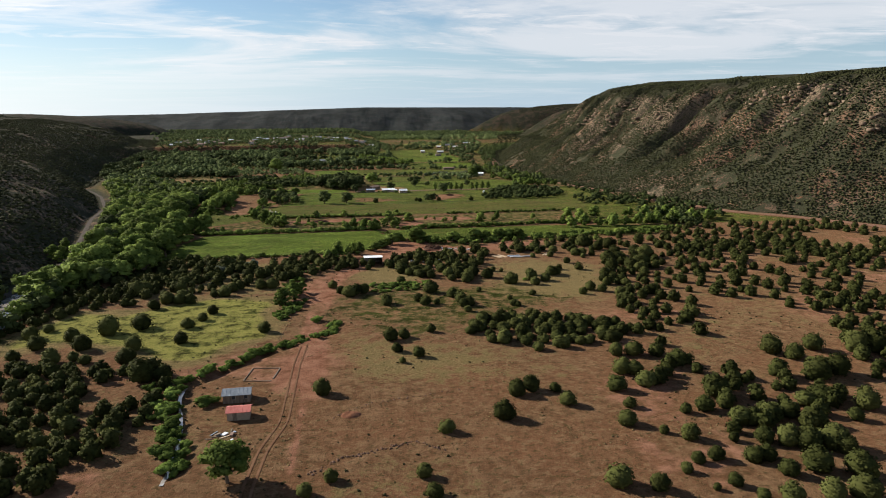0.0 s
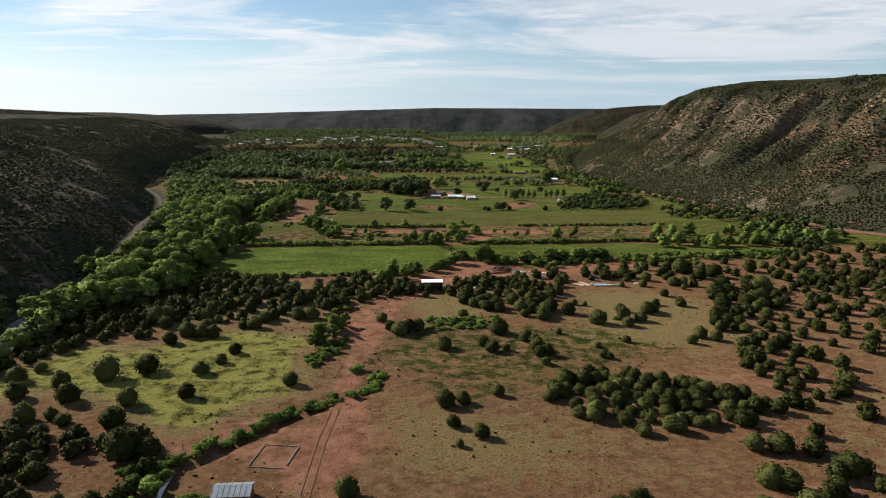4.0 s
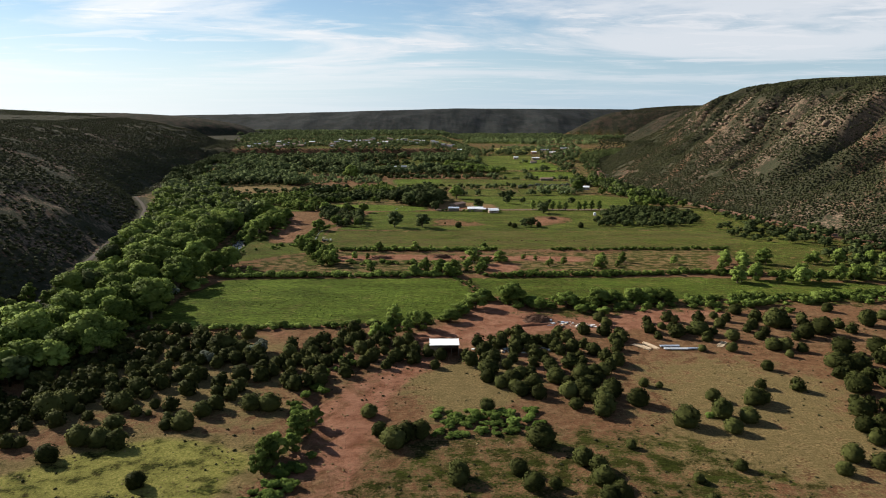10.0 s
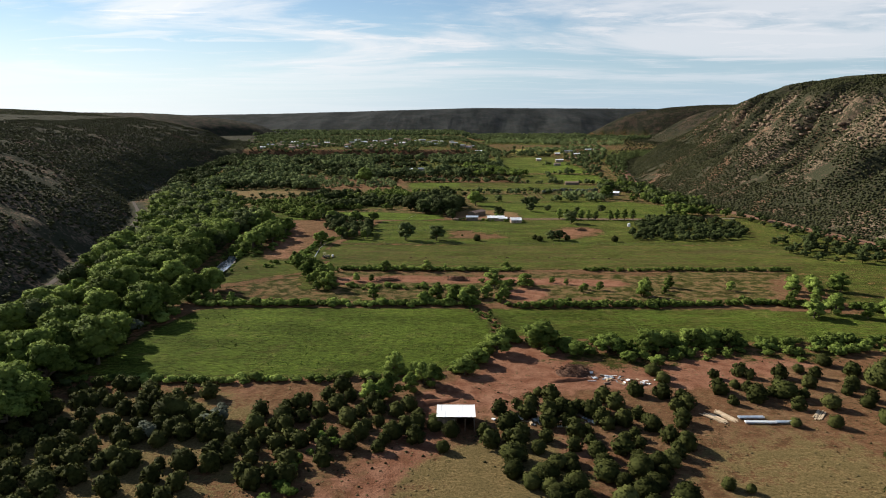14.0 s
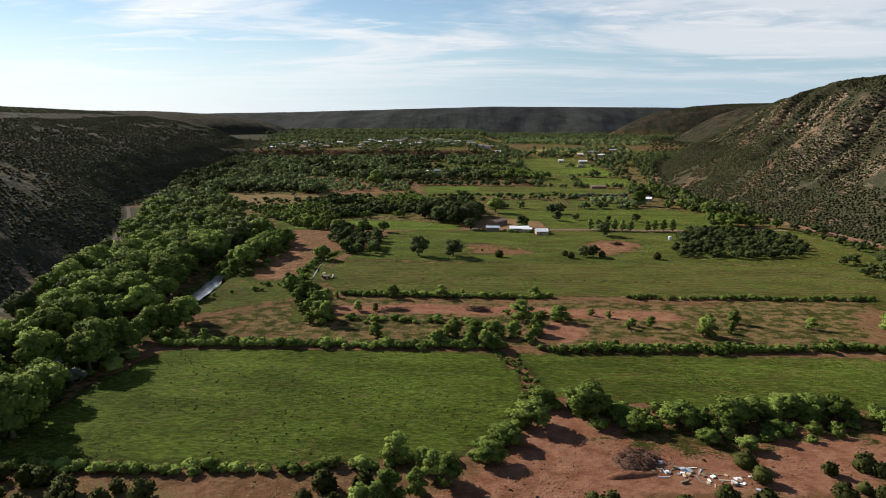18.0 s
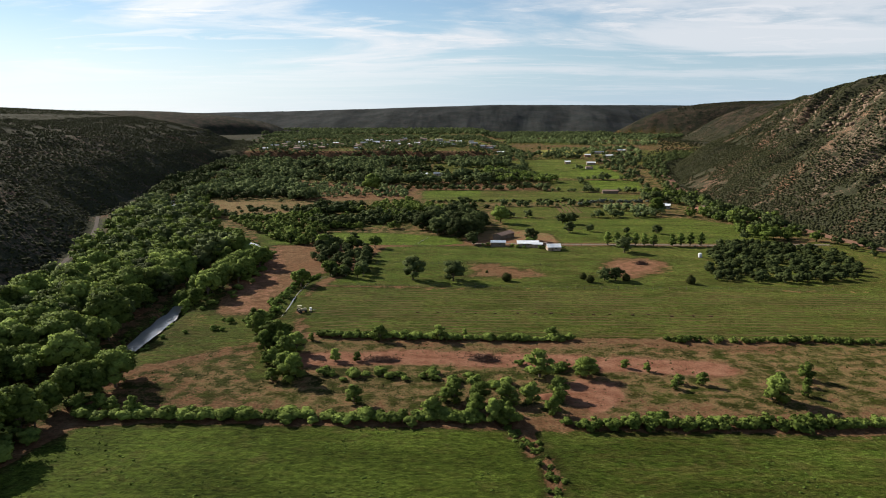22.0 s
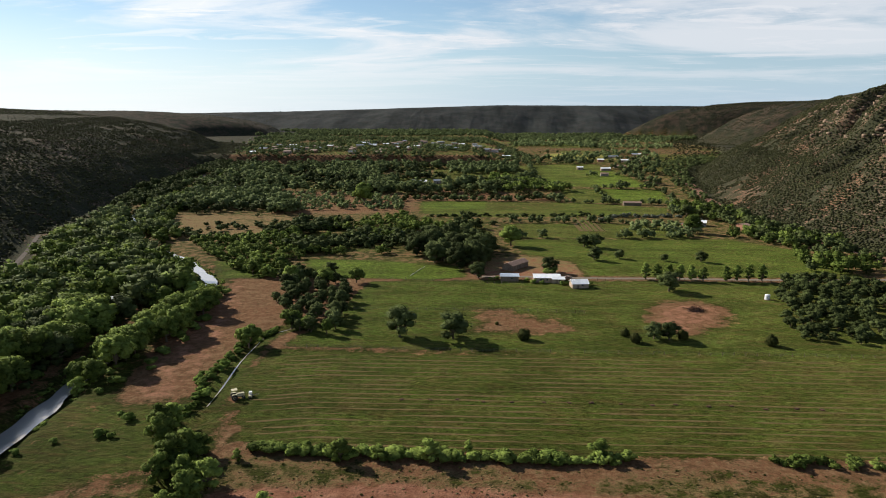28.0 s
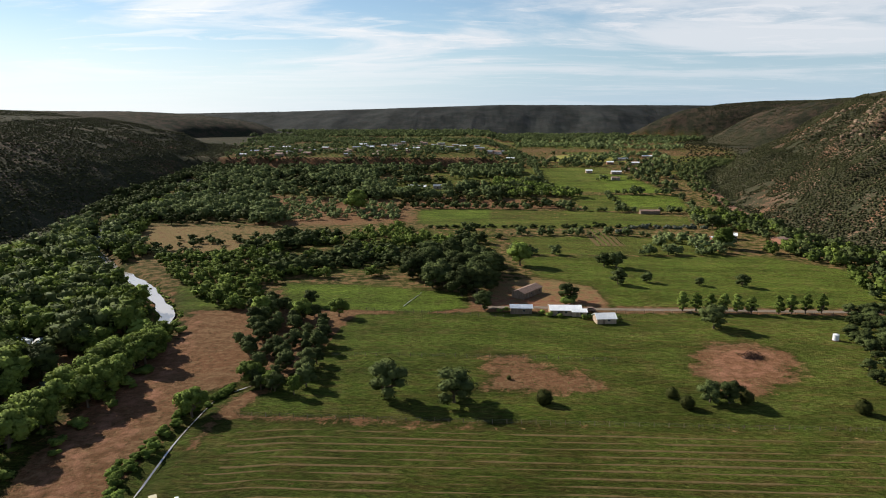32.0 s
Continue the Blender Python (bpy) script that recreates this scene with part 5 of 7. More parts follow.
# open bank trees east of the river, and the grove by the ditch
GROVE = [(-97, 641), (-74, 648), (-58, 612), (-55, 590), (-53, 562), (-62, 556), (-72, 566), (-84, 590)]
gx_, gy_ = scatter(rng, GROVE, 6.8, 0.25)
for a, b in zip(gx_, gy_):
    h = rng.uniform(4.0, 6.8)
    elm.add(a, b, h * 1.1, h, rng, "dark leafy tree in a grove beside the field")
YARD = [(-46, 720), (-21, 752), (0, 728), (6, 690), (2, 660), (-10, 652), (-20, 668), (-39, 688)]
gx_, gy_ = scatter(rng, YARD, 8.5, 0.1)
for a, b in zip(gx_, gy_):
    h = rng.uniform(9, 13.5)
    elm.add(a, b, h * 1.2, h, rng, "tall dark elm behind the farm buildings")
EAST_GROVE = [(103, 558), (130, 556), (166, 558), (190, 596), (192, 624), (158, 654), (138, 650), (120, 612)]
gx_, gy_ = scatter(rng, EAST_GROVE, 5.6, 0.2)
for n, (a, b) in enumerate(zip(gx_, gy_)):
    h = rng.uniform(2.8, 4.7)
    elm.add(a, b, h * 1.4, h, rng, "dull dark green tree in an orchard-like grove")

# hedges
HEDGES = [
    ([(-96, 408), (-84, 410), (-60, 411), (-20, 412), (10, 413)], 1.7, 1.0, 2.8, 5.4),
    ([(24, 411), (70, 413), (120, 417), (190, 408)], 1.7, 1.3, 2.6, 5.0),
    ([(-44, 441), (-10, 440), (8, 434)], 1.6, 1.6, 2.0, 4.2),
    ([(16, 446), (26, 447), (36, 446)], 1.4, 2.0, 2.0, 3.8),
    ([(-54, 474), (-20, 473), (10, 473), (30, 474)], 1.35, 0.7, 2.4, 4.6),
    ([(62, 475), (110, 476), (160, 478)], 1.7, 0.7, 2.0, 3.8),
    ([(-102, 334), (-70, 334), (-50, 335), (-22, 338), (-4, 341)], 2.0, 0.8, 2.4, 4.2),
    ([(0, 344), (9, 356), (14, 366), (18, 376)], 2.0, 1.2, 2.6, 4.5),
    ([(20, 371), (40, 366), (70, 368), (100, 369), (150, 372), (196, 384)], 2.1, 1.3, 2.8, 5.6),
    ([(-96, 410), (-102, 418)], 3.0, 1.5, 2.0, 4.0),
    ([(28, 363), (60, 359), (100, 361), (150, 366), (185, 374)], 3.0, 3.2, 2.2, 5.4),
]
spare = []
for line, gap, off, lo, hi in HEDGES:
    for a, b in zip(*along(rng, line, gap, off)):
        w = rng.uniform(lo, hi)
        if a < 22:
            hedge_bush.add(a, b, w * 1.2, w * 0.85, rng)
        else:
            spare.append((a, b, at_ground(a, b) - 0.1, w * 1.2, w * 0.85, rng.uniform(0, 6.28)))
stuff("east_hedges", [shrub_shape(s, 44, 0.065, 1)[0] for s in (85, 86, 87)], spare, COTTON, "long green hedges at the east ends of the fields", "hedge")
for line, gap, off in (([(-44, 124), (-46, 138), (-50, 150), (-53, 162), (-52, 170)], 0.9, 1.5), ([(-50, 172), (-42, 180), (-32, 192), (-22, 201), (-14, 208)], 1.3, 0.8), ([(-33, 224), (-30, 232), (-26, 244)], 1.6, 1.5), ([(-14, 206), (-14, 212), (-19, 222)], 1.4, 1.5), ([(-76, 492), (-80, 515), (-80, 542), (-74, 560)], 1.5, 0.9), ([(-32, 262), (-33, 280), (-26, 300)], 2.6, 1.6), ([(4, 262), (14, 264), (24, 262)], 2.4, 1.2), ([(-100, 470), (-88, 480), (-80, 486), (-90, 495)], 4.0, 3.0)):
    for a, b in zip(*along(rng, line, gap, off)):
        w = rng.uniform(1.6, 3.4)
        willow.add(a, b, w * 1.25, w * 0.9, rng)
a, b = along(rng, MID_DITCH, 0.8, 1.3)
stuff("ditch_bushes", [shrub_shape(s, 40, 0.06, 1)[0] for s in (301, 302, 303)], rows_of(rng, a, b, 1.1, 2.7, 0.65), COTTON, "low bushes along the ditch between two fields", "bushes")
# taller trees in the hedge lines and at the edge of the fallow strip
for line, gap, off, lo, hi in (([(-80, 486), (-70, 474), (-62, 458), (-57, 444), (-52, 434)], 3.0, 3, 4.5, 8.5), ([(-98, 412), (-92, 414), (-84, 412)], 3, 1.5, 3.5, 5.5), ([(-156, 361), (-148, 345), (-142, 331)], 5, 4, 6, 9), ([(-14, 338), (-2, 332), (-22, 318)], 5, 3, 5, 8), ([(-14, 415), (0, 418), (12, 421), (20, 428)], 2.0, 3.2, 3.5, 7), ([(130, 418), (150, 440), (190, 440), (215, 420)], 6, 5, 5, 9), ([(128, 400), (180, 402), (235, 410)], 6, 3, 6, 9), ([(-34, 238), (-30, 250), (-30, 262)], 4, 1.5, 4, 7), ([(-122, 520), (-114, 508)], 7, 1.5, 5, 8), ([(-88, 628), (-104, 640), (-118, 640)], 6, 3, 5, 8), ([(60, 432), (90, 436), (110, 440)], 8, 4, 3, 6)):
    for a, b in zip(*along(rng, line, gap, off)):
        h = rng.uniform(lo, hi)
        young.add(a, b, h * 1.15, h, rng, "leafy green tree in a hedge line", 0.2)

# ---- farther woods, as masses ----
def mass(name, pts, gap, clump, lo, hi, mat, label, seeds, wide=1.15, keep=None, detail=(6, 20, 0.07)):
    a, b = scatter(rng, pts, gap, clump, keep)
    h = rng.uniform(lo, hi, len(a))
    return stuff(name, [far_tree_shape(s, *detail) for s in seeds], np.stack([a, b, lie(a, b) - 0.3, h * wide, h, rng.uniform(0, 6.28, len(a))], -1), mat, label, "woods")


def not_yard(a, b):
    return (np.hypot(a + 65, b - 1068) > 34) & (away(a, b, RIVER) > 4.5)


mass("west_woods", [(-320, 1130), (-320, 1000), (-282, 800), (-258, 738), (-225, 738), (-190, 745), (-235, 800), (-248, 850), (-150, 845), (-160, 900), (-215, 1010), (-90, 990), (-60, 1000), (40, 1010), (60, 1120), (30, 1215), (-300, 1205)], 10.5, 0.40, 7, 13, HAZE_LEAF, "broad woods of green cottonwoods on the valley floor", range(131, 136), 1.25, not_yard)
mass("dark_west_woods", [(-320, 1130), (-320, 1000), (-282, 800), (-258, 738), (-225, 738), (-190, 745), (-235, 800), (-248, 850), (-150, 845), (-160, 900), (-215, 1010), (-90, 990), (-60, 1000), (40, 1010), (60, 1120), (30, 1215), (-320, 1215)], 11.0, 0.50, 4, 11, DARKTREE, "darker trees and thickets among the valley woods", range(261, 265), 1.3, not_yard, (6, 13, 0.085))
mass("north_woods", [(-330, 1215), (60, 1225), (70, 1330), (20, 1700), (-500, 1900), (-420, 1300)], 10.5, 0.40, 3.5, 7.5, HAZE_LEAF, "trees among the houses of the town", range(136, 139), 1.4, lambda a, b: a > np.interp(b, *WEST_FOOT) + 10, (5, 9, 0.1))
mass("distant_woods", [(-700, 1900), (600, 1850), (700, 2420), (-800, 2420)], 14.5, 0.36, 6, 11, HAZE_LEAF, "distant green woods below the far mesa", range(139, 142), 1.4, lambda a, b: (a < np.interp(b, *EAST_FOOT) - 12) & (a > np.interp(b, *WEST_FOOT) + 10), (5, 8, 0.11))
mass("east_woods", [(140, 655), (200, 660), (212, 700), (200, 760), (196, 880), (185, 930), (150, 900), (160, 800), (152, 757), (182, 722)], 9.5, 0.46, 5, 10, COTTON, "green trees along the foot of the east slope", range(142, 146), 1.2)
mass("dark_east_woods", [(150, 660), (200, 664), (214, 700), (204, 760), (198, 880), (185, 930), (160, 900), (170, 800), (160, 757), (184, 722)], 9.0, 0.44, 4, 9, DARKTREE, "dark trees along the foot of the east slope", range(315, 318), 1.25)
mass("orchard_woods", [(-150, 700), (-100, 690), (-50, 700), (-40, 760), (10, 800), (0, 840), (-60, 850), (-130, 800)], 6.5, 0.55, 3, 8, COTTON, "scattered green trees and thickets on rough ground", range(146, 150), 1.2)
mass("orchard_thickets", [(-150, 700), (-100, 690), (-50, 700), (-40, 760), (10, 800), (0, 840), (-60, 850), (-130, 800)], 6.5, 0.57, 3, 9, DARKTREE, "dark low thickets on rough ground", range(265, 268), 1.5)
mass("field_edge_woods", [(10, 742), (60, 748), (150, 770), (140, 812), (100, 822), (20, 816), (8, 780)], 12, 0.6, 4, 8.5, HAZE_LEAF, "trees along field edges", range(150, 153), 1.2)
mass("far_field_trees", [(-60, 960), (30, 950), (80, 940), (180, 1040), (215, 1130), (240, 1300), (60, 1320), (30, 1060), (-40, 1010)], 11, 0.5, 5, 10, HAZE_LEAF, "trees between far fields", range(153, 157), 1.2, lambda a, b: ~(inside(a, b, FIELD_O) | inside(a, b, FIELD_P) | inside(a, b, FIELD_L)))
mass("brown_flat_junipers", BROWN_JUNIPERS, 8.5, 0.3, 3, 6, JUNIPER, "dark round junipers on a brown flat", range(271, 274), 1.25)
mass("field_end_trees", [(5, 1010), (98, 1012), (70, 1050), (40, 1100), (15, 1108), (0, 1080)], 9.5, 0.3, 6, 11, COTTON, "tall green trees at the end of a far field", range(274, 277), 1.1)
mass("tan_flat_scrub", TAN_MID, 8.5, 0.46, 3, 6.5, HAZE_LEAF, "dark scrub on a tan flat", range(157, 160), 1.3)
mass("north_east_trees", [(70, 1320), (240, 1300), (330, 1500), (380, 1800), (80, 1850), (40, 1500)], 15, 0.5, 6, 11, HAZE_LEAF, "trees between distant fields", range(160, 163), 1.3, None, (4, 12, 0.10))
a, b = along(rng, [(-40, 846), (40, 850), (120, 856)], 4.5, 1.5)
stuff("field_hedge", [shrub_shape(s, 20, 0.1, 1)[0] for s in (171, 172)], rows_of(rng, a, b, 3, 6, 0.8), DARKTREE, "dark hedge between two fields", "hedge")
a, b = along(rng, [(84, 824), (100, 850), (150, 850)], 4.0, 1.5)
stuff("silver_hedge", [shrub_shape(s, 20, 0.1, 1)[0] for s in (173, 174)], rows_of(rng, a, b, 4, 6, 0.8), SILVER, "grey-green hedge of silvery shrubs", "hedge")

far_rows = []
for line, gap in (([(-60, 946), (-2, 949), (86, 937), (160, 926)], 5), ([(75, 1036), (181, 1032)], 6), ([(20, 1232), (150, 1252)], 7), ([(60, 1050), (58, 1230)], 7), ([(112, 940), (114, 1030)], 6), ([(10, 756), (80, 757), (132, 758)], 6), ([(12, 815), (86, 822), (134, 802)], 4.5), ([(150, 864), (156, 908), (170, 940), (182, 1030)], 6), ([(26, 1052), (120, 1046)], 6), ([(120, 1130), (172, 1128)], 6), ([(70, 1300), (210, 1302)], 8), ([(90, 1425), (240, 1425)], 8), ([(50, 1650), (200, 1652)], 10), ([(20, 1560), (60, 1640), (60, 1900)], 12), ([(246, 1900), (196, 1650), (215, 1430)], 11)):
    a, b = along(rng, line, gap, 1.6)
    keep = vnoise(a, b, 26, 93) > 0.28
    h = rng.uniform(2.5, 7.5, keep.sum())
    far_rows.append(np.stack([a[keep], b[keep], lie(a[keep], b[keep]) - 0.2, h * 1.2, h, rng.uniform(0, 6.28, keep.sum())], -1))
stuff("far_tree_rows", [far_tree_shape(s, 6, 20, 0.07) for s in range(281, 285)], np.concatenate(far_rows), HAZE_LEAF, "rows of green trees between distant fields", "trees")

mass("river_flat_trees", [(-150, 742), (-196, 720), (-160, 686), (-140, 660), (-118, 640), (-100, 646), (-98, 690), (-56, 692), (-50, 702), (-110, 700)], 7.0, 0.34, 3.5, 7.5, COTTON, "green thickets and small trees near the river bend", range(221, 225), 1.3, lambda a, b: away(a, b, RIVER) > 14)
mass("bend_trees", [(-250, 745), (-215, 720), (-196, 718), (-190, 735), (-215, 770), (-244, 850), (-284, 850), (-266, 760)], 6.5, 0.2, 4.5, 9, COTTON, "tall trees closing over the river upstream", range(241, 245), 1.2, lambda a, b: away(a, b, RIVER) > 3.5)
mass("west_bank_trees", [(-282, 840), (-314, 1000), (-318, 1100), (-296, 1100), (-262, 930), (-245, 850)], 7.5, 0.25, 4, 8, COTTON, "trees on both banks of the river below the slope", range(245, 248), 1.2, lambda a, b: away(a, b, RIVER) > 3.5)
mass("east_foot_trees", [(195, 385), (300, 398), (262, 470), (236, 560), (222, 650), (204, 655), (212, 560), (182, 548), (172, 482), (200, 470)], 9.5, 0.44, 3, 7, DARKTREE, "junipers and small trees below the east road", range(225, 229), 1.3)
mass("east_foot_thickets", [(196, 830), (214, 1000), (232, 1110), (256, 1195), (330, 1300), (420, 1390), (330, 1380), (240, 1260), (214, 1150), (196, 1010), (182, 880)], 6.0, 0.36, 2, 6, DARKTREE, "dark thickets and small trees at the foot of the slope", range(311, 314), 1.4, None, (5, 10, 0.1))
mass("rough_flat_scrub", [(-250, 842), (-151, 835), (-134, 782), (-125, 725), (-152, 703), (-197, 744)], 9.0, 0.58, 2.8, 5.6, DARKTREE, "dark bushes on a brown flat", range(229, 232), 1.4)

mass("slope_foot_woods", [(-318, 880), (-352, 1000), (-360, 1150), (-366, 1230), (-300, 1225), (-316, 1130), (-322, 1040), (-300, 930)], 5.6, 0.2, 4, 9, DARKTREE, "dark trees between the river and the slope", range(361, 364), 1.25, lambda a, b: (away(a, b, [(-333, 1046), (-332, 1100), (-335, 1124)]) > 7))

# ---- scrub on the slopes ----


def on_slope(a, b):
    foot = np.maximum(a - np.interp(b, *EAST_FOOT), np.interp(b, *WEST_FOOT) - a)
    roads = np.minimum(away(a, b, WEST_ROAD), away(a, b, EAST_ROAD))
    return (foot > -14) & (roads > 5.2) & (fbm(a, b, 40, 3) > 0.26)


def cover_of(a, b, seed):
    """Close shrubs with bare patches between them."""
    return 0.55 * fbm(a, b, 46, seed) + 0.45 * fbm(a, b, 9, seed + 3, 2)


def east_face(a, b):
    d = a - np.interp(b, *EAST_FOOT)
    return on_slope(a, b) & (d < 175) & (cover_of(a, b, 301) > 0.33)


def west_face(a, b):
    d = np.interp(b, *WEST_FOOT) - a
    return on_slope(a, b) & (d < 230) & (away(a, b, RIVER) > 5) & (cover_of(a, b, 311) > 0.35)


a, b = scatter(rng, [(520, 200), (300, 380), (235, 540), (200, 760), (192, 900), (214, 1060), (236, 1150), (300, 1280), (400, 1420), (560, 1420), (600, 1000), (540, 500)], 1.75, 0, east_face)
stuff("east_slope_scrub", [scrub_shape(s, 1, 0.26) for s in range(181, 187)], rows_of(rng, a, b, 1.2, 3.5, 0.68), SCRUB, "close juniper scrub over the east mesa slope", "scrub")
a, b = scatter(rng, [(-150, 150), (-140, 300), (-195, 540), (-280, 740), (-318, 900), (-338, 1060), (-352, 1250), (-364, 1420), (-430, 1500), (-560, 1600), (-620, 1400), (-700, 1000), (-520, 600), (-420, 300), (-330, 100)], 3.3, 0, west_face)
stuff("west_slope_scrub", [scrub_shape(s, 2, 0.26) for s in range(187, 191)], rows_of(rng, a, b, 1.7, 4.2, 0.66), SCRUB, "dark scrub covering the west slope", "scrub")
a, b = scatter(rng, [(-420, 300), (-330, 100), (-520, 100), (-700, 600), (-900, 1400), (-620, 1400), (-700, 1000), (-520, 600)], 5.0, 0.2, on_slope)
stuff("west_upper_scrub", [scrub_shape(s, 2, 0.26) for s in range(271, 274)], rows_of(rng, a, b, 1.8, 4.0, 0.7), SCRUB, "scrub on the upper west slope", "scrub")
a, b = scatter(rng, [(520, 300), (560, 500), (640, 1000), (520, 1330), (380, 1400), (420, 1900), (800, 2400), (1500, 2400), (1300, 500)], 12, 0.2, on_slope)
stuff("mesa_top_scrub", [scrub_shape(s, 1, 0.25) for s in range(191, 194)], rows_of(rng, a, b, 2, 4.6, 0.7), SCRUB, "juniper scrub on top of the mesa", "scrub")
a, b = scatter(rng, [(240, 1150), (300, 1290), (390, 1420), (425, 1900), (690, 2400), (1000, 2400), (640, 1500), (560, 1400)], 4.6, 0.2, on_slope)
stuff("middle_hill_scrub", [scrub_shape(s, 1, 0.22) for s in range(251, 254)], rows_of(rng, a, b, 1.5, 4.0, 0.6), SCRUB, "scrub on the red hills beyond the east nose", "scrub")
a, b = scatter(rng, [(-370, 1230), (-385, 1410), (-445, 1480), (-580, 1580), (-660, 1740), (-610, 1850), (-470, 1950), (-520, 2200), (-760, 2560), (-1500, 2400), (-1100, 700), (-520, 600), (-700, 1000)], 9.5, 0.15, on_slope)
stuff("west_top_scrub", [scrub_shape(s, 1, 0.25) for s in range(194, 197)], rows_of(rng, a, b, 1.5, 3.4, 0.5), SCRUB, "scrub on the western plateau", "scrub")
a, b = scatter(rng, [(-1300, 2400), (-700, 2380), (800, 2380), (1300, 2500), (1300, 3000), (-1300, 3000)], 15, 0.15, on_slope)
stuff("far_mesa_scrub", [scrub_shape(s, 5, 0.25) for s in range(197, 199)], rows_of(rng, a, b, 3, 6, 0.4), SCRUB, "dark scrub on the far mesa", "scrub")


a, b = scatter(rng, [(222, 1010), (236, 1130), (250, 1300), (330, 1500), (400, 1850), (620, 2380), (800, 2380), (480, 1850), (440, 1600), (350, 1290), (244, 1110)], 9, 0.25)
stuff("east_bench_scrub", [scrub_shape(s, 8, 0.32) for s in range(235, 238)], rows_of(rng, a, b, 1.8, 4.2, 0.7), SCRUB, "scrub on low red ground below the far slopes", "scrub")


a, b = scatter(rng, [(330, 2140), (310, 2300), (480, 2480), (900, 2480), (800, 2000), (560, 2080)], 6.5, 0.15, on_slope)
stuff("far_spur_scrub", [scrub_shape(s, 1, 0.25) for s in (318, 319)], rows_of(rng, a, b, 2.0, 4.5, 0.4), SCRUB, "dark scrub on the farthest spur", "scrub")

a, b = scatter(rng, [(-340, 1221), (10, 1221), (10, 1246), (-340, 1246)], 3.0, 0.3)
stuff("bluff_scrub", [scrub_shape(s, 3, 0.25) for s in (321, 322)], rows_of(rng, a, b, 1.2, 3.4, 0.6), SCRUB, "dark scrub on the bluff below the town", "scrub")

# ledges of rock along the rim
def rim_rock(a, b):
    d = a - np.interp(b, *EAST_FOOT)
    return (height(a, b) > 58) & (height(a, b) < 96) & (fbm(a, b, 34, 8) > 0.51)


a, b = scatter(rng, [(400, 330), (330, 520), (290, 700), (280, 1120), (470, 1140), (480, 700), (520, 420)], 4.2, 0.34, rim_rock)
blocks = []
for k in (201, 202, 203):
    v, f = ball(np.random.default_rng(k), 2)
    v = v / np.abs(v).max(1, keepdims=True) ** 0.95
    blocks.append((v, f))
stuff("rim_ledges", [(v * (0.42, 0.5, 0.36), f, unit(v**5)) for v, f in blocks], rows_of(rng, a, b, 1.4, 5.4, 0.66, 0.6), CLIFF, "pale brown rock ledges along the mesa rim", "rock")

# tufts in the fields
a, b = scatter(rng, FIELD_A, 2.2, 0.61)
stuff("field_tufts", [scrub_shape(s, 8, 0.3) for s in (211, 212)], rows_of(rng, a, b, 0.3, 0.95, 0.32, 0.03), WILLOW, "rough green tufts in the hayfield", "grass")
a, b = scatter(rng, FIELD_B, 2.4, 0.6)
stuff("meadow_tufts", [scrub_shape(s, 8, 0.3) for s in (213, 214)], rows_of(rng, a, b, 0.25, 0.95, 0.35, 0.03), WILLOW, "rough green tufts in the meadow", "grass")
a, b = scatter(rng, FALLOW, 2.8, 0.5)
stuff("fallow_weeds", [scrub_shape(s, 8, 0.3) for s in (215, 216)], rows_of(rng, a, b, 0.2, 0.75, 0.6, 0.05), GRASS, "weeds and dry tufts on the fallow strip", "weeds")
a, b = scatter(rng, PASTURE, 2.6, 0.5)
stuff("pasture_tufts", [scrub_shape(s, 8, 0.3) for s in (217, 218)], rows_of(rng, a, b, 0.15, 0.6, 0.6, 0.05), GRASS, "rough grass tufts in the pasture", "grass")


# bushes close to the farm buildings
for a, b, w in ((21.5, 635.5, 3.2), (25.5, 634.2, 2.6), (34.5, 632.5, 3.0), (36.5, 634.5, 2.4), (46.8, 633.5, 2.6), (19.0, 638.5, 2.8), (5.2, 641.5, 2.8), (2.4, 640.2, 2.4), (29.8, 652.5, 5.0), (32.5, 655.0, 5.6)):
    hedge_bush.add(a, b, w * 1.2, w, rng, "green bush beside the farm buildings")

# bright weedy patches beside the ditches
for patch in ([(-1, 254), (26, 256), (25, 269), (1, 269)], [(-36, 226), (-31, 240), (-26, 238), (-30, 224)], [(62, 262), (72, 264), (70, 269), (61, 267)]):
    for a, b in zip(*scatter(rng, patch, 2.8, 0)):
        w = rng.uniform(1.2, 2.6)
        willow.add(a, b, w * 1.4, w * 0.7, rng, "low bright green bush in a weedy hollow")

# pale dry grass on the open ground
a, b = scatter(rng, [(-30, 120), (130, 120), (230, 230), (220, 340), (40, 350), (-60, 330), (-110, 250), (-40, 190)], 2.3, 0.52)
stuff("dry_grass_tufts", [scrub_shape(s, 5, 0.3) for s in (291, 292, 293)], rows_of(rng, a, b, 0.25, 0.7, 0.5, 0.05), STRAW_GRASS, "pale tufts of dry grass on bare soil", "grass")
a, b = scatter(rng, FALLOW, 2.4, 0.52)
stuff("fallow_straw", [scrub_shape(s, 5, 0.3) for s in (294, 295)], rows_of(rng, a, b, 0.25, 0.7, 0.5, 0.05), STRAW_GRASS, "pale dry grass on the fallow strip", "grass")

a, b = scatter(rng, [(330, 1250), (430, 1420), (440, 1600), (600, 1660), (720, 1560), (680, 1440), (480, 1300)], 7.0, 0.2)
stuff("canyon_scrub", [scrub_shape(s, 4, 0.22) for s in (304, 305, 306)], rows_of(rng, a, b, 2, 4.5, 0.75), SCRUB, "scrub on the floor of a side canyon", "scrub")

# ---- buildings and things ----


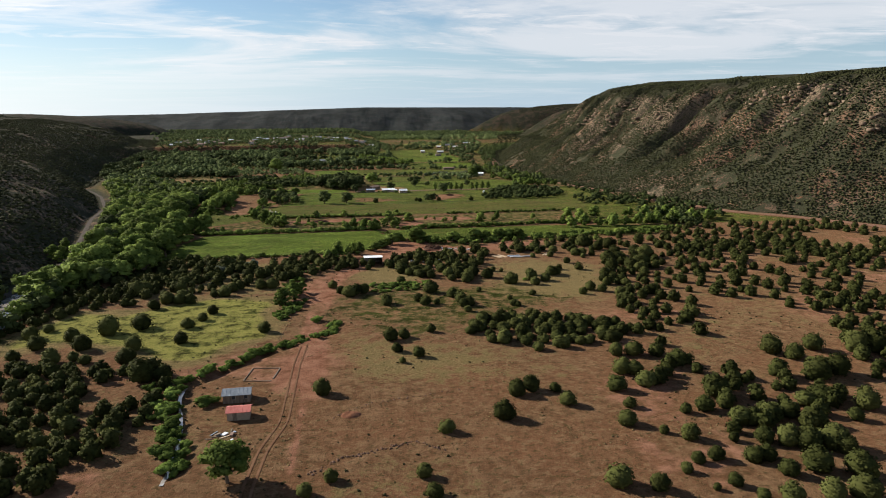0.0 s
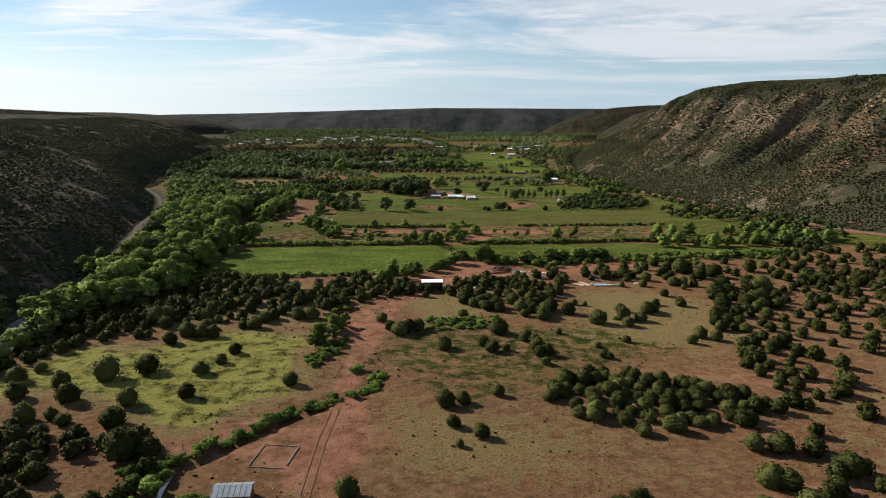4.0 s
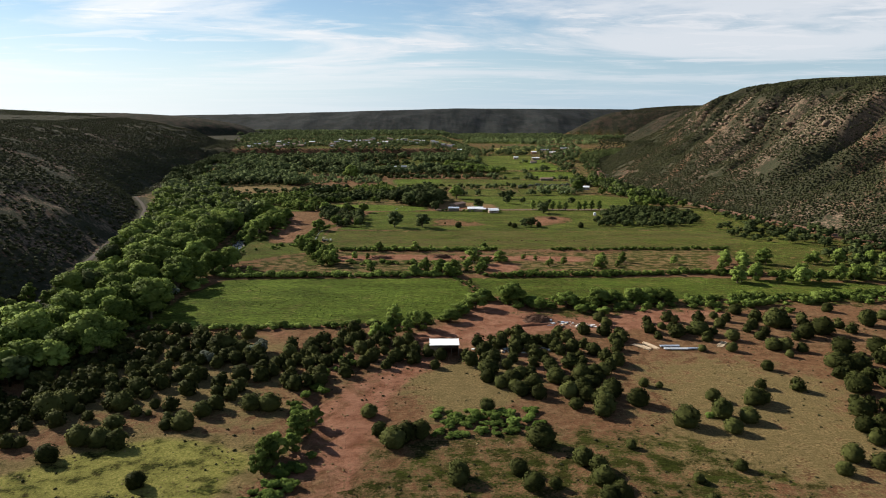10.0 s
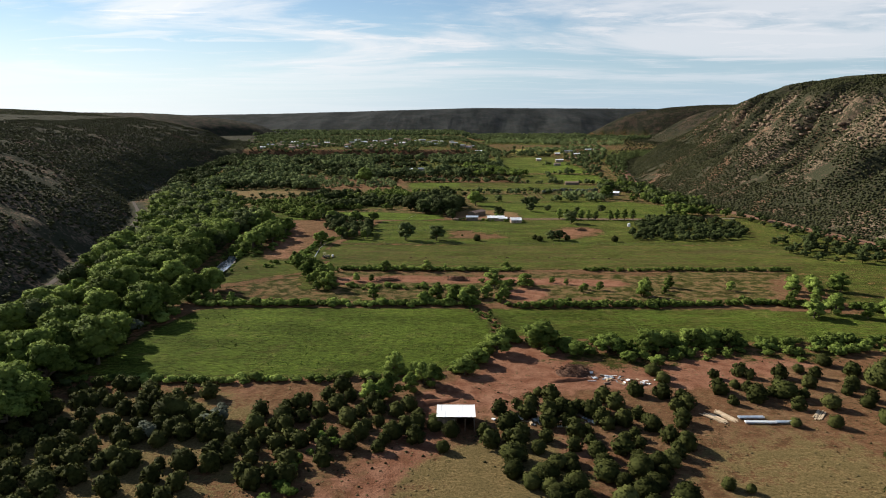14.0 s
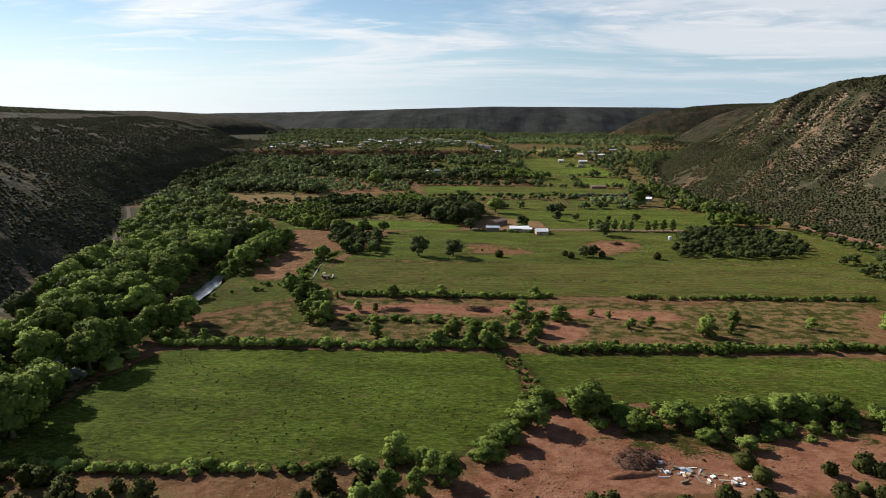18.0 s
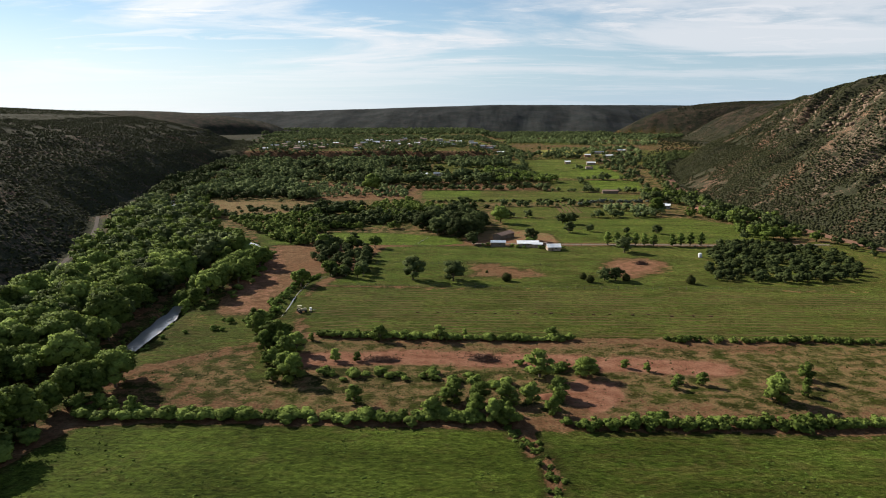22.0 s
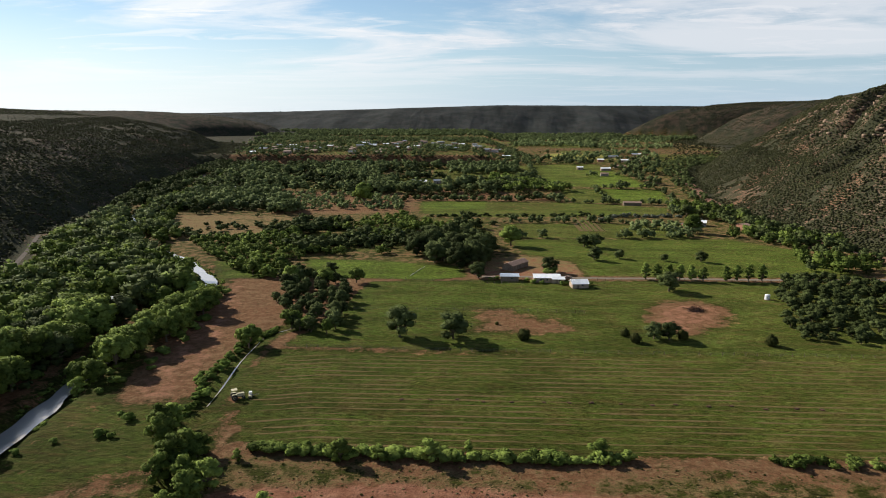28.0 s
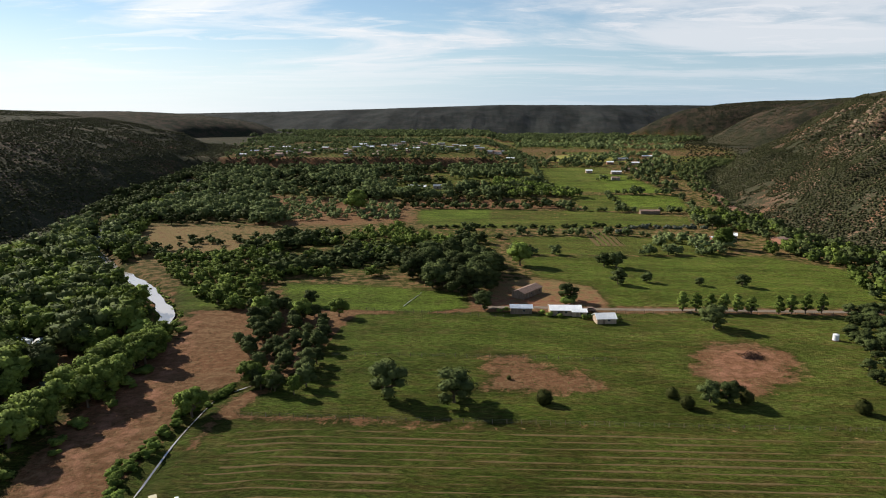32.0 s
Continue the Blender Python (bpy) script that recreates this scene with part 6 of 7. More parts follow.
def boxes(*rows):
    """Boxes as one shape: rows of centre x, y, z, sizes x, y, z and, if given, turn in degrees about z and tilt about x."""
    out = []
    base = np.array([(0, 1, 3, 2), (4, 6, 7, 5), (0, 4, 5, 1), (2, 3, 7, 6), (0, 2, 6, 4), (1, 5, 7, 3)])
    for r in rows:
        cx, cy, cz, sx_, sy_, sz_ = r[:6]
        v = CUBE * (sx_ / 2, sy_ / 2, sz_ / 2)
        if len(r) > 6:
            m = Euler((radians(r[7]) if len(r) > 7 else 0, radians(r[8]) if len(r) > 8 else 0, radians(r[6]))).to_matrix()
            v = v @ np.array(m).T
        out.append((v + (cx, cy, cz), base))
    return join(out)


def gable(w, d, h, ridge):
    """The closed shell of a building with gable ends, ridge along x."""
    ends = [(-d / 2, 0), (d / 2, 0), (d / 2, h), (0, h + ridge), (-d / 2, h)]
    V = np.array([(s * w / 2, a, b) for s in (-1, 1) for a, b in ends])
    F = [(0, 1, 6, 5), (1, 2, 7, 6), (2, 3, 8, 7), (3, 4, 9, 8), (4, 0, 5, 9), (0, 4, 2, 1), (4, 3, 2, 2), (5, 6, 7, 9), (9, 7, 8, 8)]
    bm = bmesh.new()
    vs = [bm.verts.new(v) for v in V]
    for f in F:
        bm.faces.new([vs[i] for i in dict.fromkeys(f)])
    return bm


def roof_slope(w, run, rise, over, side, ribs=0.8, t=0.07):
    """One slope of a tin roof with raised ribs; the ridge is along x at z = rise."""
    n = max(3, int(w / ribs))
    run2, drop = run + over, rise * over / run if run else 0
    xs_, up_ = [], []
    for i in range(n + 1):
        x = -w / 2 - over + 0.05 + i * (w + 2 * over - 0.1) / n
        xs_ += [x - 0.05, x - 0.025, x + 0.025, x + 0.05]
        up_ += [t, t + 0.045, t + 0.045, t]
    m = len(xs_)
    rows = []
    for yy, z in ((0, rise), (run2, -drop)):
        rows += [[(x, side * yy, z + u) for x, u in zip(xs_, up_)], [(x, side * yy, z) for x in xs_]]
    V = np.array(rows, float).reshape(-1, 3)
    i = np.arange(m - 1)
    a0, b0, a1, b1 = i, i + m, i + 2 * m, i + 3 * m
    F = np.concatenate([np.stack([a0, a0 + 1, a1 + 1, a1], -1), np.stack([b0, b1, b1 + 1, b0 + 1], -1), np.stack([a0, b0, b0 + 1, a0 + 1], -1), np.stack([a1, a1 + 1, b1 + 1, b1], -1), np.array([(0, 2 * m, 3 * m, m), (m - 1, 2 * m - 1, 4 * m - 1, 3 * m - 1)])])
    return V, F


def house(name, label, x, y, turn, w, d, h, ridge, wall, roof, doors=1, windows=2, over=0.35, chimney=False, category="house", group="", detail=True):
    """A small building: walls, two roof slopes, doors and windows. The front faces -y before the turn."""
    ob = tagged(empty(name, x, y, at_ground(x, y) - 0.05, turn), label, category, group)
    part("wall", gable(w, d, h, ridge), wall, ob)
    for s in (-1, 1):
        rf = new("roof", mesh_np("roof", *roof_slope(w, d / 2, ridge, over, s, 0.8 if detail else 3.0), roof))
        rf.parent = ob
        rf.location = (0, 0, h)
    if chimney:
        part("chimney", boxes((w * 0.2, 0.3, h + ridge + 0.2, 0.6, 0.6, 1.2), (w * 0.2, 0.3, h + ridge + 0.85, 0.72, 0.72, 0.12)), wall, ob)
    for i in range(doors):
        px = -w / 2 + w * (i + 0.5) / max(1, doors) * 0.5 + w * 0.1
        dr = part("door", boxes((px, -d / 2 - 0.03, 1.02, 0.95, 0.08, 2.04)), WOOD, ob)
        if detail:
            part("door_handle", boxes((px + 0.36, -d / 2 - 0.1, 1.0, 0.05, 0.06, 0.14)), IRON, dr)
    for i in range(windows):
        px = w * (i + 0.6) / (windows + 0.2) - w / 2 + w * 0.12
        if px > w / 2 - 0.7:
            px = w / 2 - 0.8
        for sd in (-1, 1):
            wd = part("window", boxes((px, sd * (d / 2 + 0.02), 1.5, 1.0, 0.06, 1.0)), PALE_WALL, ob)
            part("pane", boxes((px, sd * (d / 2 + 0.045), 1.5, 0.82, 0.06, 0.82)), GLASS, wd)
    return ob


house("cabin", "small cabin with grey tin roof and brown board walls", -35.4, 157.0, 2, 6.3, 4.2, 2.2, 0.8, WOOD, GREY_TIN, 1, 2, category="cabin")
house("red_roofed_shed", "small tan shed with a faded red tin roof", -33.4, 146.8, 1, 4.9, 3.5, 2.1, 0.6, PLASTER, RED_TIN, 1, 0, category="shed")
house("farmhouse", "long low farmhouse with a white tin roof", 28.0, 640.0, 1, 12.0, 7.0, 2.3, 1.1, PLASTER, WHITE_TIN, 1, 4, category="house")
house("farmhouse_wing", "white-roofed wing built against the farmhouse", 33.0, 637.2, 1, 5.5, 4.0, 2.1, 0.7, PLASTER, WHITE_TIN, 1, 1, category="house")
house("blue_shed", "open farm shed with a pale blue tin roof", 11.0, 640.4, 0, 8.2, 5.0, 2.5, 0.8, WOOD, BLUE_TIN, 1, 1, category="shed")
house("white_barn", "white barn with a gabled white tin roof", 41.4, 629.5, 8, 7.2, 5.6, 2.1, 1.4, PLASTER, WHITE_TIN, 1, 1, category="barn")
house("brown_barn", "long brown barn with a rusty tin roof", 15.0, 667.0, 56, 15.0, 6.0, 2.7, 1.1, WOOD, BROWN_TIN, 2, 2, category="barn")
house("dark_shed", "low dark shed alone in a far field", 128.0, 923.0, 2, 15.0, 5.0, 2.6, 0.9, WOOD, BROWN_TIN, 2, 0, category="shed")
house("east_house", "house with a pale roof among trees below the slope", 150.0, 812.0, -20, 11.0, 7.5, 2.7, 1.3, PALE_WALL, WHITE_TIN, 1, 3, chimney=True)
house("east_cottage", "small pink-walled cottage under the trees", 139.0, 800.0, 10, 7.0, 5.5, 2.5, 1.1, ADOBE, GREY_TIN, 1, 2)
house("slope_house", "reddish house at the foot of the slope", 178.0, 800.0, 30, 10.0, 7.0, 2.8, 1.0, ADOBE, BROWN_TIN, 1, 2)
house("mill_house", "large house with long white roofs in a clearing", -72.0, 1062.0, -4, 18.0, 8.0, 3.0, 1.5, PALE_WALL, WHITE_TIN, 1, 4)
house("mill_barn", "white-roofed barn beside the large house", -50.0, 1066.0, 2, 12.0, 7.0, 3.0, 1.4, PALE_WALL, GREY_TIN, 1, 2, category="barn")
house("mill_shed", "grey-roofed shed near the clearing", -20.0, 1058.0, 2, 14.0, 6.0, 2.8, 1.2, WOOD, GREY_TIN, 1, 1, category="shed")


def pole_shed():
    """A shed with a flat white tin roof on posts, closed at the back."""
    ob = tagged(empty("white_roofed_shed", 2.6, 310.2, at_ground(2.6, 310.2), 1), "shed with a bright white tin roof and dark open front", "shed")
    rf = new("roof", mesh_np("roof", *roof_slope(8.6, 7.6, 0.45, 0.15, 1, 0.9), WHITE_TIN))
    rf.parent = ob
    rf.location = (0, -3.9, 3.05)
    part("back_wall", boxes((0, 3.5, 1.6, 8.4, 0.1, 3.2)), WOOD, ob)
    part("side_wall", boxes((-4.15, 0, 1.55, 0.1, 7.0, 3.1)), WOOD, ob)
    part("side_wall", boxes((4.15, 0, 1.55, 0.1, 7.0, 3.1)), WOOD, ob)
    part("front_wall", boxes((-2.2, -3.5, 1.5, 4.0, 0.1, 3.0)), WOOD, ob)
    for i in range(5):
        part("post", boxes((-4.1 + i * 2.05, -3.62, 1.5, 0.14, 0.14, 3.0)), WOOD, ob)


pole_shed()


def outline_walls():
    """The low walls of a building that is gone."""
    ob = tagged(empty("ruined_foundation", -31.6, 172.8, at_ground(-31.6, 172.8), -8), "low pale outline of a ruined foundation on red soil", "ruin")
    for cx, cy, sx_, sy_ in ((0, 4.6, 7.4, 0.2), (0, -4.6, 7.4, 0.18), (-3.7, 0, 0.18, 8.6), (3.7, 0.6, 0.3, 7.6)):
        part("footing", boxes((cx, cy, 0.05, sx_, sy_, 0.26)), LANE, ob)


outline_walls()


def stone_shapes(n, seed):
    r = np.random.default_rng(seed)
    return [mesh_np("stone", ball(r, 2)[0] * (0.5, 0.4, 0.3), ball(r, 2)[1], STONE) for _ in range(n)]


STONES = stone_shapes(4, 301)


def stone_row(name, label, line, gap, lo, hi, category="wall"):
    """A row of loose stones, each a part."""
    x0, y0 = line[0]
    z0 = at_ground(x0, y0)
    ob = tagged(empty(name, x0, y0, z0), label, category)
    for a, b in zip(*along(rng, line, gap, 0.35)):
        st = part("stone", STONES[int(rng.integers(4))], None, ob)
        s = rng.uniform(lo, hi)
        st.matrix_basis = Matrix.LocRotScale((a - x0, b - y0, at_ground(a, b) - z0 + 0.05), Euler((0, 0, rng.uniform(0, 6))), (s, s, s))
    return ob


stone_row("rubble_wall", "broken row of rubble stones on bare soil", [(-16, 118), (-10, 124), (0, 127), (6, 129), (11, 124)], 0.45, 0.3, 0.8)
stone_row("rubble_bank", "scattered stones along a bare bank", [(-12, 143), (-8, 147), (-2, 150), (8, 152), (20, 155)], 1.0, 0.25, 0.6, "stones")


def heap(name, label, x, y, w, d, h, mat, category, turn=0.0, twigs=0, seed=1):
    """A mound of earth, with dead branches on it where there are any."""
    r = np.random.default_rng(seed)
    ob = tagged(empty(name, x, y, at_ground(x, y) - 0.1, turn), label, category)
    n = 18
    g = np.linspace(-1, 1, n)
    a, b = np.meshgrid(g, g)
    q = np.clip(1 - (a * a + b * b), 0, 1)
    z = q**0.8 * h * (0.45 + 1.0 * fbm(a * w, b * d, max(w, d) * 0.3, seed + 5))
    i = np.arange(n * n).reshape(n, n)
    F = np.stack([i[:-1, :-1], i[:-1, 1:], i[1:, 1:], i[1:, :-1]], -1).reshape(-1, 4)
    part("mound", (np.stack([a * w / 2, b * d / 2, z], -1).reshape(-1, 3), F), mat, ob, "", True)
    if twigs:
        out = []
        for _ in range(twigs):
            p = np.array([r.normal(0, w * 0.21), r.normal(0, d * 0.21), h * r.uniform(0.2, 1.1)])
            dv = r.normal(0, 1, 3) * (1, 1, 0.35)
            dv /= np.linalg.norm(dv)
            ln = r.uniform(0.8, 3.0)
            out.append(limb(p - dv * ln / 2, p + dv * ln / 2, 0.09, 0.02, 4))
        tagged(part("brush_top", join(out), BRUSH, ob), kind="stuff")
    return ob


heap("brush_pile", "large heap of dead brush and red earth", 35.5, 344.0, 11, 8, 1.5, BRUSH, "brush pile", 20, 420, 311)
heap("brush_pile", "long low heap of dead brush on fallow ground", -28.5, 452.0, 11, 3.2, 1.1, BRUSH, "brush pile", 3, 240, 312)
heap("brush_pile", "heap of dead brush on red fallow ground", 2.0, 454.5, 10, 4.0, 1.4, BRUSH, "brush pile", -6, 240, 313)
heap("brush_pile", "heap of brown brush on a bare patch of pasture", 81.5, 594.0, 7.0, 3.6, 1.3, BRUSH, "brush pile", 10, 200, 314)
heap("earth_heap", "small heap of red earth", -8.0, 144.0, 5, 4, 0.7, MOUND, "earth heap", 0, 0, 315)
heap("earth_bank", "cut bank of bare red earth beside the shed", -4.0, 321.5, 17, 3.2, 1.0, MOUND, "earth bank", 22, 0, 316)
heap("earth_bank", "bare red bank above the flat", 33.0, 338.0, 12, 2.6, 1.0, MOUND, "earth bank", 14, 0, 317)
heap("earth_heap", "low heap of red earth on the fallow strip", 20.0, 428.0, 10, 5, 0.6, MOUND, "earth heap", 0, 0, 319)


def rubbish(x, y, n, spread, seed):
    """Loose boards, sheets and scraps."""
    r = np.random.default_rng(seed)
    ob = tagged(empty("rubbish_heap", x, y, at_ground(x, y)), "scattered boards, tin sheets and pale scraps", "rubbish", "rubbish heaps")
    mats = (LUMBER, WHITE_TIN, GREY_TIN, BROWN_TIN, WOOD, BLUE_TIN)
    for i in range(n):
        a, b = r.normal(0, spread[0]), r.normal(0, spread[1])
        z = at_ground(x + a, y + b) - at_ground(x, y)
        long = r.random() < 0.5
        s = (r.uniform(1.2, 3.0), r.uniform(0.15, 0.35), 0.08) if long else (r.uniform(0.5, 1.6), r.uniform(0.4, 1.0), r.uniform(0.04, 0.5))
        part("board" if long else "scrap", boxes((a, b, z + s[2] / 2 + 0.06, *s, r.uniform(0, 180), r.uniform(-10, 10))), mats[int(r.integers(6))], ob)


rubbish(15.0, 314.0, 26, (1.8, 0.9), 321)
rubbish(22.5, 313.0, 34, (2.4, 1.4), 322)
rubbish(30.0, 312.5, 34, (3.6, 1.6), 323)
rubbish(44.0, 340.0, 24, (2.6, 1.2), 324)
rubbish(51.0, 337.0, 26, (4.2, 1.8), 325)
rubbish(-36.0, 138.0, 10, (2.0, 1.4), 326)


def lumber_stack(x, y, turn, n, tilt, seed):
    r = np.random.default_rng(seed)
    ob = tagged(empty("lumber_stack", x, y, at_ground(x, y), turn), "stack of pale sawn boards lying on dry grass", "lumber", "lumber stacks")
    for i in range(n):
        part("board", boxes(((i % 6) * 0.32 - 0.8 + r.normal(0, 0.05), r.normal(0, 0.3), 0.15 + (i // 6) * 0.12, 0.26, r.uniform(4.2, 6.0), 0.09, r.normal(0, 2), tilt)), LUMBER, ob)
    for s in (-1.6, 1.6):
        part("bearer", boxes((0, s, 0.05, 2.2, 0.15, 0.14)), WOOD, ob)


lumber_stack(64.0, 315.0, 38, 18, 2, 331)
lumber_stack(66.8, 316.2, 32, 12, 3, 332)
lumber_stack(89.5, 317.5, -40, 8, 2, 333)


def pipe_stack(x, y, turn, n, length, mat, label):
    """Long pale tanks or pipes side by side on bearers."""
    ob = tagged(empty("pipe_stack", x, y, at_ground(x, y), turn), label, "pipes", "pipe stacks")
    for i in range(n):
        v, f = limb((-length / 2, i * 0.6, 0.38), (length / 2, i * 0.6, 0.38), 0.22, 0.22, 10)
        caps = [limb((s * length / 2, i * 0.6, 0.38), (s * (length / 2 + 0.06), i * 0.6, 0.38), 0.22, 0.02, 10) for s in (-1, 1)]
        part("pipe", join([(v, f)] + caps), mat, ob, "", False)
    for s in (-0.3, 0.3):
        part("bearer", boxes((s * length, 0.4, 0.08, 0.2, n * 0.85, 0.18)), WOOD, ob)


pipe_stack(72.5, 315.2, 2, 2, 6.0, BLUE_TIN, "two pale grey pipes lying on dry grass")
pipe_stack(73.5, 312.6, 0, 2, 7.0, WHITE_TIN, "white and grey pipes lying side by side")
pipe_stack(80.0, 312.8, 0, 2, 5.5, BLUE_TIN, "pale pipes on timber bearers")


def wheel(ob, x, y, r, w, rim=True):
    n = 14
    wh = new("wheel", mesh_np("wheel", *limb((x - w / 2, y, r), (x + w / 2, y, r), r, r, n), RUBBER))
    wh.parent = ob
    if rim:
        for s in (-1, 1):
            part("rim", limb((x + s * (w / 2 - 0.02), y, r), (x + s * (w / 2 + 0.03), y, r), r * 0.98, r * 0.05, n), RUBBER, wh)
            part("hub", limb((x + s * w / 2, y, r), (x + s * (w / 2 + 0.06), y, r), r * 0.5, r * 0.35, n), TRACTOR_PAINT, wh)
    return wh


def tractor(x, y, turn):
    """A farm tractor with a pale sunshade."""
    ob = tagged(empty("tractor", x, y, at_ground(x, y), turn), "old pale farm tractor standing in mown hay", "tractor")
    part("bonnet", boxes((0, 1.3, 1.15, 0.75, 1.9, 0.75), (0, 2.25, 1.1, 0.65, 0.12, 0.6)), TRACTOR_PAINT, ob)
    part("chassis", boxes((0, 0.6, 0.7, 0.5, 3.2, 0.35)), IRON, ob)
    part("seat", boxes((0, -0.5, 1.15, 0.55, 0.5, 0.12), (0, -0.75, 1.4, 0.55, 0.1, 0.45)), RUBBER, ob)
    for s in (-1, 1):
        part("fender", boxes((s * 0.85, -0.35, 1.55, 0.5, 1.3, 0.08)), TRACTOR_PAINT, ob)
        wheel(ob, s * 0.95, -0.4, 0.78, 0.45)
        wheel(ob, s * 0.75, 1.9, 0.42, 0.28)
        for yy in (-0.9, 0.4):
            part("canopy_post", boxes((s * 0.6, yy, 1.95, 0.06, 0.06, 1.4)), IRON, ob)
    part("canopy", boxes((0, -0.25, 2.68, 1.45, 1.5, 0.1)), TRACTOR_PAINT, ob)
    part("exhaust", limb((0.25, 1.4, 1.5), (0.25, 1.4, 2.3), 0.05, 0.05, 8), IRON, ob)


tractor(-67.0, 501.5, -60)


def hay_rake(x, y, turn):
    ob = tagged(empty("hay_mower", x, y, at_ground(x, y), turn), "small pale hay mower on two wheels", "mower")
    part("frame", boxes((0, 0.4, 0.6, 2.4, 0.16, 0.16), (0, 1.3, 0.55, 0.14, 1.9, 0.14)), IRON, ob)
    part("deck", boxes((0.1, 0, 0.45, 2.3, 0.9, 0.35)), TRACTOR_PAINT, ob)
    part("hood", boxes((-0.3, 0.1, 1.0, 0.8, 0.8, 0.7)), WHITE_TIN, ob)
    for s in (-1, 1):
        wheel(ob, s * 1.3, -0.2, 0.38, 0.22)


hay_rake(-63.6, 503.2, -70)


def vehicle(name, label, x, y, turn, paint, long=4.4, van=False):
    """A parked car or camper: body, cabin, glass and wheels."""
    ob = tagged(empty(name, x, y, at_ground(x, y), turn), label, "camper" if van else "car")
    h = 2.6 if van else 0.75
    part("body", boxes((0, 0, 0.45 + h / 2, 1.8 if not van else 2.2, long, h), (0, 0, 0.5, 1.7, long + 0.15, 0.25)), paint, ob)
    if van:
        for yy in (-0.25, 0.25):
            for s in (-1, 1):
                part("window", boxes((s * 1.11, yy * long, 1.9, 0.04, 1.0, 0.6)), GLASS, ob)
        part("door", boxes((1.12, 0, 1.4, 0.04, 0.7, 1.7)), PALE_WALL, ob)
    else:
        part("cabin", boxes((0, -0.25, 1.45, 1.55, long * 0.5, 0.5), (0, -0.25, 1.25, 1.68, long * 0.58, 0.18)), paint, ob)
        for s in (-1, 1):
            part("window", boxes((s * 0.79, -0.25, 1.45, 0.03, long * 0.42, 0.36)), GLASS, ob)
        part("windscreen", boxes((0, long * 0.255 - 0.25, 1.45, 1.4, 0.04, 0.4)), GLASS, ob)
    for yy in (-0.32, 0.32):
        for s in (-1, 1):
            wheel(ob, s * 0.85, yy * long, 0.33, 0.22)


vehicle("car", "white car parked beside a hedge", 123.0, 779.5, 80, WHITE_TIN)
vehicle("camper_van", "pale camper parked under the cottonwoods", -150.0, 588.0, 20, WHITE_TIN, 6.0, True)
vehicle("camper_trailer", "grey-white trailer under the river trees", -156.5, 590.0, 75, BLUE_TIN, 6.5, True)
vehicle("farm_truck", "dark truck parked near the farmhouse", 38.0, 643.0, 88, BROWN_TIN)


def water_tank(x, y):
    ob = tagged(empty("water_tank", x, y, at_ground(x, y), 15), "small white tank standing on the pasture", "tank")
    part("shell", limb((0, 0, 0.1), (0, 0, 2.1), 1.0, 1.0, 18), WHITE_TIN, ob)
    part("lid", join([limb((0, 0, 2.1), (0, 0, 2.4), 1.04, 0.22, 18), limb((0, 0, 2.4), (0, 0, 2.47), 0.22, 0.02, 18)]), WHITE_TIN, ob)
    part("base", boxes((0, 0, 0.05, 2.5, 2.5, 0.15)), STONE, ob)
    part("outlet", limb((0.95, 0, 0.4), (1.3, 0, 0.4), 0.07, 0.07, 8), IRON, ob)


water_tank(116.4, 612.6)


def fence(label, line, gap=3.6, high=1.2, wires=3):
    """A wire fence on wooden posts."""
    x0, y0 = line[0]
    z0 = at_ground(x0, y0)
    ob = tagged(empty("fence", x0, y0, z0), label, "fence", "field fences")
    P = np.array(line, float)
    seg = np.r_[0, np.cumsum(np.hypot(*np.diff(P, axis=0).T))]
    s = np.arange(0, seg[-1], gap)
    px, py = np.interp(s, seg, P[:, 0]), np.interp(s, seg, P[:, 1])
    pz = lie(px, py)
    me = mesh_np("post", *limb((0, 0, -0.2), (0, 0, high), 0.075, 0.06, 6), WOOD)
    for a, b, c in zip(px, py, pz):
        p = part("post", me, None, ob)
        p.location = (a - x0, b - y0, c - z0)
    for k in range(wires):
        z = high * (k + 1) / (wires + 0.3)
        V = np.concatenate([np.stack([px - x0, py - y0 + 0.012 * math.sin(q), pz - z0 + z + 0.012 * math.cos(q)], -1) for q in (0, 2.09, 4.19)])
        n = np.arange(len(px) - 1)
        m = len(px)
        F = np.concatenate([np.stack([n + q * m, n + 1 + q * m, n + 1 + (q + 1) % 3 * m, n + (q + 1) % 3 * m], -1) for q in range(3)])
        part("wire", (V, F), IRON, ob)


fence("wire fence on grey posts between hayfield and pasture", [(-66, 543), (-20, 542.5), (60, 543), (150, 544)])
fence("wire fence on grey posts along the gravel lane", [(48, 641), (100, 642), (158, 644)])
fence("wire fence crossing the upper pasture", [(-52, 588), (0, 589), (40, 588)])
fence("wire fence beside the yellow meadow", [(-58, 172), (-44, 181), (-30, 195), (-28, 222), (-32, 252)], 4.0)
fence("wire fence behind the farm buildings", [(-50, 640), (-20, 636), (0, 634), (18, 632)], 3.2)


def irrigation_pipe():
    ob = tagged(empty("irrigation_pipe", -36.0, 646.0, at_ground(-36.0, 646.0), -10), "long thin white pipe lying across green grass", "pipe")
    part("tube", limb((0, 0, 0.2), (1.5, 22, 0.2), 0.06, 0.06, 8), WHITE_TIN, ob)
    for i in range(4):
        part("prop", boxes((0.2 + i * 0.4, 3 + i * 5, 0.06, 0.4, 0.15, 0.16)), WOOD, ob)


irrigation_pipe()


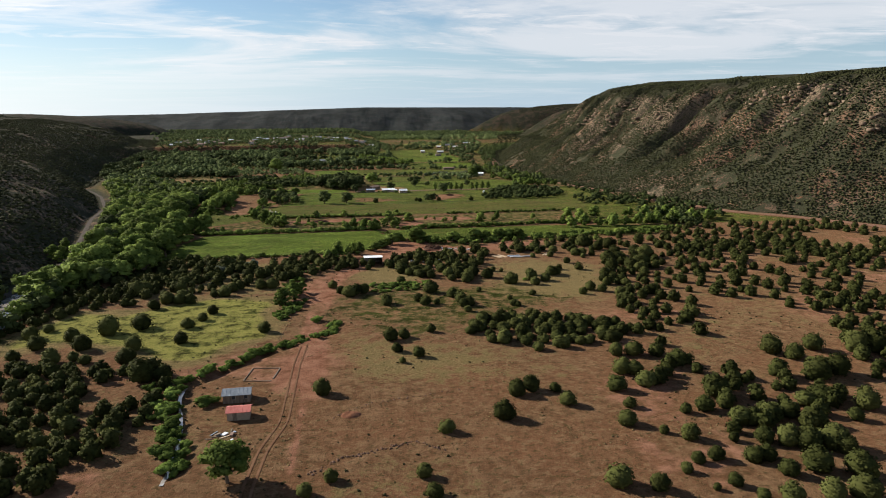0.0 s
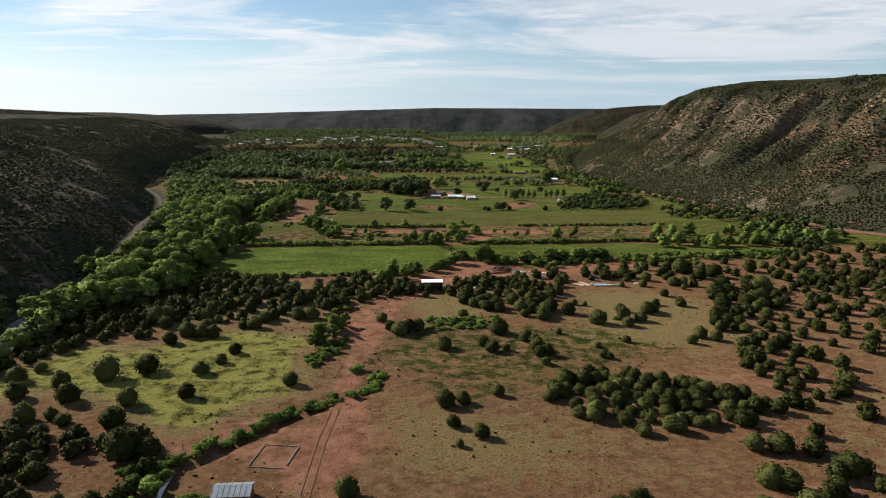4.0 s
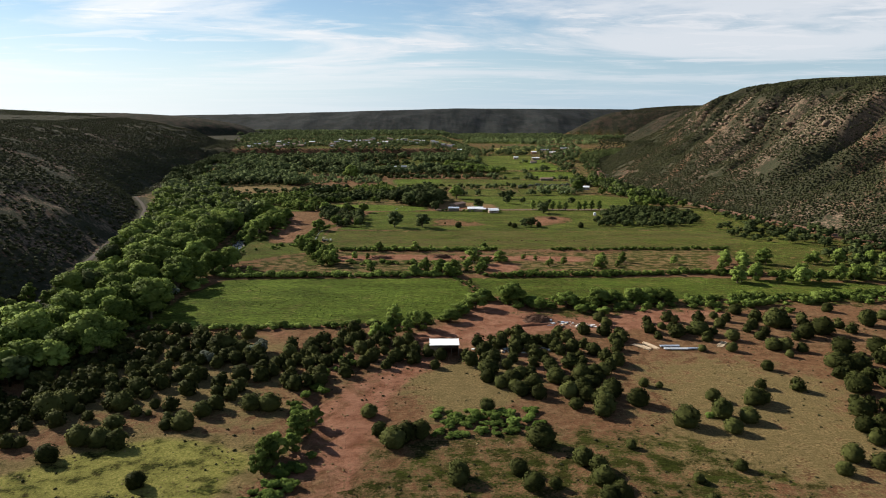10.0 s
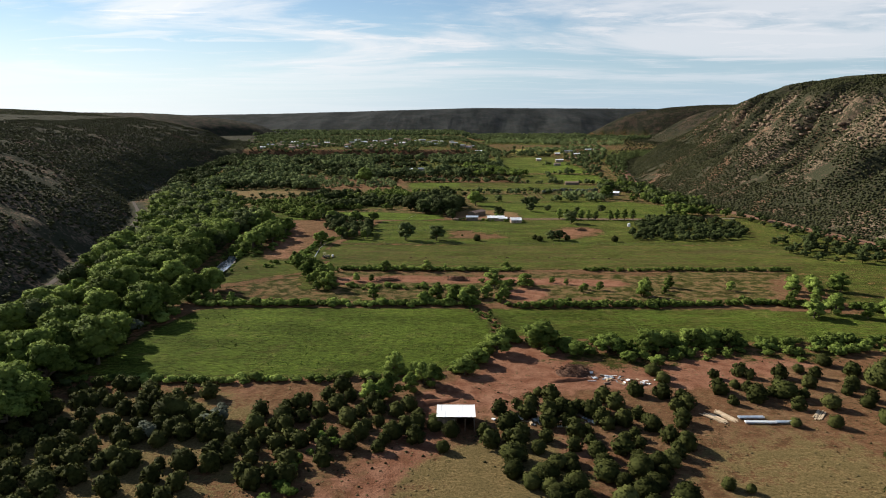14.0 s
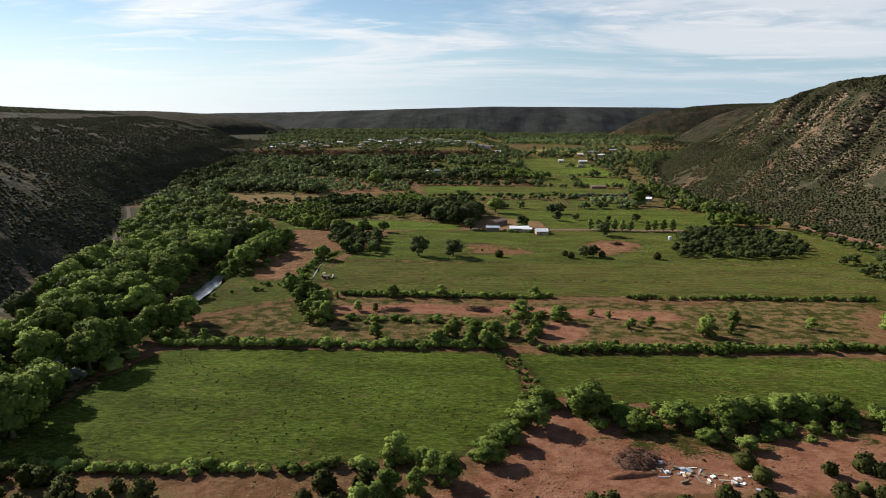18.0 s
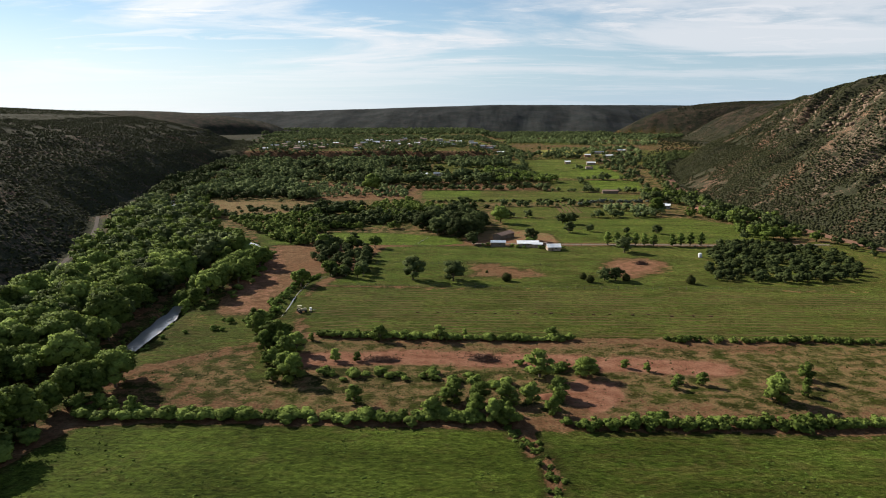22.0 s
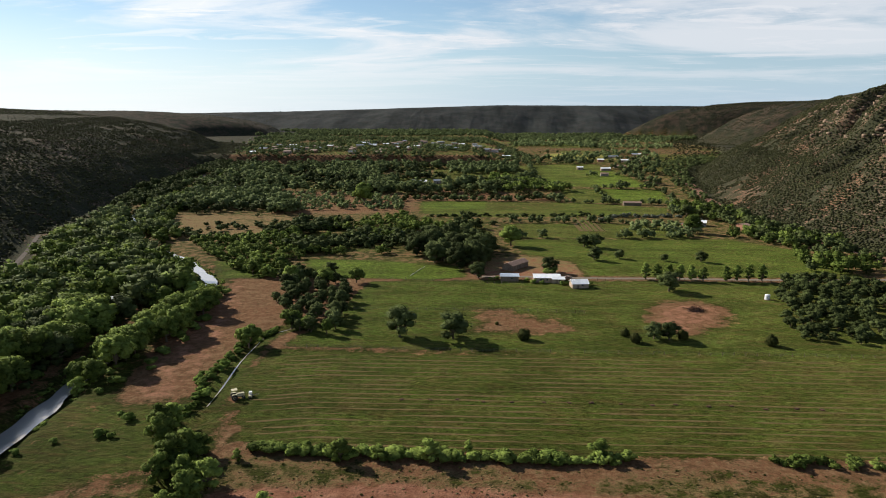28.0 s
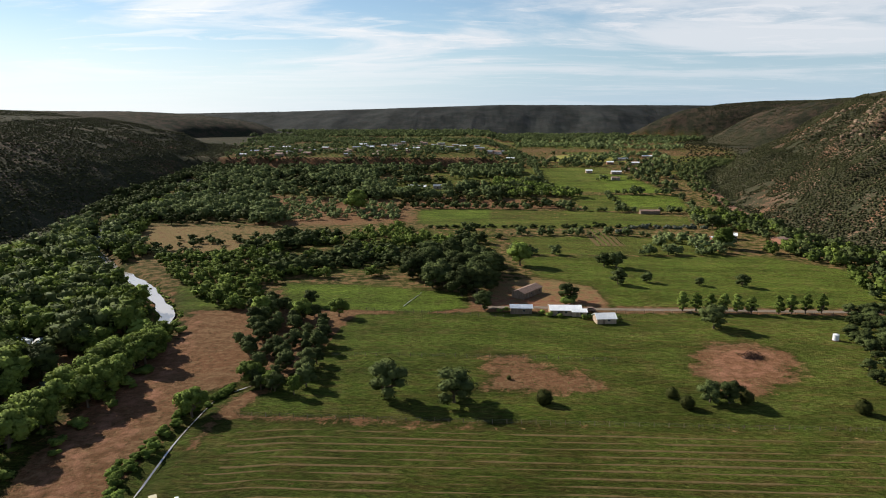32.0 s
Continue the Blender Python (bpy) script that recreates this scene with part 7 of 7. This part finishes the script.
def windrows():
    """Cut hay raked into long low rows."""
    out = []
    r = np.random.default_rng(341)
    for k in range(19):
        y0 = 478.5 + k * 3.25
        x0 = np.interp(y0, [477, 504, 541], [-55, -64, -66]) + r.uniform(0, 5)
        x1 = np.interp(y0, [478, 545], [168, 196])
        s = np.arange(x0, x1, 1.6)
        yc = y0 + 0.9 * (fbm(s, s * 0 + k * 40, 30, 5) - 0.5) - 2.2 * sstep(14, 0, s - x0) + 0.012 * (s - 20)
        w = 0.36 * np.clip(3.4 * fbm(s, s * 0 + k * 7, 9, 6) - 1.05, 0.03, 1.25)
        hgt = w * (0.22 + 0.3 * fbm(s, s * 0 + k * 9, 3, 7))
        z = lie(s, yc)
        V = np.stack([np.stack([s, yc - w, z + 0.01], -1), np.stack([s, yc, z + hgt], -1), np.stack([s, yc + w, z + 0.01], -1)], 1).reshape(-1, 3)
        i = np.arange(len(s) * 3).reshape(-1, 3)
        out.append((V, np.concatenate([np.stack([i[:-1, c], i[1:, c], i[1:, c + 1], i[:-1, c + 1]], -1) for c in (0, 1)])))
    V, F = join(out)
    tagged(new("hay_windrows", mesh_np("hay_windrows", V, F, HAY, True)), "long low rows of cut hay on the mown field", "hay", "", "stuff")


windrows()


def garden():
    """Planted rows on a small plot."""
    ob = tagged(empty("garden_plot", 72, 812, at_ground(72, 812)), "small garden plot with straight planted rows", "garden")
    for k in range(5):
        v = []
        for s in range(22):
            v.append(cards(rng, rng.normal(0, 0.25, (10, 3)) + (k * 3.4 - 6, s * 2.6 - 28, 0.35), np.tile((0, 0, 1.0), (10, 1)), 0.35))
        tagged(part("planting", join(v), WILLOW, ob), kind="stuff")
    part("bed", boxes((0, 0, 0.02, 18, 60, 0.12)), HAY, ob)


garden()


def hay_clumps():
    """Dark damp clumps of hay dropped along the mown rows."""
    r = np.random.default_rng(361)
    shapes = []
    for _ in range(3):
        v, f = ball(r, 3)
        v, same = np.unique(np.round(v, 4), axis=0, return_inverse=True)
        f = same.reshape(-1)[f]
        shapes.append(mesh_np("clump", v * (0.6, 0.36, 0.22), f, BRUSH))
    for i in range(16):
        a, b = -22 + 7.2 * i + r.uniform(-1.2, 1.2), 504 + r.uniform(-0.8, 0.8)
        ob = tagged(new("hay_clump", shapes[i % 3]), "dark clump of damp hay lying on mown grass", "hay", "hay clumps in a row")
        k = r.uniform(0.8, 1.3)
        ob.matrix_basis = Matrix.LocRotScale((a, b, at_ground(a, b) + 0.1), Euler((0, 0, r.uniform(-0.4, 0.4))), (k, k, k))


hay_clumps()

# ---- the town on its bench, and far farms ----
r = np.random.default_rng(351)
WALLS, ROOFS = (PLASTER, PALE_WALL, ADOBE, PLASTER), (GREY_TIN, WHITE_TIN, BROWN_TIN, GREY_TIN, BROWN_TIN)
tx_, ty_ = scatter(r, [(-330, 1262), (40, 1258), (30, 1420), (-120, 1540), (-330, 1500)], 32, 0.40)
for a, b in zip(tx_[:64], ty_[:64]):
    w = r.uniform(7, 13)
    house("town_house", "small low house in the distant town", a, b, r.uniform(-25, 25), w, r.uniform(6, 9), r.uniform(2.6, 3.4), r.uniform(0.6, 1.6), WALLS[int(r.integers(4))], ROOFS[int(r.integers(5))], 1, 2, 0.3, False, "house", "houses of the town", False)
for a, b, w, t in ((150, 1180, 16, 4), (172, 1205, 20, -8), (190, 1270, 18, 5), (205, 1255, 14, 20), (160, 1275, 12, 0), (214, 1300, 16, 12), (120, 1190, 10, 0), (186, 1330, 22, 3), (230, 1370, 20, -6), (250, 1400, 18, 8), (140, 1130, 12, 3), (-30, 1050, 10, 4), (20, 1052, 12, -3), (-256, 1010, 8, 10)):
    house("far_farmhouse", "distant farm building with a pale roof", a, b, t, w * 0.72, 6.2, 2.8, 1.2, WALLS[int(r.integers(4))], (WHITE_TIN, BROWN_TIN, GREY_TIN)[int(r.integers(3))], 1, 2, 0.3, False, "house", "distant farm buildings", False)
